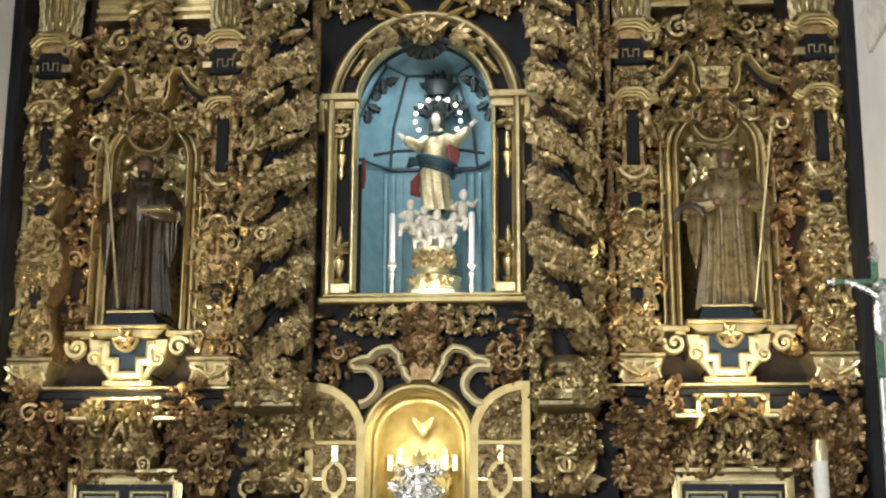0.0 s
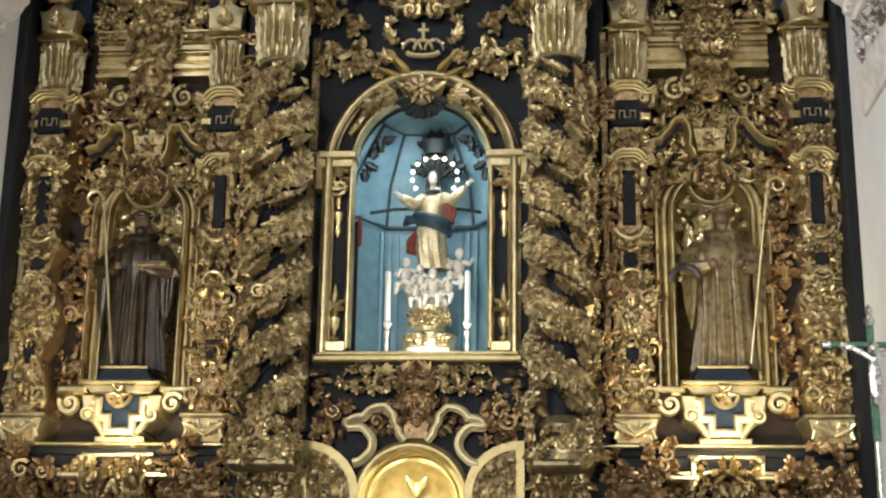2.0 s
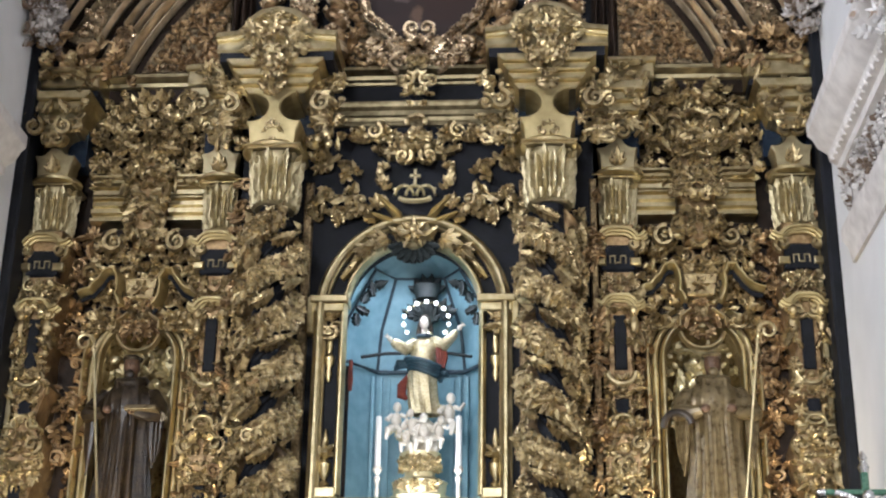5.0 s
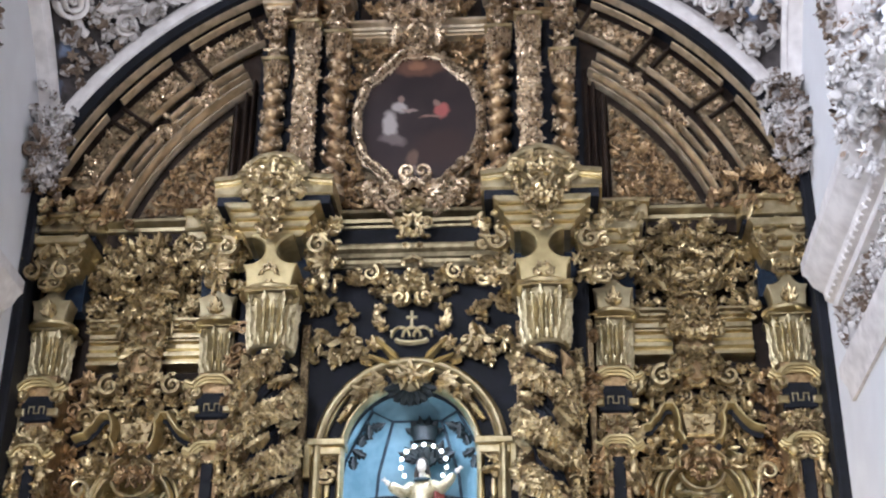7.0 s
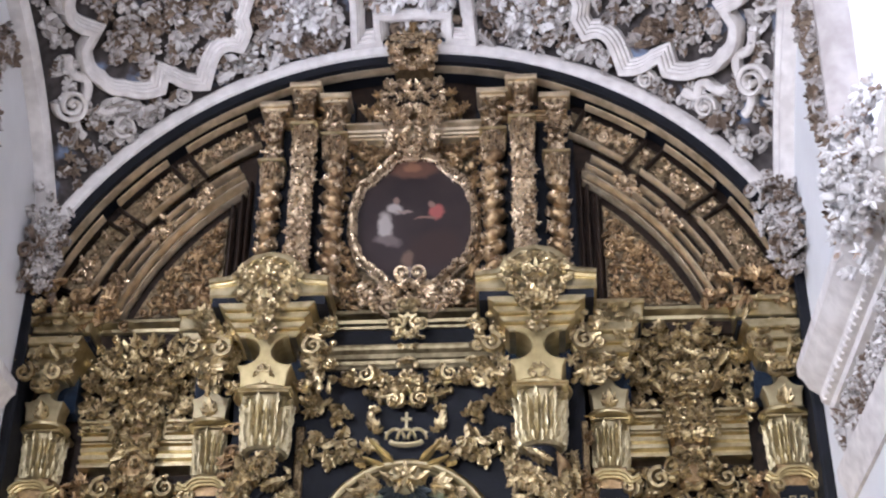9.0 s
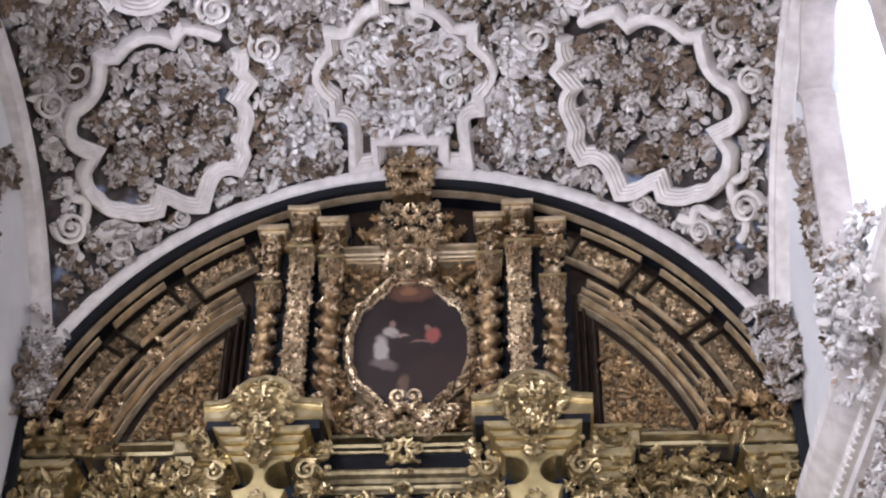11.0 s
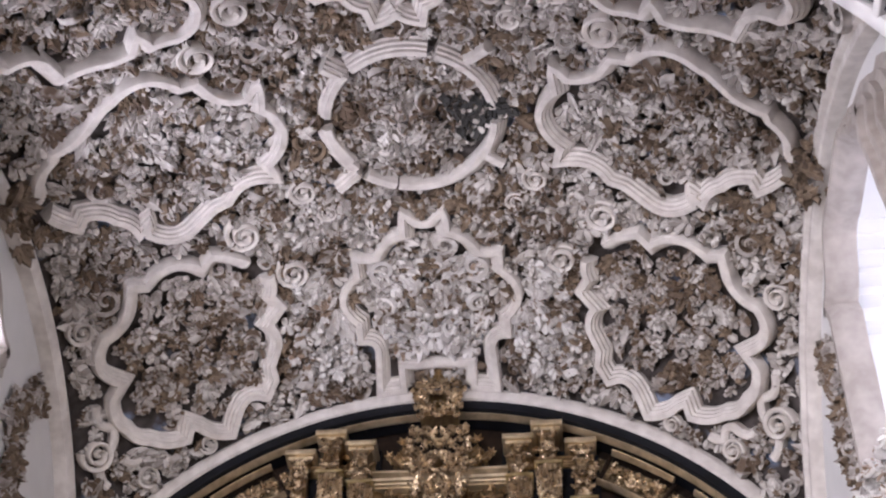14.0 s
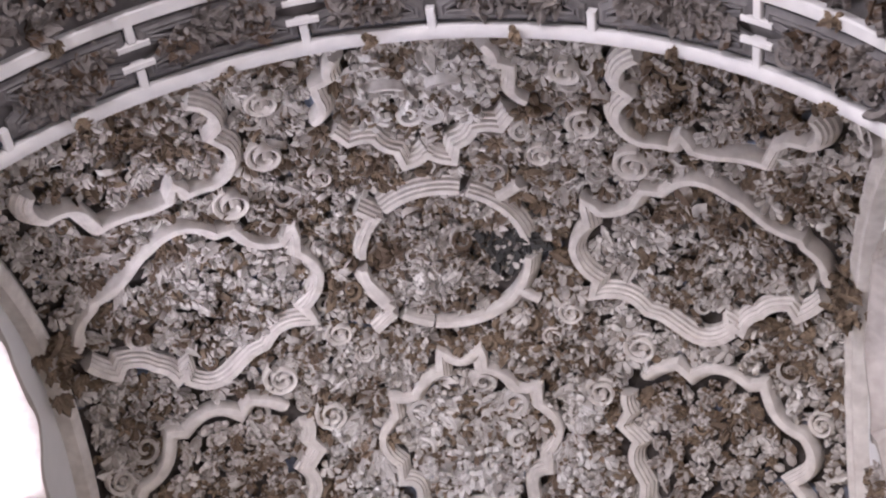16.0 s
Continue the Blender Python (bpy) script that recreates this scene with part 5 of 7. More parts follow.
    r = np.linspace(0.085, 0.03, 26)
    cx = x1 + crook * 0.085
    part("crook", tube(np.stack([cx + r * np.cos(a), np.full(26, y - 0.03), z1 + 0.02 + r * np.sin(a)], 1), np.linspace(0.018, 0.01, 26), 7), GOLD_SMOOTH, e)
    part("knop", ball(x1, y - 0.03, z1 - 0.04, 0.022), GOLD_SMOOTH, e)
    return e


staff(2.80, 3.88, 3.0, 5.42, 0.10, 1, "long gilded crozier leaning beside the brown saint")
staff(-2.66, 3.88, -2.84, 5.34, 0.08, -1, "long gilded crozier leaning beside the dark saint")
thing("sickle_blade", sweep(arc(2.28, 4.60, 0.12, 190, 10, 14, 0.1), roll_profile(0.03, 0.03), (0, -1, 0)), ROBE_DARK, "dark curved drapery end over the arm of the brown saint", "drapery")


def crest(sx):
    """The broken, curled pediment and crowning ornament above a saint."""
    x, y = SIDE * sx, 0.46
    e = root("niche_crest", x, y, 5.7, "gilded broken pediment with curled ends and carved foliage above a niche", "crest", "crests over the niches")
    for q in (1, -1):
        pts = [(0.15, 5.80), (0.20, 5.90), (0.20, 6.06), (0.24, 6.15), (0.31, 6.15), (0.37, 6.05), (0.45, 5.96), (0.56, 5.92)]
        o = lobed([(x + q * a, z) for a, z in pts], [0.06], 4, False)
        part("curl", sweep(np.stack([o[:, 0], np.full(len(o), y), o[:, 1]], 1), roll_profile(0.032, 0.2), (0, -1, 0)), GOLD_SATIN, e, "plain gilded curled moulding")
        # dark strip that draws the curl's shadow below it
        part("shadow_line", sweep(np.stack([o[:, 0] - q * 0.012, np.full(len(o), y - 0.07), o[:, 1] - 0.05], 1), step_profile(0.022, 0.03), (0, -1, 0)), BOARD, e, "blue-black strip standing for the shadow under the curl")
        o2 = lobed([(x + q * 0.10, 5.76), (x + q * 0.20, 5.68), (x + q * 0.20, 5.60)], [0.0], 4, False)
        part("fillet", sweep(np.stack([o2[:, 0], np.full(len(o2), y), o2[:, 1]], 1), roll_profile(0.018, 0.08), (0, -1, 0)), GOLD_SMOOTH, e)
        part("volute", place(SCROLL, np.array([[x + q * 0.30, y - 0.05, 6.46]]), np.array([[0.2, 0, 1.0]]), np.array([[0, -1.0, 0]]), np.array([0.22])), GOLD, e)
    part("plaque", prism([(x - 0.13, 5.88), (x + 0.13, 5.88), (x + 0.16, 6.10), (x - 0.16, 6.10)], y - 0.08, 0.6, 0.02), GOLD, e)
    part("plaque_leaf", place(ROSE, np.array([[x, y - 0.09, 5.99]]), np.array([[1.0, 0, 0]]), np.array([[0, -1.0, 0]]), np.array([0.18])), GOLD, e)
    part("foliage", relief(x - 0.52, x + 0.52, 5.52, 6.55, y + 0.06, 0.088, (0.10, 0.2), rng, keep=lambda a, b: b > 5.62 + 0.0 or abs(a - x) > 0.42, sym=True, deep=0.04), GOLD, e, "carved gilded foliage", "stuff")
    part("heart", relief(x - 0.24, x + 0.24, 6.35, 7.5, y - 0.12, 0.09, (0.12, 0.22), rng, keep=lambda a, b: abs(a - x) < 0.25 - 0.12 * abs(b - 6.95), sym=True, deep=0.06), GOLD, e, "heart-shaped mass of carved leaves", "stuff")
    part("heart_block", prism([(x - 0.12, 6.4), (x + 0.12, 6.4), (x + 0.2, 7.0), (x + 0.14, 7.45), (x - 0.14, 7.45), (x - 0.2, 7.0)], y - 0.1, 0.6, 0.04), GOLD_BROWN, e)
    for q in (1, -1):
        px = x + q * 0.37
        steps = ((6.66, 6.70, 0.10, 0.19), (6.745, 6.795, 0.09, 0.18), (6.83, 6.885, 0.06, 0.165), (6.90, 6.925, 0.08, 0.17), (6.94, 6.995, 0.07, 0.165), (7.01, 7.03, 0.09, 0.17), (7.045, 7.08, 0.11, 0.18), (7.095, 7.13, 0.13, 0.19))
        prof = [(0.6, steps[0][0])] + [p for a_, b_, d_, hw_ in steps for p in ((y - d_ * 0.35, a_ - 0.004), (y - d_, a_ + 0.006), (y - d_, b_ - 0.006), (y - d_ * 0.35, b_ + 0.004))] + [(0.6, steps[-1][1] + 0.004)]
        part("plate", ruled(px - 0.18, px + 0.18, prof), GOLD_SMOOTH, e, "fluted burnished gold mouldings")
    return e


for sx in (1, -1):
    crest(sx)
    # foliage on the boards between niche and pilasters
    x = SIDE * sx
    for a, b in ((-0.60, -0.46), (0.46, 0.60)):
        thing("carved_strip", relief(x + a, x + b, 3.75, 5.7, 0.54, 0.085, (0.11, 0.19), rng, deep=0.03), GOLD_BROWN, "carved gilded foliage strip beside a saint's niche", "carving", "carved strips", "stuff")


# ---- middle bay: niche with the small figure ----
x, hw, sill, spring, rise = NICHE
e = root("middle_niche_frame", 0, 0.1, 3.9, "gilded double frame with blue-black band round the blue niche", "niche frame")
for r, w, d, zb, m in ((0.82, 0.055, 0.13, 3.96, GOLD_SMOOTH), (0.615, 0.032, 0.10, 4.0, GOLD_SMOOTH)):
    rz = r + 0.06
    pth = np.vstack([[(r, 0.11, zb)], [(r, 0.11, 4.8)], arc(0, spring, r, 0, 180, 36, 0.11, rz), [(-r, 0.11, 4.8)], [(-r, 0.11, zb)]])
    part("arch_moulding", sweep(pth, roll_profile(w, d), (0, -1, 0)), m, e)
part("sill", join(box(-0.89, 0.89, -0.05, 0.2, 3.87, 3.93, 0.015), box(-0.86, 0.86, -0.02, 0.9, 3.93, 3.965, 0.01)), GOLD_SATIN, e)
for q in (1, -1):
    part("corner_block", box(q * 0.74 - 0.125, q * 0.74 + 0.125, 0.0, 0.2, 3.965, 4.06, 0.012), GOLD_SMOOTH, e)
    part("impost", join(box(q * 0.74 - 0.17, q * 0.74 + 0.17, -0.03, 0.2, 5.70, 5.77, 0.012), box(q * 0.74 - 0.14, q * 0.74 + 0.14, 0.0, 0.2, 5.62, 5.70, 0.012), box(q * 0.905 - 0.03, q * 0.905 + 0.03, 0.0, 0.2, 5.42, 5.76, 0.01)), GOLD_SMOOTH, e)
    part("tassel_cap", relief(q * 0.74 - 0.10, q * 0.74 + 0.10, 5.40, 5.66, 0.06, 0.08, (0.10, 0.16), rng, sym=True), GOLD, e, kind="stuff")
    part("tassel", lathe([(0.01, 5.0), (0.03, 5.06), (0.02, 5.12), (0.045, 5.17), (0.05, 5.22), (0.02, 5.26), (0.03, 5.32), (0.015, 5.45)], 10, q * 0.73, 0.09), GOLD_SMOOTH, e)
    part("finial", lathe([(0.035, 4.07), (0.05, 4.10), (0.02, 4.13), (0.05, 4.2), (0.06, 4.27), (0.025, 4.32), (0.06, 4.36), (0.025, 4.44), (0.03, 4.47), (0.006, 4.58)], 10, q * 0.73, 0.09), GOLD_SMOOTH, e)
    part("finial_leaves", leaf_ring(q * 0.73, 4.37, 0.05, -20, 200, 5, 0.06, 0.1), GOLD_SMOOTH, e)
    part("lintel_scroll", place(LONG, arc(0, spring, 0.7, 32 if q > 0 else 148, 52 if q > 0 else 128, 4, 0.08, 0.75), np.tile([-q * 0.7, 0, 0.8], (4, 1)), np.tile([0, -1.0, 0], (4, 1)), np.full(4, 0.2)), GOLD, e)
# crown, cartouche and rays over the arch
c = root("crown_cartouche", 0, 0.0, 6.3, "gilded cartouche with rays and an open crown above the niche", "cartouche")
part("cartouche", ball(0, 0.04, 6.36, 0.17, 1.1, 0.4, 0.9, 18, 9), GOLD_DULL, c)
part("cartouche_flower", place(ROSE, np.array([[0, -0.06, 6.36]]), np.array([[0, 0, 1.0]]), np.array([[0, -1.0, 0]]), np.array([0.26])), GOLD, c)
for q in (-1, 1):
    part("wing", place(LONG, np.array([[q * 0.13, -0.04, 6.33]]), np.array([[q * 1.0, 0, 0.6]]), np.array([[0, -1.0, 0]]), np.array([0.2])), GOLD, c, "carved wing")
    part("wing_tip", place(LONG, np.array([[q * 0.05, -0.05, 6.26]]), np.array([[q * 0.4, 0, -1.0]]), np.array([[0, -1.0, 0]]), np.array([0.16])), GOLD, c)
for a in (24, 46, 134, 156):
    d = np.array([math.cos(math.radians(a)), 0, math.sin(math.radians(a))])
    part("ray", place(leaf_piece(1, 0.14, 0.08), np.array([[0, 0.0, 6.38]]) + d * 0.30, d[None], np.array([[0, -1.0, 0]]), np.array([0.24 + 0.05 * (a % 3)])), GOLD_SATIN, c)
part("lower_leaves", leaf_ring(0, 6.3, 0.17, 200, 340, 9, 0.02, 0.16), GREEN_DARK, c)
part("side_leaves", both(place(SPRAY, np.array([[0.33, 0.03, 6.28], [0.47, 0.03, 6.18]]), np.array([[1.0, 0, -0.5], [0.7, 0, -0.9]]), np.tile([0, -1.0, 0], (2, 1)), np.array([0.24, 0.2]))), GOLD, c)
part("crown_band", sweep(arc(0, 6.70, 0.14, 180, 360, 12, 0.0, 0.035), roll_profile(0.022, 0.05), (0, -1, 0)), GOLD_PALE, c)
for q in (-1, 0, 1):
    part("crown_arch", sweep(arc(q * 0.1, 6.72, 0.085, 0, 180, 9, 0.0, 0.10), roll_profile(0.013, 0.04), (0, -1, 0)), GOLD_PALE, c)
part("crown_cross", join(box(-0.014, 0.014, -0.03, 0.0, 6.80, 6.98, 0.004), box(-0.05, 0.05, -0.03, 0.0, 6.90, 6.928, 0.004)), GOLD_PALE, c)
for q in (-2, -1, 1, 2):
    part("crown_pearl", place(BUD, np.array([(q * 0.09, -0.02, 6.84 - 0.03 * abs(q))]), np.array([[1.0, 0, 0]]), np.array([[0, -1.0, 0]]), np.array([0.06])), GOLD_PALE, c)

# the blue chamber
D = 1.05
poly = [(-0.72, 0.22), (-0.72, 0.62), (-0.42, D), (0.42, D), (0.72, 0.62), (0.72, 0.22)]
lev = [3.9, 5.35]
V = [(px, py, z) for z in lev for px, py in poly] + [(px * 0.9, 0.22 + (py - 0.22) * 0.9, 5.75) for px, py in poly] + [(px * 0.55, 0.22 + (py - 0.22) * 0.62, 6.2) for px, py in poly] + [(px * 0.1, 0.22 + (py - 0.22) * 0.3, 6.42) for px, py in poly]
ch = thing("niche_chamber", join((np.array(V), quads(5, 6)), box(-0.75, 0.75, 0.2, D, 3.85, 3.95)), BLUE, "sky-blue painted polygonal niche with dark ribs", "niche", kind="structure")
for k, (px, py) in enumerate(poly[1:-1]):
    pts = [(px * 0.985, py - 0.015, 5.38), (px * 0.89, 0.21 + (py - 0.22) * 0.88, 5.75), (px * 0.54, 0.21 + (py - 0.22) * 0.60, 6.18)]
    part("rib", tube(pts, 0.014, 6), BLUE_LINE, ch, "dark painted rib")
part("ring", tube([(px * 0.54, 0.21 + (py - 0.22) * 0.6, 6.18) for px, py in poly], 0.012, 6), BLUE_LINE, ch)
part("cornice", tube([(px * 0.97, py - 0.03, 5.36) for px, py in poly], 0.022, 6), BLUE_LINE, ch, "dark blue cornice")
for q in (-1, 1):
    part("side_panel", prism([(q * 0.62, 4.0), (q * 0.7, 4.0), (q * 0.7, 5.3), (q * 0.62, 5.3)], 0.6, 0.64), BOARD_BROWN, ch, "dark painted panel")
    for k in (0, 1, 2):
        part("pilaster", box(q * (0.30 + 0.07 * k) - 0.015, q * (0.30 + 0.07 * k) + 0.015, D - 0.05 - 0.03 * k, D - 0.01, 3.95, 5.3, 0.005), BLUE, ch)
    part("curtain", lathe([(0.02, 5.05), (0.03, 5.15), (0.02, 5.34)], 8, q * 0.6, 0.55, 0, 0.8, 0.6), RED, ch, "dull red curtain")
g = thing("garland", join(place(SPRAY, np.array([(0.10, 0.70, 5.94), (0.01, 0.70, 5.88), (0.19, 0.70, 5.88), (0.10, 0.68, 5.82), (-0.06, 0.70, 5.84), (0.26, 0.70, 5.84)]), np.array([[0, 0, 1.0], [-0.6, 0, 0.8], [0.6, 0, 0.8], [0, 0, 1], [-1, 0, 0.1], [1, 0, 0.1]]), np.tile([0, -1.0, 0], (6, 1)), np.array([0.2, 0.18, 0.18, 0.2, 0.18, 0.18])),
                          both(place(LEAF, np.array([(0.48, 0.45, 5.9), (0.42, 0.45, 5.98), (0.5, 0.45, 5.78), (0.55, 0.42, 5.68), (0.36, 0.5, 6.05)]), np.array([[0.5, 0, -0.8], [0.2, 0, 1.0], [1.0, 0, 0.2], [0.1, 0, -1.0], [-1, 0, 0.4]]), np.tile([-0.4, -1.0, 0], (5, 1)), np.full(5, 0.15))),
                          tube([(-0.5, 0.5, 5.35), (-0.3, 0.62, 5.42), (0, 0.66, 5.44), (0.3, 0.62, 5.42), (0.5, 0.5, 5.35)], 0.016, 6)), GREEN_DARK, "dark green leafy garland behind the figure", "garland", kind="stuff")

# the small standing figure on its gilded base, ring of star lamps, two candles
fx, fy = 0.07, 0.55
n = 56
w = np.linspace(0, 2 * np.pi, n, endpoint=False)
rows_ = np.linspace(0, 1, 22)
r = np.interp(rows_, [0, 0.08, 0.3, 0.48, 0.56, 0.68, 0.82, 0.92, 0.97, 1.0], [0.125, 0.125, 0.13, 0.135, 0.105, 0.115, 0.135, 0.09, 0.035, 0.03])
fade = np.clip(1.0 - 1.5 * rows_, 0.12, 1)[:, None]
fold = 1 + (0.13 * np.sin(9 * w + 1.2 * np.sin(2 * w)) + 0.06 * np.sin(17 * w + 1))[None] * fade
lean = 0.05 * np.sin(rows_ * 3.0)[:, None] - 0.02 * rows_[:, None]
body = (np.stack([fx + 0.02 - lean + r[:, None] * fold * np.cos(w), fy + r[:, None] * fold * np.sin(w) * 0.75, 4.82 + 0.78 * np.repeat(rows_[:, None], n, 1)], -1).reshape(-1, 3), quads(22, n, closed_c=True))
arms = join(tube([(fx - 0.09, fy - 0.01, 5.50), (fx - 0.17, fy - 0.06, 5.42), (fx - 0.25, fy - 0.13, 5.45), (fx - 0.28, fy - 0.15, 5.47)], [0.05, 0.06, 0.05, 0.03], 10),
            tube([(fx + 0.09, fy - 0.01, 5.51), (fx + 0.18, fy - 0.06, 5.46), (fx + 0.26, fy - 0.11, 5.53), (fx + 0.30, fy - 0.13, 5.57)], [0.05, 0.058, 0.045, 0.022], 10))
wa = np.linspace(-0.2, math.pi + 0.25, 14)
mantle = join(*[tube(np.stack([fx + 0.005 + (0.155 + k * 0.012) * np.cos(wa), fy + 0.02 - (0.15 + 0.01 * k) * np.sin(wa), 5.23 + 0.028 * k - 0.05 * np.cos(wa)], 1), 0.022, 7) for k in (-1, 0, 1, 2)],
              tube([(fx - 0.15, fy, 5.30), (fx - 0.23, fy - 0.02, 5.29), (fx - 0.27, fy + 0.02, 5.25)], [0.04, 0.05, 0.015], 8),
              tube([(fx + 0.15, fy - 0.02, 5.22), (fx + 0.2, fy - 0.05, 5.19), (fx + 0.22, fy - 0.03, 5.17)], [0.04, 0.035, 0.01], 8),
              tube(np.stack([fx + 0.06 * np.cos(wa), fy - 0.01 - 0.075 * np.sin(wa), 5.555 - 0.015 * np.sin(wa)], 1), 0.02, 7))
cloth = join(*[tube([(fx + 0.12 + 0.022 * k, fy - 0.06 + 0.012 * k, 5.43), (fx + 0.13 + 0.022 * k, fy - 0.08 + 0.012 * k, 5.34), (fx + 0.12 + 0.02 * k, fy - 0.07, 5.24)], [0.015, 0.02, 0.012], 6) for k in range(4)],
             tube([(fx - 0.14, fy + 0.02, 5.2), (fx - 0.2, fy + 0.02, 5.1), (fx - 0.2, fy, 5.0), (fx - 0.15, fy, 4.97)], [0.02, 0.045, 0.045, 0.015], 8))
palm = [join(ball(hx, hy, hz, 0.022, 1, 0.7, 1.2, 8, 6), *[tube([(hx, hy, hz), (hx + q * (0.03 + 0.012 * k), hy - 0.01, hz + 0.05 - 0.012 * k)], [0.008, 0.005], 5) for k in range(3)]) for hx, hy, hz, q in ((fx - 0.30, fy - 0.16, 5.485, -1), (fx + 0.325, fy - 0.14, 5.595, 1))]
head = join(ball(fx - 0.005, fy - 0.045, 5.675, 0.05, 0.85, 0.8, 1.28, 14, 10), tube([(fx, fy - 0.01, 5.57), (fx - 0.003, fy - 0.025, 5.64)], [0.032, 0.028], 8), ball(fx - 0.005, fy - 0.088, 5.665, 0.009, 0.8, 1, 1.6, 6, 5), *palm)
hair = join(ball(fx - 0.003, fy - 0.015, 5.69, 0.062, 0.95, 0.85, 1.25, 12, 9), tube([(fx - 0.045, fy, 5.68), (fx - 0.055, fy + 0.01, 5.6), (fx - 0.06, fy + 0.02, 5.5)], [0.025, 0.028, 0.012], 7), tube([(fx + 0.04, fy, 5.68), (fx + 0.05, fy + 0.01, 5.6), (fx + 0.055, fy + 0.02, 5.5)], [0.025, 0.028, 0.012], 7))


def cherub(x, y, z, lean, k=1.0):
    """A small plump winged figure: head, trunk, two arms, two legs."""
    p = lambda a, b, c: (x + a * k + lean * c * 0.4, y + b * k, z + c * k)
    return join(ball(*p(0, -0.02, 0.15), 0.042 * k, 0.9, 0.95, 1.1, 10, 8), ball(*p(0, 0, 0.03), 0.052 * k, 0.95, 0.8, 1.5, 10, 8),
                tube([p(0.04, -0.01, 0.08), p(0.09, -0.05, 0.05), p(0.12, -0.06, 0.10)], [0.022 * k, 0.02 * k, 0.012 * k], 7), tube([p(-0.04, -0.01, 0.08), p(-0.08, -0.05, 0.03), p(-0.05, -0.08, 0.01)], [0.022 * k, 0.02 * k, 0.012 * k], 7),
                tube([p(0.02, -0.01, -0.04), p(0.05, -0.07, -0.07), p(0.04, -0.05, -0.16)], [0.032 * k, 0.028 * k, 0.014 * k], 7), tube([p(-0.02, -0.01, -0.04), p(-0.06, -0.06, -0.06), p(-0.07, -0.04, -0.15)], [0.032 * k, 0.028 * k, 0.014 * k], 7))


cl = rng.normal(0, 1, (16, 3)) * (0.10, 0.03, 0.03) + (fx + 0.02, fy - 0.02, 4.54)
putti = join(*[ball(*p, rng.uniform(0.035, 0.055), n=8, m=6) for p in cl], ball(fx, fy, 4.64, 0.13, 1.0, 0.8, 1.2, 12, 9),
             cherub(fx - 0.24, fy - 0.04, 4.73, 0.2), cherub(fx + 0.23, fy - 0.02, 4.80, 0.3, 1.1), cherub(fx + 0.02, fy - 0.16, 4.60, 0.0), cherub(fx - 0.09, fy - 0.1, 4.68, -0.2, 0.85), cherub(fx + 0.15, fy - 0.1, 4.62, 0.3, 0.85), cherub(fx - 0.14, fy - 0.1, 4.57, -0.3, 0.8))
wings = place(LONG, np.array([[fx - 0.29, fy + 0.02, 4.70], [fx - 0.2, fy - 0.1, 4.6], [fx + 0.17, fy + 0.03, 4.86], [fx + 0.28, fy + 0.03, 4.72]]), np.array([[-0.6, 0, -1.0], [0.5, 0, -1.0], [-0.6, 0, 1.0], [0.4, 0, -1.0]]), np.tile([0, -1.0, 0.1], (4, 1)), np.array([0.18, 0.15, 0.17, 0.17]))
pieces = [(body, CREAM_GOLD), (arms, CREAM_GOLD), (mantle, TEAL), (cloth, RED), (head, IVORY), (hair, ROBE_DARK), (putti, IVORY), (wings, CREAM_GOLD)]
mats = [CREAM_GOLD, TEAL, RED, IVORY, ROBE_DARK]
idx = np.concatenate([np.full(len(s[1]), mats.index(m)) for s, m in pieces])
thing("small_statue", join(*[s for s, m in pieces]), mats, "small polychrome figure in a cream robe above white cherubs", "statue", index=idx)
b = root("statue_base", fx, fy, 3.95, "gilded carved stand with a wide foot under the small figure", "stand")
part("urn", lathe([(0.14, 4.24), (0.13, 4.28), (0.15, 4.32), (0.16, 4.40), (0.175, 4.43), (0.18, 4.47), (0.10, 4.48)], 24, fx - 0.02, fy, 0, 1, 0.8, 0.03, 12), GOLD_PALE, b)
part("foot", lathe([(0.27, 3.952), (0.27, 4.08), (0.23, 4.10), (0.24, 4.19), (0.25, 4.21), (0.20, 4.235), (0.15, 4.245)], 8, fx - 0.02, fy, 0, 1, 0.8), GOLD_PALE, b)
part("carving", scatter(np.stack([fx - 0.02 + 0.165 * np.cos(w), fy - 0.135 * np.abs(np.sin(w)), 4.36 + 0.05 * np.sin(5 * w)], 1), (0, -1, 0), (0.06, 0.10), rng), GOLD, b, kind="stuff")
part("foot_carving", relief(fx - 0.23, fx + 0.19, 4.10, 4.19, fy - 0.2, 0.05, (0.06, 0.09), rng, deep=0.01), GOLD, b, kind="stuff")
h = root("star_halo", fx, fy, 5.7, "ring of small lit stars round the head of the figure", "halo")
for k in range(11):
    a = math.radians(-34 + 248 * k / 10)
    part("star", ball(fx + 0.01 + 0.21 * math.cos(a), fy - 0.02, 5.70 + 0.19 * math.sin(a), 0.019, n=8, m=6), STAR, h)
part("wire", tube(np.stack([fx + 0.01 + 0.21 * np.cos(np.linspace(-0.6, 3.74, 24)), np.full(24, fy), 5.70 + 0.19 * np.sin(np.linspace(-0.6, 3.74, 24))], 1), 0.004, 5), GOLD_SMOOTH, h)
crown = leaf_ring(0.07, 6.03, 0.12, 20, 160, 6, 0.7, 0.13)
thing("dark_crown", join(lathe([(0.10, 5.96), (0.115, 6.02), (0.13, 6.09), (0.12, 6.10)], 14, 0.07, 0.66, 0, 1, 0.7), crown), GREEN_DARK, "dark green leafy crown behind the head of the figure", "crown")


def candle(x, y, z, h, stick):
    c = root("candle", x, y, z, "tall white candle in a slim white and gold candlestick", "candle", "niche candles")
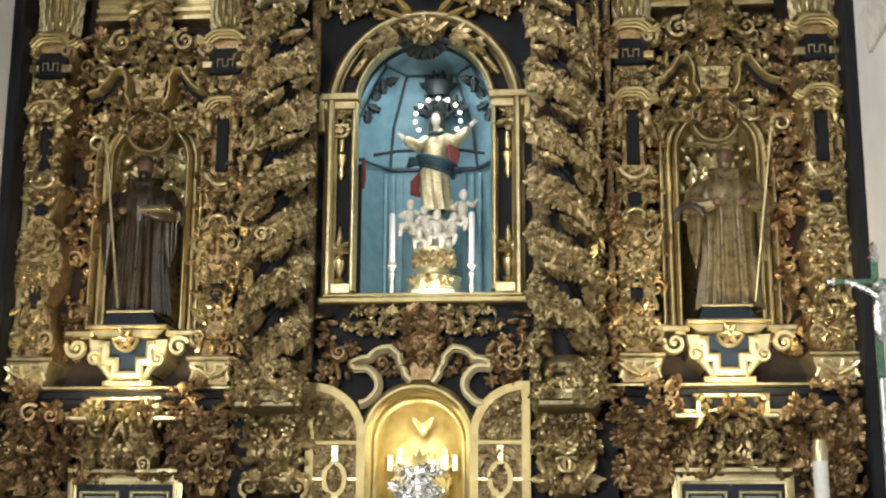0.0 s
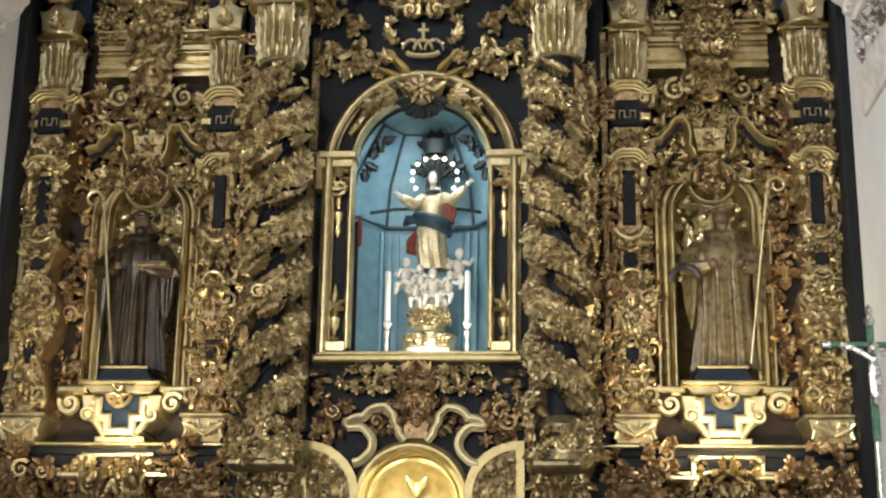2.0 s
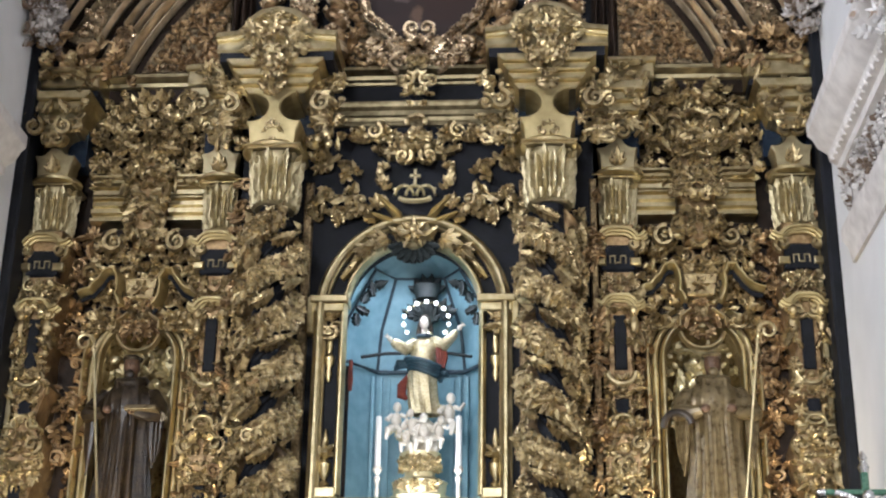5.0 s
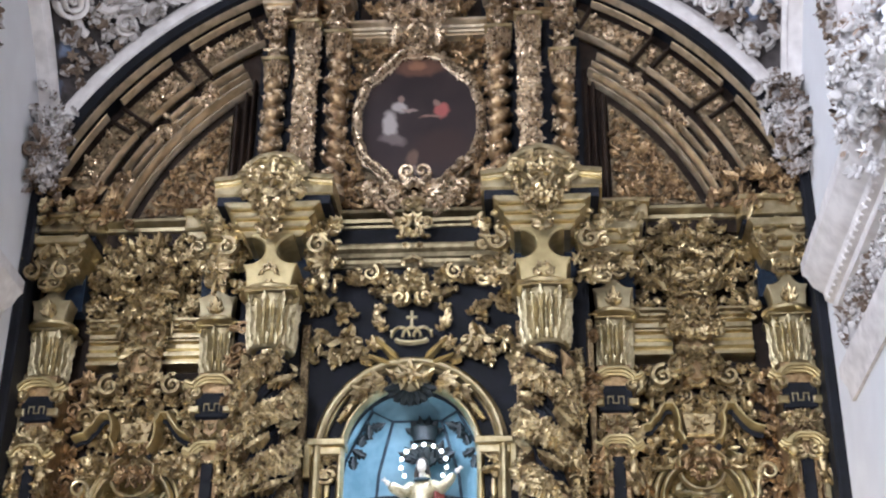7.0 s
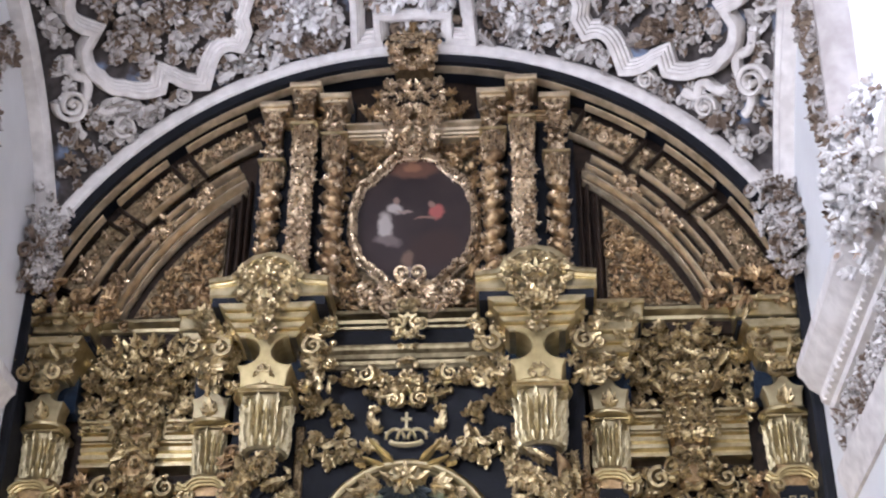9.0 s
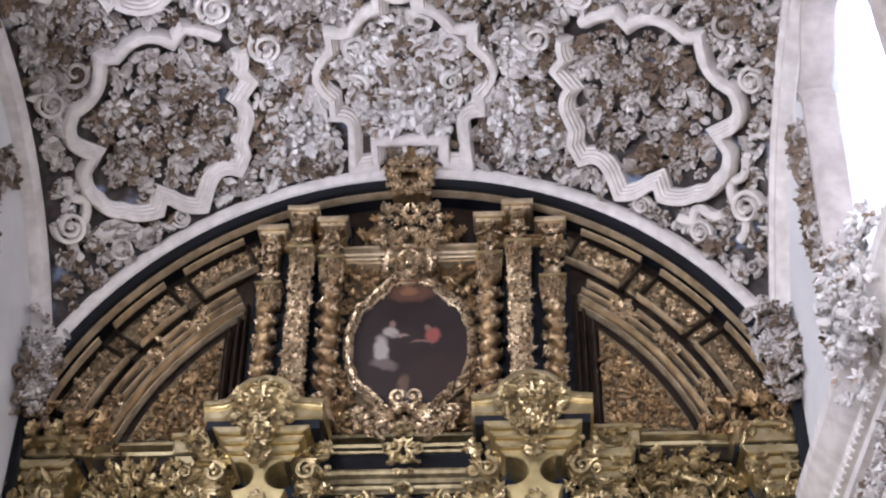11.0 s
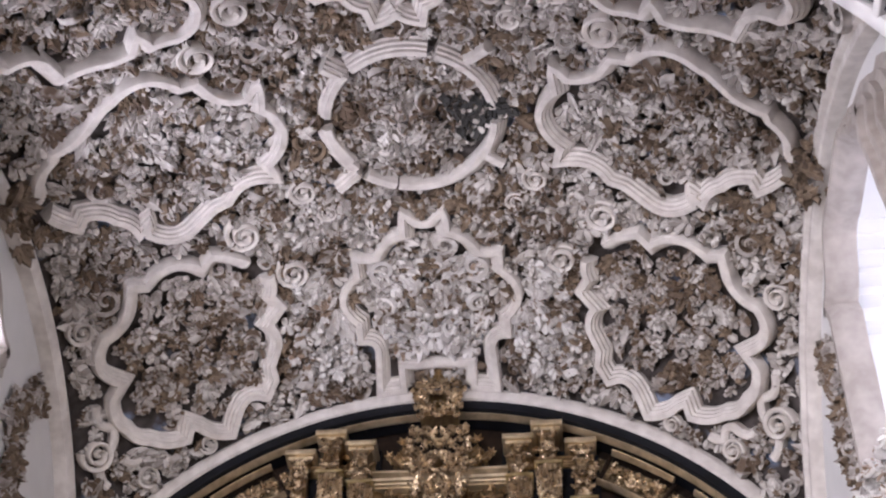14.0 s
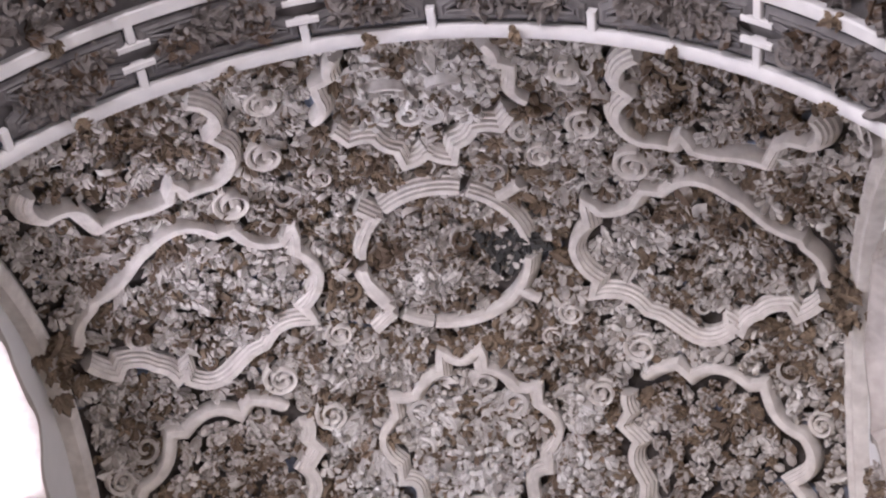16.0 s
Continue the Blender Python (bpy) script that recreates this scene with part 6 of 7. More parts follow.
    part("candlestick", lathe([(0.05, z), (0.045, z + 0.02), (0.015, z + 0.05), (0.02, z + stick * 0.4), (0.012, z + stick * 0.5), (0.028, z + stick * 0.7), (0.012, z + stick * 0.78), (0.045, z + stick * 0.9), (0.03, z + stick)], 12, x, y, 0), IVORY, c)
    part("taper", lathe([(0.027, z + stick), (0.027, z + stick + h), (0.008, z + stick + h + 0.012)], 12, x, y, 0), WAX, c, "white wax taper")
    return c


candle(-0.31, 0.40, 3.965, 0.44, 0.36)
candle(0.40, 0.40, 3.965, 0.44, 0.36)

# ---- between niche and tabernacle ----
f = root("niche_apron", 0, 0.05, 3.2, "gilded scrolled pediment and festoons on a blue-black ground below the niche", "carving")
part("festoon", both(relief(0.16, 0.66, 3.60, 3.84, 0.06, 0.075, (0.10, 0.17), rng, keep=lambda a, b: b > 3.58 + 0.1 * abs(a - 0.4) * 4 - 0.02, deep=0.05)), GOLD, f, "gilded festoon of fruit and leaves", "stuff")
part("tail", both(relief(0.76, 0.90, 3.56, 3.82, 0.06, 0.075, (0.09, 0.14), rng, deep=0.03)), GOLD_BROWN, f, kind="stuff")
part("mask", relief(-0.17, 0.17, 3.36, 3.84, 0.0, 0.07, (0.10, 0.18), rng, sym=True, deep=0.05), GOLD_BROWN, f, "carved mask of leaves", "stuff")
part("mask_block", prism([(-0.12, 3.22), (0.12, 3.22), (0.16, 3.84), (-0.16, 3.84)], 0.02, 0.14, 0.03), GOLD_BROWN, f)
for q in (1, -1):
    pts = [(0.52, 3.02), (0.41, 3.08), (0.36, 3.18), (0.40, 3.27), (0.47, 3.325), (0.555, 3.32), (0.575, 3.355)]
    o = lobed([(q * a, z) for a, z in pts], [-0.12 * q, -0.12 * q, -0.12 * q, -0.1 * q, 0.0, 0.2 * q], 4, False)
    part("scroll_moulding", sweep(np.stack([o[:, 0], np.full(len(o), 0.03), o[:, 1]], 1), step_profile(0.036, 0.09), (0, -1, 0)), GOLD_DULL, f, "gilded scrolled moulding")
    pts = [(0.57, 3.365), (0.44, 3.40), (0.325, 3.485), (0.265, 3.49), (0.19, 3.42), (0.185, 3.36), (0.14, 3.26), (0.09, 3.20)]
    o = lobed([(q * a, z) for a, z in pts], [0.1 * q, 0.12 * q, 0.0, 0.0, 0.0, 0.1 * q, 0.0], 4, False)
    part("pediment_moulding", sweep(np.stack([o[:, 0], np.full(len(o), 0.03), o[:, 1]], 1), step_profile(0.034, 0.10), (0, -1, 0)), GOLD_DULL, f, "gilded curved pediment moulding")
    part("small_capital", place(SCROLL, np.array([[q * 0.70, 0.0, 3.46]]), np.array([[q * 1.0, 0, 0.3]]), np.array([[0, -1.0, 0]]), np.array([0.13])), GOLD_BROWN, f)
    part("side_foliage", relief(min(q * 0.56, q * 0.86), max(q * 0.56, q * 0.86), 3.2, 3.56, 0.05, 0.085, (0.11, 0.19), rng, deep=0.04), GOLD_BROWN, f, kind="stuff")
    part("inner_foliage", relief(min(q * 0.12, q * 0.42), max(q * 0.12, q * 0.42), 3.26, 3.56, 0.07, 0.08, (0.09, 0.15), rng, keep=lambda a, b: b < 3.7 - 0.6 * abs(a)), GOLD_BROWN, f, kind="stuff")

# tabernacle with open doors
tb = root("tabernacle", TAB[0], 0.1, 1.6, "open gilded tabernacle with a round arch, lit inside", "tabernacle")
tx, thw, tsill, tspring, trise = TAB
a = np.linspace(0, np.pi, 20)
sh = [np.stack([tx + thw * np.cos(a), 0.15 + 0.5 * np.sin(a), np.full(20, zz)], 1) for zz in (1.6, 2.0, 2.4, 2.72)] + [np.stack([tx + thw * np.cos(a) * math.cos(q), 0.15 + 0.5 * np.sin(a) * math.cos(q), np.full(20, tspring + trise * math.sin(q))], 1) for q in (0.3, 0.6, 0.9, 1.2, 1.5)]
part("lining", (np.concatenate(sh), quads(9, 20)), GOLD_SATIN, tb, "bright gilded lining")
pth = np.vstack([[(tx + 0.45, 0.1, 1.6)], arc(tx, tspring, 0.45, 0, 180, 28, 0.1), [(tx - 0.45, 0.1, 1.6)]])
part("arch_moulding", sweep(pth, roll_profile(0.05, 0.12), (0, -1, 0)), GOLD_SATIN, tb)
pth = np.vstack([[(tx + 0.38, 0.2, 1.6)], arc(tx, tspring - 0.02, 0.38, 0, 180, 28, 0.2), [(tx - 0.38, 0.2, 1.6)]])
part("inner_arch", sweep(pth, roll_profile(0.02, 0.05), (0, -1, 0)), GOLD_SATIN, tb)
part("relief_scene", relief(tx - 0.25, tx + 0.25, 2.3, 2.68, 0.5, 0.08, (0.10, 0.16), rng, sym=True), GOLD_PALE, tb, "pale gilded relief", "stuff")
part("small_arcade", join(*[box(tx - 0.28 + 0.08 * k - 0.025, tx - 0.28 + 0.08 * k + 0.025, 0.44, 0.5, 2.5, 2.64, 0.008) for k in range(8)]), GOLD_PALE, tb)
part("dove", join(ball(tx, 0.5, 2.86, 0.04, 1, 0.6, 1.5), place(LONG, np.array([[tx - 0.05, 0.48, 2.9], [tx + 0.05, 0.48, 2.9]]), np.array([[-0.6, 0, 1.0], [0.6, 0, 1.0]]), np.tile([0, -1.0, 0], (2, 1)), np.array([0.14, 0.14]))), GOLD_PALE, tb)
m = root("silver_vessel", tx, 0.25, 1.6, "polished silver chased vessel inside the tabernacle", "vessel")
part("bowl", lathe([(0.10, 1.6), (0.08, 1.8), (0.15, 2.0), (0.21, 2.26), (0.20, 2.42), (0.14, 2.50), (0.04, 2.54)], 20, tx, 0.25, 0, 1, 0.8, 0.05, 8), SILVER, m)
part("chasing", scatter(np.stack([tx + rng.uniform(-0.2, 0.2, 60), rng.uniform(0.08, 0.13, 60), rng.uniform(2.16, 2.52, 60)], 1), (0, -1, 0), (0.07, 0.12), rng), SILVER, m, kind="stuff")
part("crest", place(SPRAY, np.array([[tx, 0.22, 2.58]]), np.array([[0, 0, 1.0]]), np.array([[0, -1.0, 0]]), np.array([0.16])), GOLD_PALE, m)
for q in (1, -1):
    xi, xo = tx + q * 0.47, tx + q * 0.90
    d = root("tabernacle_door", xi, 0.0, 1.6, "open pale gold tabernacle door with relief panels and a quarter-round head", "door", "tabernacle doors")
    A = np.radians(np.linspace(0, 90, 10))
    outl = [(xi, 1.6), (xo, 1.6), (xo, 3.17)] + [(xo - q * 0.43 * math.sin(t), 2.76 + 0.41 * math.cos(t)) for t in A[1:]]
    part("panel", prism(outl, 0.0, 0.03), GOLD_FLAT, d, "gilded relief panel")
    o = np.array(outl)
    part("panel_relief", relief(min(xi, xo) + 0.05, max(xi, xo) - 0.05, 2.74, 3.10, -0.005, 0.062, (0.07, 0.12), rng, keep=lambda a, b: abs(a - xo) < 0.38 * math.sqrt(max(0.0, 1 - ((b - 2.74) / 0.36) ** 2)), deep=0.01), GOLD, d, "gilded relief of figures", "stuff")
    mid = o.mean(0)
    part("frame", sweep(np.stack([o[:, 0], np.full(len(o), -0.0), o[:, 1]], 1), [(-0.035, -0.02), (-0.035, 0.025), (0.035, 0.025), (0.035, -0.02)], (0, -1, 0), True), GOLD_SATIN, d)
    part("rail", join(box(min(xi, xo), max(xi, xo), -0.022, 0.02, 2.68, 2.72, 0.006), box(min(xi, xo), max(xi, xo), -0.022, 0.02, 2.05, 2.09, 0.006)), GOLD_SATIN, d)
    cx = (xi + xo) / 2
    part("oval", sweep(np.stack([cx + 0.085 * np.cos(oa), np.full(40, 0.0), 2.40 + 0.13 * np.sin(oa)], 1), [(-0.02, 0), (-0.02, 0.03), (0.02, 0.03), (0.02, 0)], (0, -1, 0), True), GOLD_SATIN, d)
    part("bars", join(box(cx - 0.03, cx + 0.03, -0.02, 0.01, 2.53, 2.68, 0.005), box(cx - 0.03, cx + 0.03, -0.02, 0.01, 2.09, 2.27, 0.005), box(cx - 0.21, cx - 0.08, -0.02, 0.01, 2.385, 2.415, 0.005), box(cx + 0.08, cx + 0.21, -0.02, 0.01, 2.385, 2.415, 0.005)), GOLD_SMOOTH, d)
    part("relief", join(relief(cx - 0.15, cx + 0.15, 2.12, 2.66, 0.0, 0.07, (0.06, 0.11), rng, deep=0.005), relief(cx - 0.15, cx + 0.16, 2.75, 3.1, 0.0, 0.07, (0.06, 0.11), rng, keep=lambda u, v: (u - xo) ** 2 + (v - 2.76) ** 2 < 0.13, deep=0.005)), GOLD, d, "small carved leaves", "stuff")

# ---- predella: lower band below the columns ----
for sx in (1, -1):
    def ms(s):
        return s if sx > 0 else mirror(s)
    structure("ledge", ms(join(box(1.0, 3.62, 0.16, 0.66, 2.99, 3.10, 0.01), box(1.5, 3.62, 0.20, 0.66, 3.10, 3.17, 0.01))), BOARD, "blue-black painted ledge of the altarpiece", "ledge")
    structure("trim", ms(join(box(1.5, 3.62, 0.10, 0.6, 3.17, 3.20, 0.008), box(0.98, 3.62, 0.12, 0.6, 2.95, 2.985, 0.008))), GOLD_SMOOTH, "gilded fillet along the ledge", "moulding")
    structure("panel_board", ms(box(0.95, 3.62, 0.40, 0.60, 0.9, 2.95)), BOARD_BROWN, "dark brown boarding of the lower band", "backboard")
    thing("predella_carving", ms(relief(0.98, 3.6, 2.42, 2.95, 0.34, 0.092, (0.12, 0.2), rng, deep=0.07)), GOLD_BROWN, "dark gilded carved foliage along the lower band", "carving", kind="stuff")
    thing("predella_carving", ms(relief(0.98, 3.6, 1.95, 2.42, 0.34, 0.10, (0.12, 0.2), rng, keep=lambda a, b: not 2.02 < a < 3.1, deep=0.05)), GOLD_BROWN, "dark gilded carved foliage beside the framed panels", "carving", kind="stuff")
    for u0, u1 in ((1.55, 2.16), (3.0, 3.6)):
        thing("ledge_carving", ms(relief(u0, u1, 2.90, 3.22, 0.10, 0.09, (0.11, 0.19), rng, keep=lambda a, b: noise.noise(Vector((a * 4, b * 4, 3))) > -0.2, deep=0.05)), GOLD_BROWN, "gilded carved leaves over the ledge", "carving", "ledge carvings", "stuff")
    for cx, wd in ((1.2, 0.26), (1.82, 0.22), (3.44, 0.2)):
        c = root("console", sx * cx, 0.1, 2.3, "gilded leafy console carrying a column", "console", "consoles under the columns")
        part("block", ms(prism([(cx - wd, 2.95), (cx + wd, 2.95), (cx + wd * 0.7, 2.5), (cx + wd * 0.4, 2.25), (cx - wd * 0.4, 2.25), (cx - wd * 0.7, 2.5)], -0.05 if cx < 1.5 else 0.15, 0.5, 0.04)), GOLD_BROWN, c)
        part("foliage", ms(relief(cx - wd, cx + wd, 2.3, 3.0, -0.07 if cx < 1.5 else 0.13, 0.085, (0.11, 0.2), rng, sym=True, deep=0.06)), GOLD_BROWN if cx > 1.5 else GOLD, c, kind="stuff")
        part("cap", ms(box(cx - wd * 0.9, cx + wd * 0.9, -0.06 if cx < 1.5 else 0.1, 0.5, 2.88, 2.918, 0.01)), GOLD_OLD, c)
    c = root("crest_piece", sx * SIDE, 0.1, 2.7, "gilded carved crest with angular fillets under a saint's pedestal", "carving", "crests under the pedestals")
    part("foliage", relief(sx * SIDE - 0.3, sx * SIDE + 0.3, 2.5, 3.06, 0.12, 0.085, (0.11, 0.2), rng, sym=True, deep=0.06), GOLD, c, kind="stuff")
    for q in (1, -1):
        part("fillet", join(box(sx * SIDE + q * 0.36 - 0.12, sx * SIDE + q * 0.36 + 0.12, 0.04, 0.4, 2.90, 2.94, 0.01), box(sx * SIDE + q * 0.28 - 0.02, sx * SIDE + q * 0.28 + 0.02, 0.05, 0.4, 2.94, 3.08, 0.008), box(sx * SIDE + q * 0.24 - 0.015, sx * SIDE + q * 0.24 + 0.015, 0.1, 0.4, 2.55, 2.72, 0.008)), GOLD_PALE, c, "pale gold fillet")
    # framed panels low down
    fr = root("framed_panel", sx * SIDE, 0.3, 1.7, "grey marbled double panel in a gilded frame", "panel", "framed panels")
    x0, x1 = sx * SIDE - 0.46, sx * SIDE + 0.46
    part("board", box(x0, x1, 0.3, 0.42, 1.6, 2.42), NAVY, fr)
    part("frame", sweep(np.array([(x0, 0.3, 1.6), (x1, 0.3, 1.6), (x1, 0.3, 2.42), (x0, 0.3, 2.42)]), step_profile(0.04, 0.06), (0, -1, 0), True), GOLD_SMOOTH, fr)
    part("cap", box(x0 - 0.03, x1 + 0.03, 0.2, 0.42, 2.46, 2.52, 0.015), GOLD_SMOOTH, fr)
    for q in (-1, 1):
        cx = sx * SIDE + q * 0.22
        part("inset", box(cx - 0.13, cx + 0.13, 0.27, 0.31, 1.7, 2.28, 0.01), MARBLE, fr, "grey veined inset")
        part("inset_frame", sweep(np.array([(cx - 0.16, 0.29, 1.67), (cx + 0.16, 0.29, 1.67), (cx + 0.16, 0.29, 2.31), (cx - 0.16, 0.29, 2.31)]), roll_profile(0.014, 0.03), (0, -1, 0), True), GOLD_PALE, fr)


# ---- entablature zone ----
rng = np.random.default_rng(23)


def stepped(x, y, z0, z1, w0, w1, steps, back, mirror_x=False):
    """Mouldings that step outwards as they rise."""
    out = []
    for k in range(steps):
        u0, u1 = k / steps, (k + 1) / steps
        w, d = w0 + (w1 - w0) * u1, 0.05 + 0.22 * u1
        za, zb = z0 + (z1 - z0) * u0, z0 + (z1 - z0) * u1
        out.append(prism([(x - w * 0.86, za), (x + w * 0.86, za), (x + w, zb - 0.02), (x + w, zb), (x - w, zb), (x - w, zb - 0.02)], y - d, back, 0.012))
    return join(*out)


def flared(x, z, w0, w1, h, y0, y1):
    """A flared bowl whose top scoops in to a thin neck and out again under the bracket."""
    a = np.radians(np.linspace(0, 90, 7))
    zb, zn = z + h * 0.46, z + h * 0.74
    neck = w1 * 0.22
    right = [(w0, z), (w0 + (w1 - w0) * 0.4, z + h * 0.3), (w1, zb - 0.02), (w1, zb)]
    right += [(w1 - 0.03 - (w1 - 0.03 - neck) * math.sin(t), zn - (zn - zb) * math.cos(t)) for t in a]
    right += [(neck + (w1 * 0.8 - neck) * (1 - math.cos(t)), zn + (z + h - zn) * math.sin(t)) for t in a[1:]] + [(w1 * 0.8, z + h + 0.04)]
    return prism([(x + p, q) for p, q in right] + [(x - p, q) for p, q in right[::-1]], y0, y1, 0.012)


def column_head(sx):
    """What stands on a large column: flared bowl, neck, stepped bracket and arched block."""
    x, y = sx * 1.225 - 0.02, -0.34
    e = root("column_entablature", x, y, 7.0, "gilded bowl, stepped bracket and arched block above a twisted column", "entablature", "entablature blocks")
    part("bowl", flared(x, 7.03, 0.2, 0.245, 0.5, y - 0.16, 0.0), GOLD_SATIN, e, "smooth gilded flared bowl with a narrow neck")
    part("rim", lathe([(0.24, 6.99), (0.29, 7.0), (0.30, 7.02), (0.28, 7.045), (0.2, 7.05)], 24, x, y + 0.06, 0, 1, 1.0), GOLD_SMOOTH, e, "round gilded rim")
    part("bowl_relief", relief(x - 0.1, x + 0.1, 7.06, 7.24, y - 0.165, 0.07, (0.08, 0.12), rng, sym=True, deep=0.005), GOLD, e, kind="stuff")
    # solid dark block in place of an open recess
    part("void", box(x - 0.3, x + 0.3, 0.0, 0.2, 7.3, 7.9), NAVY, e, "dark blue block set in place of an open recess")
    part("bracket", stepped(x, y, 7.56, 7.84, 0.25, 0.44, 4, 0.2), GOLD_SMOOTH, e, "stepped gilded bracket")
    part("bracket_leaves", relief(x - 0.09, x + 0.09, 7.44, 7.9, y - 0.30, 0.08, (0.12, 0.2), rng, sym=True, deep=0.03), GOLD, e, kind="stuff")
    # underside shadow of the block, put in as a dark slab
    part("soffit", box(x - 0.52, x + 0.52, y - 0.2, 0.3, 7.84, 7.93), BOARD, e, "underside coloured blue-black for its shadow")
    crown_ = [(0.55, 8.10), (0.36, 8.12), (0.29, 8.16), (0.24, 8.26), (0.14, 8.34), (0, 8.37)]
    crown_ = [(x + p, q) for p, q in crown_] + [(x - p, q) for p, q in crown_[-2::-1]]
    hump = [(x - 0.55, 7.93), (x + 0.55, 7.93)] + crown_
    part("block", prism(hump, y - 0.22, 0.3, 0.02), GOLD_SMOOTH, e, "smooth gilded block with an arched top")
    o = np.array(crown_)
    part("edge_moulding", sweep(np.stack([o[:, 0], np.full(len(o), y - 0.22), o[:, 1] - 0.03], 1), step_profile(0.05, 0.07), (0, -1, 0)), GOLD_SMOOTH, e)
    part("cartouche", relief(x - 0.34, x + 0.34, 7.68, 8.32, y - 0.25, 0.075, (0.11, 0.18), rng, keep=lambda a, b: ((a - x) / 0.32) ** 2 + ((b - 8.0) / 0.31) ** 2 < 1, sym=True, deep=0.04), GOLD, e, "round carved cartouche", "stuff")
    part("cartouche_rose", place(ROSE, np.array([[x, y - 0.30, 8.08]]), np.array([[0, 0, 1.0]]), np.array([[0, -1.0, 0]]), np.array([0.24])), GOLD, e)
    pair("side_volute", place(SCROLL, np.array([[x + 0.42, y - 0.1, 7.45]]), np.array([[0, 0, 1.0]]), np.array([[0, -1.0, 0]]), np.array([0.2])), GOLD, e, x)
    part("side_foliage", both(relief(x + 0.30, x + 0.62, 7.1, 7.85, y + 0.12, 0.10, (0.12, 0.2), rng, deep=0.08), 0, x), GOLD, e, kind="stuff")
    return e


def pilaster_head(x):
    y = 0.2
    e = root("pilaster_entablature", x, y, 6.98, "gilded neck, stepped bracket and block above a carved pilaster", "entablature", "entablature blocks")
    part("neck", flared(x, 7.0, 0.15, 0.185, 0.46, y - 0.14, 0.28), GOLD_DULL, e)
    part("rim", lathe([(0.18, 6.96), (0.22, 6.97), (0.23, 6.99), (0.21, 7.01), (0.15, 7.015)], 22, x, y + 0.04, 0), GOLD_SMOOTH, e, "round gilded rim")
    part("neck_leaf", place(SPRAY, np.array([[x, y - 0.15, 7.10]]), np.array([[0, 0, 1.0]]), np.array([[0, -1.0, 0]]), np.array([0.16])), GOLD, e)
    # solid dark block behind the neck, no real opening
    part("void", box(x - 0.22, x + 0.22, 0.3, 0.5, 7.2, 7.95), NAVY, e, "dark blue block set in place of an open recess")
    pair("scroll", place(SCROLL, np.array([[x + 0.07, y - 0.16, 7.36]]), np.array([[0, 0, 1.0]]), np.array([[0, -1.0, 0]]), np.array([0.16])), GOLD, e, x)
    part("bracket", stepped(x, y, 7.48, 7.84, 0.18, 0.31, 4, 0.5), GOLD_SMOOTH, e)
    # dark slab for the shadow under this block
    part("soffit", box(x - 0.34, x + 0.34, y - 0.12, 0.5, 7.84, 7.90), BOARD, e)
    part("block", join(box(x - 0.36, x + 0.36, y - 0.2, 0.5, 7.90, 8.06, 0.015), box(x - 0.38, x + 0.38, y - 0.24, 0.5, 8.06, 8.11, 0.015)), GOLD_SMOOTH, e)
    part("foliage", both(relief(x + 0.04, x + 0.3, 7.3, 8.12, y - 0.2, 0.10, (0.12, 0.2), rng, keep=lambda a, b: noise.noise(Vector((a * 5, b * 5, 1))) > -0.15, deep=0.06), 0, x), GOLD, e, kind="stuff")
    return e


for sx in (1, -1):
    column_head(sx)
    pilaster_head(sx * 3.42)
    pilaster_head(sx * 1.84)
    x = sx * SIDE
    thing("carved_frieze", relief(x - 0.62, x + 0.62, 7.0, 8.0, 0.46, 0.09, (0.11, 0.2), rng, sym=True, deep=0.07), GOLD, "dense gilded carved foliage of the frieze", "carving", kind="stuff")
    thing("carved_frieze", relief(x - 0.36, x + 0.36, 7.3, 7.95, 0.34, 0.10, (0.13, 0.22), rng, sym=True, deep=0.08), GOLD, "gilded carved foliage hanging from the cornice", "carving", kind="stuff")
    structure("cornice", cornice_shape(min(sx * 1.66, sx * 3.62), max(sx * 1.66, sx * 3.62), 0.42, 7.98, 0.22, 0.16, 0.6), GOLD_DULL, "gilded cornice under the lunette", "cornice")
    thing("carved_strip", relief(min(sx * 1.5, sx * 1.68), max(sx * 1.5, sx * 1.68), 3.3, 6.9, 0.08, 0.09, (0.1, 0.18), rng, keep=lambda a, b: noise.noise(Vector((a, b * 3.5, 4))) > -0.2, deep=0.03), GOLD_BROWN, "gilded foliage strip beside a twisted column", "carving", "carved strips", "stuff")
    # narrow plain board between column and niche frame
    structure("board_strip", both(box(0.94, 1.02, 0.06, 0.2, 3.3, 6.9, 0.01)) if sx > 0 else box(1.58, 1.64, 0.06, 0.2, 3.3, 6.9, 0.01), GOLD_FLAT, "narrow dull gilded strip beside a column", "board")
    structure("edge_strip", box(min(sx * 3.56, sx * 3.615), max(sx * 3.56, sx * 3.615), 0.16, 0.6, 3.2, 6.5, 0.01), GOLD_SMOOTH, "orange gilded strip at the edge of the altarpiece", "board")
    thing("carved_edge", relief(min(sx * 3.1, sx * 3.3), max(sx * 3.1, sx * 3.3), 3.5, 6.6, 0.52, 0.1, (0.12, 0.2), rng, keep=lambda a, b: noise.noise(Vector((a, b * 3, 6))) > -0.25, deep=0.03), GOLD_BROWN, "gilded foliage between niche and outer pilaster", "carving", kind="stuff")
    thing("carved_edge", relief(min(sx * 3.58, sx * 3.66), max(sx * 3.58, sx * 3.66), 3.3, 7.9, 0.3, 0.12, (0.12, 0.18), rng, deep=0.05), GOLD_BROWN, "worn gilded foliage at the edge of the altarpiece", "carving", kind="stuff")

# centre, around the crown
structure("beam", cornice_shape(-0.98, 0.98, 0.10, 7.48, 0.09, 0.22, 0.2), GOLD_OLD, "dull gilded beam above the crown", "beam")
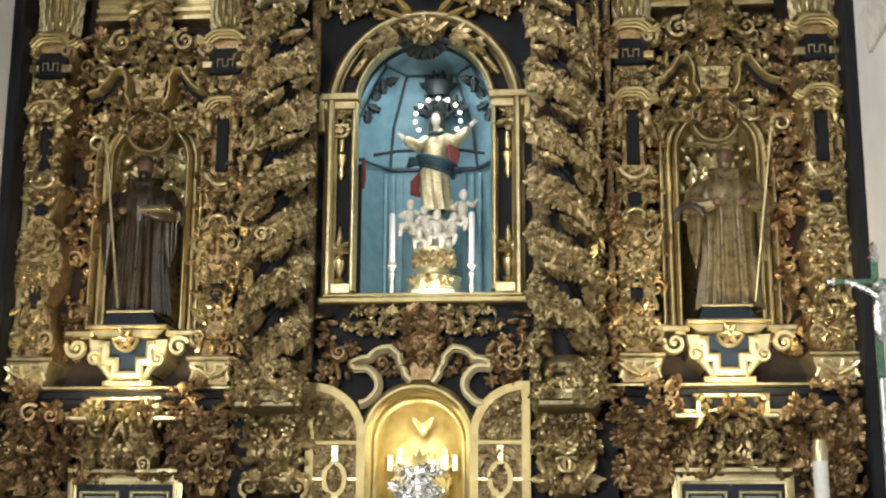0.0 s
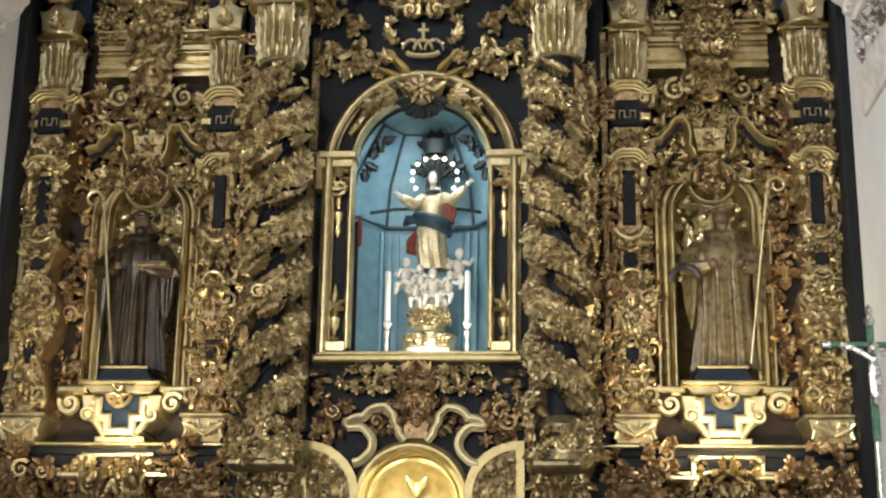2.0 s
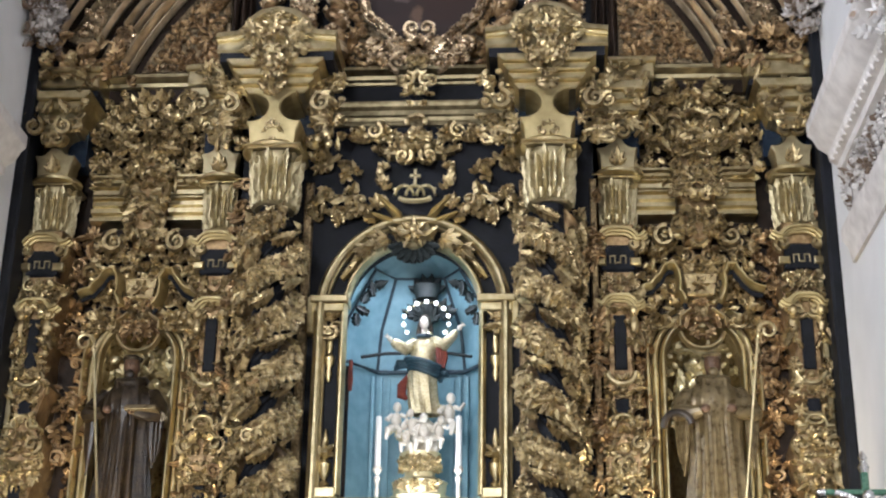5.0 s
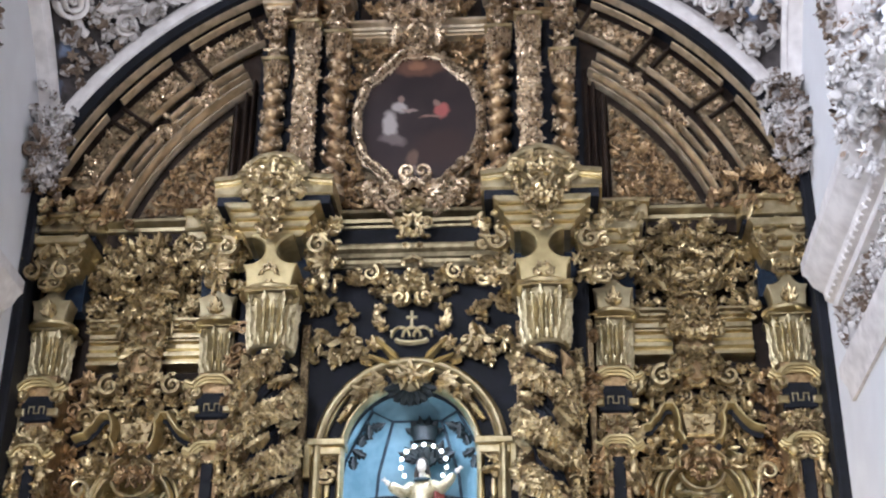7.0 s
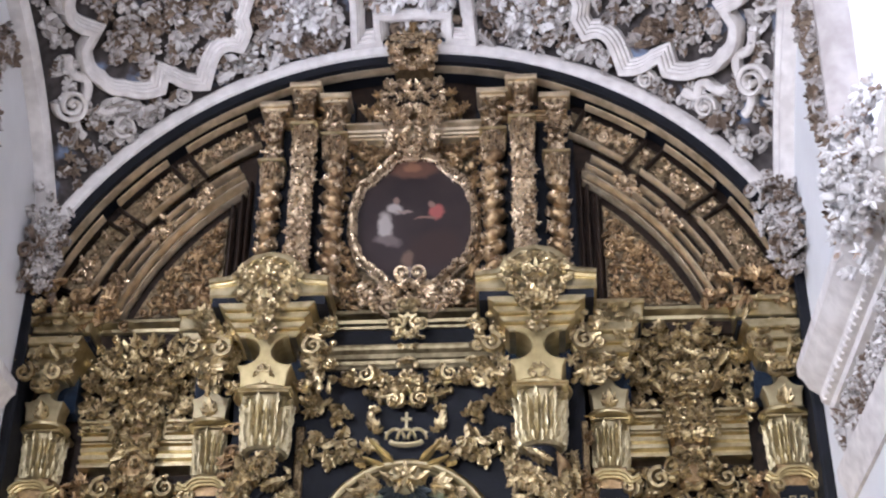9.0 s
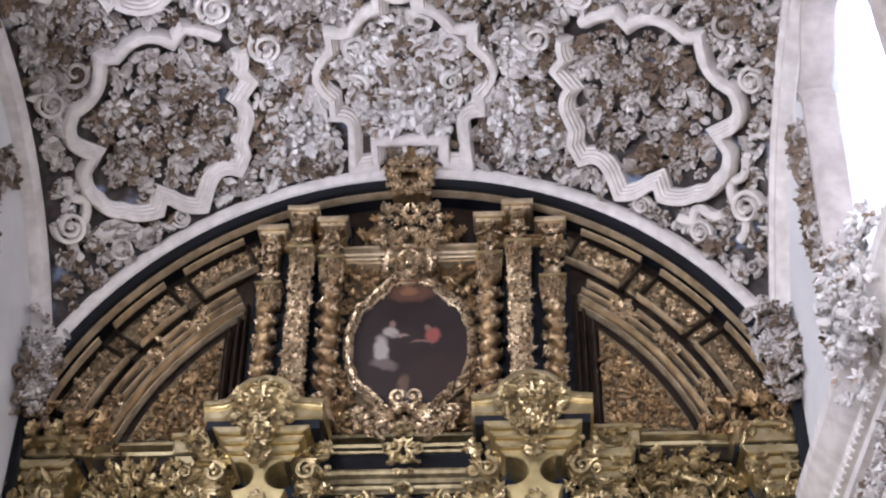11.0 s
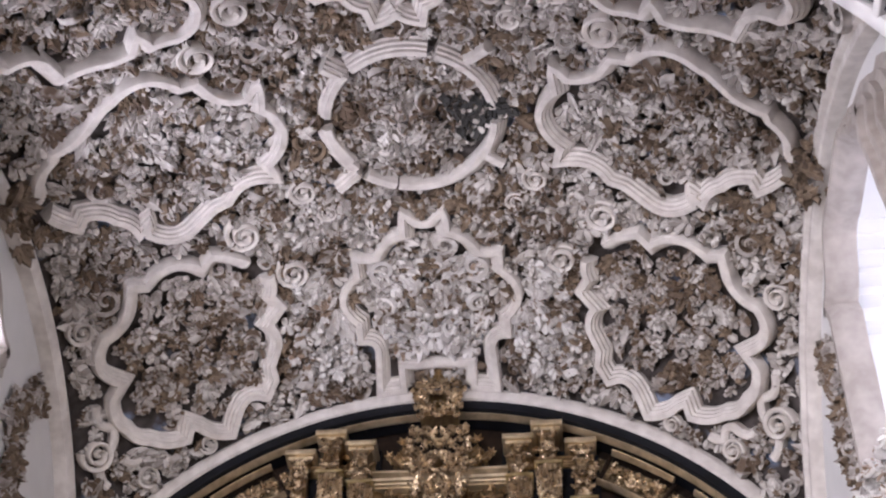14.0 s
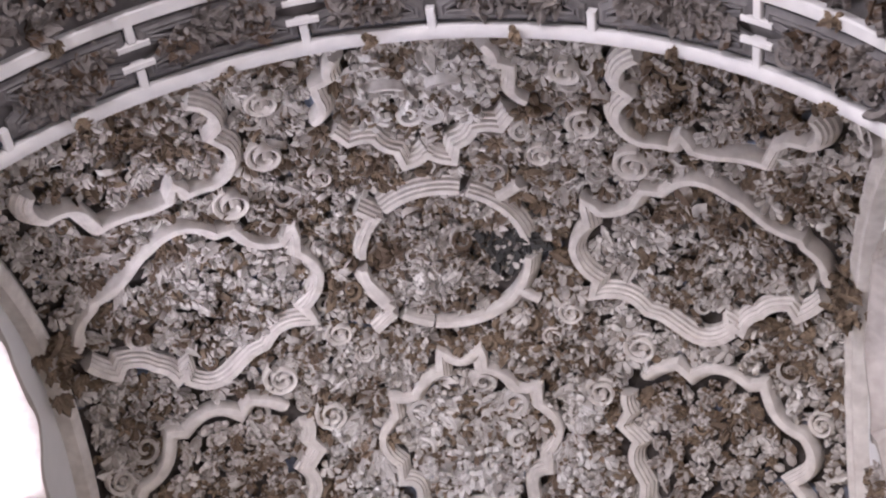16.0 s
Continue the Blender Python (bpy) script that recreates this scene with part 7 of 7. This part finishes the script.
structure("cornice", cornice_shape(-0.7, 0.7, 0.16, 7.88, 0.2, 0.16, 0.3), GOLD_OLD, "gilded cornice under the painting", "cornice")
thing("crown_foliage", relief(-0.95, 0.95, 6.5, 7.42, 0.08, 0.10, (0.13, 0.22), rng, keep=lambda a, b: (abs(a) > 0.26 or b > 7.08) and a * a + (b - 5.62) ** 2 > 0.99 and noise.noise(Vector((abs(a) * 3.4, b * 3.4, 2))) > -0.12, sym=True, deep=0.05),
      GOLD, "gilded carved sprays round the crown on a dark ground", "carving", kind="stuff")
thing("pendant_carving", relief(-0.3, 0.3, 7.16, 8.1, -0.02, 0.085, (0.10, 0.17), rng, keep=lambda a, b: abs(a) < 0.05 + 0.09 * abs(math.sin(b * 5)), sym=True, deep=0.07), GOLD, "carved gilded pendant over the beams", "carving", kind="stuff")
pb = root("small_brackets", 0, 0, 7.3, "two slanting gilded bars beside the crown", "bracket")
for q in (1, -1):
    part("bar", tube([(q * 0.34, 0.02, 7.28), (q * 0.62, 0.02, 7.42)], 0.02, 6), GOLD_SMOOTH, pb)
    part("step", join(box(q * 0.15 - 0.1, q * 0.15 + 0.1, -0.02, 0.2, 7.13, 7.17, 0.01)), GOLD_SMOOTH, pb)

# ---- attic: painting between small columns ----
thing("attic_ground", prism([(-0.78, 8.1), (0.78, 8.1), (0.78, 10.2), (-0.78, 10.2)], 0.30, 0.36), ROSE_FLAT, "gilded relief ground round the painting", "panel", kind="structure")
PC, PZ = 0.012, 9.17
quarter = [(0.0, 0.80), (0.24, 0.75), (0.33, 0.62), (0.42, 0.52), (0.57, 0.30), (0.62, 0.0)]
Q = quarter + [(a, -b) for a, b in quarter[-2::-1]] + [(-a, -b) for a, b in quarter[1:]] + [(-a, b) for a, b in quarter[-2:0:-1]]
QB = [-0.1, 0.06, -0.1, -0.16, -0.08]
out = lobed([(PC + a, PZ + b) for a, b in Q], QB + QB[::-1] + QB + QB[::-1], 4)
out = out[np.linspace(0, len(out), 72, endpoint=False).astype(int)]


def painted(name, base, shapes):
    """A dark picture: soft patches of colour (x, z, half width, half height, tilt, colour), their edges worn by noise."""
    m = bpy.data.materials.new(name)
    m.use_nodes = True
    N, link = m.node_tree.nodes, m.node_tree.links.new
    bs = N["Principled BSDF"]
    tc, nz, nz2 = N.new("ShaderNodeTexCoord"), N.new("ShaderNodeTexNoise"), N.new("ShaderNodeTexNoise")
    nz.inputs["Scale"].default_value, nz2.inputs["Scale"].default_value = 9.0, 2.5
    for q in (nz, nz2):
        link(tc.outputs["Object"], q.inputs["Vector"])
    ground = N.new("ShaderNodeMix")
    ground.data_type = "RGBA"
    ground.inputs["A"].default_value, ground.inputs["B"].default_value = (*base[0], 1), (*base[1], 1)
    link(nz2.outputs["Fac"], ground.inputs["Factor"])
    col = ground.outputs["Result"]
    warp = N.new("ShaderNodeVectorMath")
    warp.operation = "MULTIPLY_ADD"
    link(nz.outputs["Color"], warp.inputs[0])
    warp.inputs[1].default_value = (0.09, 0, 0.09)
    link(tc.outputs["Object"], warp.inputs[2])
    for sx_, sz_, a, b, tilt, c in shapes:
        mp = N.new("ShaderNodeMapping")
        mp.vector_type = "TEXTURE"
        mp.inputs["Location"].default_value = (PC + sx_ + 0.045, 0.22, PZ + sz_ + 0.045)
        mp.inputs["Rotation"].default_value = (0, -tilt, 0)
        mp.inputs["Scale"].default_value = (a, 1.0, b)
        link(warp.outputs[0], mp.inputs["Vector"])
        ln = N.new("ShaderNodeVectorMath")
        ln.operation = "LENGTH"
        link(mp.outputs[0], ln.inputs[0])
        mr = N.new("ShaderNodeMapRange")
        mr.inputs["From Min"].default_value, mr.inputs["From Max"].default_value = 1.2, 0.7
        link(ln.outputs["Value"], mr.inputs["Value"])
        mx = N.new("ShaderNodeMix")
        mx.data_type = "RGBA"
        link(mr.outputs[0], mx.inputs["Factor"])
        link(col, mx.inputs["A"])
        mx.inputs["B"].default_value = (*c, 1)
        col = mx.outputs["Result"]
    link(col, bs.inputs["Base Color"])
    bs.inputs["Roughness"].default_value = 0.42
    return m


PALE_, RED_, RUST_ = (0.34, 0.30, 0.27), (0.30, 0.085, 0.07), (0.11, 0.055, 0.035)
CANVAS = painted("dark_varnished_oil_paint", ((0.010, 0.008, 0.009), (0.045, 0.028, 0.024)), [
    (-0.02, 0.66, 0.26, 0.12, 0.0, RUST_), (-0.02, 0.68, 0.09, 0.06, 0.0, (0.22, 0.11, 0.06)), (0.22, -0.3, 0.3, 0.22, 0.2, (0.035, 0.02, 0.016)),
    (-0.29, -0.03, 0.075, 0.17, 0.05, PALE_), (-0.26, -0.2, 0.14, 0.07, -0.2, (0.14, 0.11, 0.10)), (-0.20, 0.19, 0.085, 0.065, -0.4, PALE_), (-0.11, 0.15, 0.09, 0.02, -0.15, (0.24, 0.18, 0.15)),
    (-0.18, 0.28, 0.035, 0.045, 0, (0.2, 0.13, 0.1)), (0.23, 0.13, 0.075, 0.085, 0.3, RED_), (0.17, 0.22, 0.035, 0.05, 0.2, (0.2, 0.13, 0.1)), (0.12, 0.07, 0.12, 0.018, 0.05, (0.2, 0.12, 0.09)),
    (-0.06, -0.42, 0.06, 0.10, 0.0, (0.12, 0.075, 0.05)), (-0.05, -0.56, 0.035, 0.05, 0, (0.2, 0.15, 0.12)), (0.07, -0.60, 0.06, 0.025, 0.2, (0.2, 0.15, 0.12))])
pt = thing("painting", prism(out, 0.22, 0.27), CANVAS, "dark varnished oil painting in a lobed gilded frame", "painting")
part("frame", sweep(np.stack([out[:, 0], np.full(72, 0.23), out[:, 1]], 1), roll_profile(0.05, 0.10), (0, -1, 0), True), ROSE_GOLD, pt, "carved gilded lobed frame")
P = np.stack([out[:, 0], np.full(72, 0.13), out[:, 1]], 1)[::2]
part("frame_leaves", place(LEAF, P, np.roll(P, -1, 0) - P, np.tile([0, -1.0, 0], (36, 1)), np.full(36, 0.13)), ROSE_GOLD, pt)
thing("attic_carving", relief(-0.78, 0.78, 8.2, 10.15, 0.27, 0.09, (0.10, 0.18), rng, keep=lambda a, b: ((a - PC) / 0.70) ** 2 + ((b - PZ) / 0.86) ** 2 > 1.0, sym=True, deep=0.03), GOLD_BROWN, "reddish gilded carved foliage round the painting", "carving", kind="stuff")
thing("attic_carving", relief(-0.5, 0.5, 8.05, 8.5, 0.05, 0.09, (0.12, 0.2), rng, keep=lambda a, b: abs(a) < 0.12 or b < 8.33 + 0.0, sym=True, deep=0.06), ROSE_GOLD, "gilded carved foliage at the foot of the painting", "carving", kind="stuff")


def small_column(x, y, z0, z1, top, kind_, sign):
    e = root("small_column", x, y, z0, "small gilded %s column of the attic" % ("twisted" if kind_ else "leaf-wrapped"), "column", "attic columns")
    h = z1 - z0
    if kind_:
        u = np.linspace(0, 1, 120)
        w = np.linspace(0, 2 * np.pi, 16, endpoint=False)
        turns = h / 0.185
        bul = 0.042 + 0.075 * np.abs(np.sin(np.pi * turns * u[:, None] + sign * w[None] * 0.5 + 0.3)) ** 0.7
        v = np.stack([x + bul * np.cos(w), y + bul * np.sin(w), z0 + h * np.repeat(u[:, None], 16, 1)], -1).reshape(-1, 3)
        part("shaft", (v, quads(120, 16, closed_c=True)), GOLD_BROWN, e, "twisted gilded shaft")
        m = 150
        zz, aa = rng.random(m), rng.uniform(-math.pi, 0, m)
        b = 0.042 + 0.075 * np.abs(np.sin(np.pi * turns * zz + sign * aa * 0.5 + 0.3)) ** 0.7
        ok = b > 0.104
        N = np.stack([np.cos(aa), np.sin(aa), 0 * aa], 1)
        P = np.array([x, y, z0]) + N * b[:, None] + np.array([0, 0, 1.0]) * (h * zz)[:, None]
        part("leaves", scatter(P[ok], N[ok], (0.05, 0.085), rng, (0.5, 0.2, 0.1, 0.0, 0.1, 0.1), 0.3, (sign * 1.0, 0, 0.6), 0.7), ROSE_GOLD, e, kind="stuff")
    else:
        part("shaft", lathe([(0.085, z0), (0.085, z1)], 14, x, y, 0), GOLD_BROWN, e)
        m = 320
        zz, aa = rng.random(m), rng.uniform(-math.pi, 0, m)
        N = np.stack([np.cos(aa), np.sin(aa), 0 * aa], 1)
        P = np.array([x, y, z0]) + N * 0.09 + np.array([0, 0, 1.0]) * (h * zz)[:, None]
        part("leaves", scatter(P, N, (0.07, 0.13), rng, (0.45, 0.2, 0.1, 0.05, 0.1, 0.1), 0.4, (0, 0, 1.0), 1.2), ROSE_GOLD, e, "wrapping of gilded leaves", "stuff")
    capital(e, x, y, z1 - 0.02, z1 + 0.24, 0.125, gilding=ROSE_GOLD)
    part("base", lathe([(0.13, z0 - 0.1), (0.13, z0 - 0.05), (0.10, z0 - 0.03), (0.12, z0), (0.09, z0 + 0.03)], 16, x, y, 0), ROSE_SMOOTH, e)
    zc = z1 + 0.24
    part("neck", prism([(x - 0.11, zc), (x + 0.11, zc), (x + 0.085, zc + 0.08), (x + 0.07, top - 0.16), (x + 0.11, top - 0.1), (x - 0.11, top - 0.1), (x - 0.07, top - 0.16), (x - 0.085, zc + 0.08)], y - 0.09, 0.36, 0.012), GOLD_BROWN, e, "gilded block above the capital")
    part("neck_leaves", relief(x - 0.09, x + 0.09, zc + 0.02, top - 0.08, y - 0.10, 0.075, (0.09, 0.15), rng, sym=True), ROSE_GOLD, e, kind="stuff")
    part("impost", join(box(x - 0.135, x + 0.135, y - 0.13, 0.36, top - 0.10, top - 0.06, 0.012), box(x - 0.165, x + 0.165, y - 0.17, 0.36, top - 0.06, top, 0.012)), ROSE_SMOOTH, e)


for sx in (1, -1):
    small_column(sx * 1.46, 0.18, 8.5, 9.66, 10.62, True, sx)
    small_column(sx * 1.12, 0.02, 8.36, 10.0, 10.74, False, sx)
    small_column(sx * 0.82, 0.12, 8.36, 9.93, 10.66, True, -sx)
    structure("board_strip", prism([(sx * 1.14 - 0.5, 8.1), (sx * 1.14 + 0.5, 8.1), (sx * 1.14 + 0.5, 10.55 if sx > 0 else 10.75), (sx * 1.14 - 0.5, 10.75 if sx > 0 else 10.55)], 0.26, 0.36), BOARD, "blue-black board behind the attic columns", "board")
    structure("cornice", cornice_shape(sx * 1.14 - 0.45, sx * 1.14 + 0.45, 0.24, 10.40, 0.07, 0.10, 0.36), GOLD_BROWN, "gilded cornice between the attic blocks", "cornice")
structure("cornice", cornice_shape(-0.7, 0.7, 0.22, 10.2, 0.14, 0.14, 0.36), ROSE_SMOOTH, "gilded cornice over the painting", "cornice")
thing("attic_crest", relief(-0.34, 0.34, 9.86, 10.75, 0.02, 0.095, (0.13, 0.22), rng, keep=lambda a, b: abs(a) < 0.34 - 0.25 * max(0, 10.3 - b), sym=True, deep=0.07), ROSE_GOLD, "gilded leaf mask hanging over the painting", "carving", kind="stuff")
thing("attic_crest", relief(-1.6, 1.6, 10.42, 10.9, 0.2, 0.12, (0.13, 0.22), rng, keep=lambda a, b: a * a + (b - 7.1) ** 2 < 13.6 and noise.noise(Vector((abs(a) * 4, b * 4, 9))) > -0.05, sym=True, deep=0.04), GOLD_BROWN, "gilded carving along the crown of the lunette", "carving", kind="stuff")
kb = root("keystone_carving", 0, -0.15, 10.9, "bright gilded carved keystone at the top of the arch", "keystone")
part("block", prism([(-0.2, 10.9), (0.2, 10.9), (0.24, 11.25), (-0.24, 11.25)], -0.12, 0.1, 0.04), GOLD_BROWN, kb)
part("foliage", relief(-0.26, 0.26, 10.84, 11.3, -0.14, 0.075, (0.12, 0.2), rng, sym=True, deep=0.07), ROSE_GOLD, kb, kind="stuff")
part("leaf_tip", place(LONG, np.array([[0, -0.2, 11.38]]), np.array([[0, 0, 1.0]]), np.array([[0, -1.0, 0]]), np.array([0.26])), GOLD_BROWN, kb)

# ---- lunette: radial coffers, inner band, relief fields ----
def ring_slice(r0, r1, a0, a1, y0, y1, n=8, b=0.012):
    o = [(r1 * math.cos(math.radians(a)), 7.1 + r1 * math.sin(math.radians(a))) for a in np.linspace(a0, a1, n)]
    i = [(r0 * math.cos(math.radians(a)), 7.1 + r0 * math.sin(math.radians(a))) for a in np.linspace(a1, a0, n)]
    return prism(o + i, y0, y1, b)


for sx in (1, -1):
    def sd(s):
        return s if sx > 0 else mirror(s)
    for a0, a1 in ((22.4, 35.0), (35.4, 37.7), (38.1, 48.2), (48.6, 51.4), (51.8, 62.4), (62.8, 65.2)):
        long_ = a1 - a0 > 5
        c = root("coffer", 0, 0.2, 7.1, "%s gilded coffer with carved relief in the lunette arch" % ("long" if long_ else "short"), "coffer", "coffers of the lunette")
        part("panel", sd(ring_slice(3.50, 3.81, a0, a1, 0.27, 0.34, 10)), ROSE_FLAT, c)
        for q in (a0 - 0.1, a1 + 0.1):
            P = np.concatenate([arc(0, 7.1, r, q, q, 1, 0.27) for r in (3.46, 3.85)])
            part("side_edge", sd(sweep(P, roll_profile(0.016, 0.05), (0, -1, 0))), BOARD_BROWN, c)
        m = 34 if long_ else 7
        an, rn = np.radians(rng.uniform(a0 + 0.7, a1 - 0.7, m)), rng.uniform(3.54, 3.77, m)
        P = np.stack([rn * np.cos(an), 0.26 + 0 * an, 7.1 + rn * np.sin(an)], 1)
        part("relief", sd(scatter(P, (0, -1, 0), (0.06, 0.12), rng, MIX_GOLD, 0.35)), ROSE_GOLD, c, kind="stuff")
        if long_:
            for r in (3.455, 3.85):
                part("edge", sd(sweep(arc(0, 7.1, r, a0, a1, 12, 0.2), roll_profile(0.02, 0.09), (0, -1, 0))), ROSE_SMOOTH, c, "bright gilded edge")
    structure("trim", sd(sweep(arc(0, 7.1, 3.905, 13, 90, 40, 0.10), roll_profile(0.019, 0.10), (0, -1, 0))), ROSE_SMOOTH, "gilded roll along the rim of the lunette", "moulding")
    for r, w, d in ((3.13, 0.026, 0.14), (3.055, 0.022, 0.09)):
        structure("trim", sd(sweep(arc(0, 7.1, r, 20.5, math.degrees(math.acos(1.72 / r)), 30, 0.29), roll_profile(w, d), (0, -1, 0))), ROSE_SMOOTH, "gilded curved moulding in the lunette", "moulding")
    # inner band: straight lengths of moulding between knots of leaves
    for a0, a1 in ((20.5, 25), (28.5, 37), (41, 46.5), (50.5, 57)):
        for r, w in ((3.335, 0.024), (3.225, 0.018)):
            structure("trim", sd(sweep(arc(0, 7.1, r, a0, a1, 8, 0.27), roll_profile(w, 0.11), (0, -1, 0))), ROSE_SMOOTH, "short gilded length of moulding in the inner band", "moulding")
    for am in (26.8, 39, 48.5):
        q = arc(0, 7.1, 3.27, am - 1.8, am + 1.8, 24, 0.25) + rng.normal(0, 1, (24, 3)) * (0.04, 0.02, 0.04)
        thing("lunette_garland", sd(scatter(q, (0, -1, 0), (0.09, 0.16), rng)), ROSE_GOLD, "knot of gilded carved leaves on the inner band of the lunette", "carving", "leaf knots of the lunette", "stuff")
    tri_ = [(1.90, 8.2)] + [(2.96 * math.cos(t), 7.1 + 2.96 * math.sin(t)) for t in np.linspace(math.asin(1.1 / 2.96), math.acos(1.90 / 2.96), 16)]
    structure("relief_field", sd(prism(tri_, 0.29, 0.36)), ROSE_FLAT, "gilded field of low relief in the lunette", "panel")
    thing("field_carving", sd(relief(1.93, 2.9, 8.22, 9.4, 0.285, 0.075, (0.08, 0.14), rng, keep=lambda u, v: u * u + (v - 7.1) ** 2 < 8.5, deep=0.012, tilt=0.3)), GOLD_BROWN, "low gilded relief of scrolls in the lunette", "carving", kind="stuff")
    for px, w, z1 in ((1.85, 0.03, 9.45), (1.76, 0.022, 9.62), (1.69, 0.02, 9.75)):
        structure("trim", sd(sweep(np.array([(px, 0.3, 8.2), (px, 0.3, z1)]), roll_profile(w, 0.09), (0, -1, 0))), BOARD_BROWN, "brown upright moulding beside the attic columns", "moulding")
    thing("lunette_foot_carving", sd(relief(2.75, 3.62, 8.0, 8.42, 0.1, 0.10, (0.12, 0.21), rng, keep=lambda u, v: u > 2.9 or v < 8.2, deep=0.1)), GOLD_BROWN, "brown gilded carving at the foot of the lunette arch", "carving", kind="stuff")

# ---- in front of the altarpiece ----
cs = root("processional_cross", 3.43, -1.5, 0.0, "silver and green processional cross on a tall pole", "cross")
part("foot", lathe([(0.2, 0.0), (0.2, 0.04), (0.08, 0.1), (0.03, 0.2)], 16, 3.43, -1.5, 0), SILVER, cs)
part("pole", lathe([(0.022, 0.15), (0.022, 3.0)], 10, 3.43, -1.5, 0), SILVER, cs)
part("upright", box(3.405, 3.455, -1.52, -1.48, 3.0, 3.86, 0.008), ENAMEL, cs, "green patinated bar")
part("crossbar", box(3.12, 3.74, -1.52, -1.48, 3.68, 3.72, 0.008), ENAMEL, cs, "green patinated bar")
part("tip", lathe([(0.03, 3.84), (0.045, 3.88), (0.02, 3.92), (0.035, 3.95), (0.006, 4.0)], 10, 3.43, -1.5, 0), SILVER, cs)
for q in (-1, 1):
    part("end_knob", ball(3.43 + q * 0.31, -1.5, 3.70, 0.028, 1.6), SILVER, cs)
part("silver_relief", join(ball(3.43, -1.56, 3.42, 0.055, 0.9, 0.6, 3.2), ball(3.43, -1.57, 3.66, 0.045), tube([(3.43, -1.56, 3.58), (3.3, -1.55, 3.66), (3.2, -1.55, 3.69)], 0.022, 7), tube([(3.43, -1.56, 3.58), (3.56, -1.55, 3.66), (3.66, -1.55, 3.69)], 0.022, 7)), SILVER, cs, "plain silver relief")
al = root("altar_candle", 3.13, -0.6, 0.0, "thick white altar candle with a brass cap on a tall stand", "candle")
part("stand", lathe([(0.16, 0.0), (0.16, 0.04), (0.05, 0.1), (0.025, 0.4), (0.04, 0.9), (0.02, 1.2), (0.07, 1.3), (0.06, 1.34)], 14, 3.13, -0.6, 0), GOLD_SMOOTH, al)
part("taper", lathe([(0.058, 1.34), (0.058, 2.49)], 16, 3.13, -0.6, 0), WAX, al, "white wax candle")
part("cap", lathe([(0.062, 2.49), (0.062, 2.6), (0.05, 2.62), (0.05, 2.65), (0.02, 2.66)], 16, 3.13, -0.6, 0), GOLD_PALE, al, "brass follower")
table = root("altar_table", 0, -0.6, 0, "white-clothed altar table before the altarpiece", "altar")
part("body", box(-1.3, 1.3, -0.9, -0.2, 0.0, 0.95, 0.02), MARBLE, table)
part("top", box(-1.4, 1.4, -1.0, -0.15, 0.95, 1.02, 0.01), WAX, table)
part("gradine", box(-1.0, 1.0, -0.15, 0.1, 0.0, 1.55, 0.02), GOLD_BROWN, table)
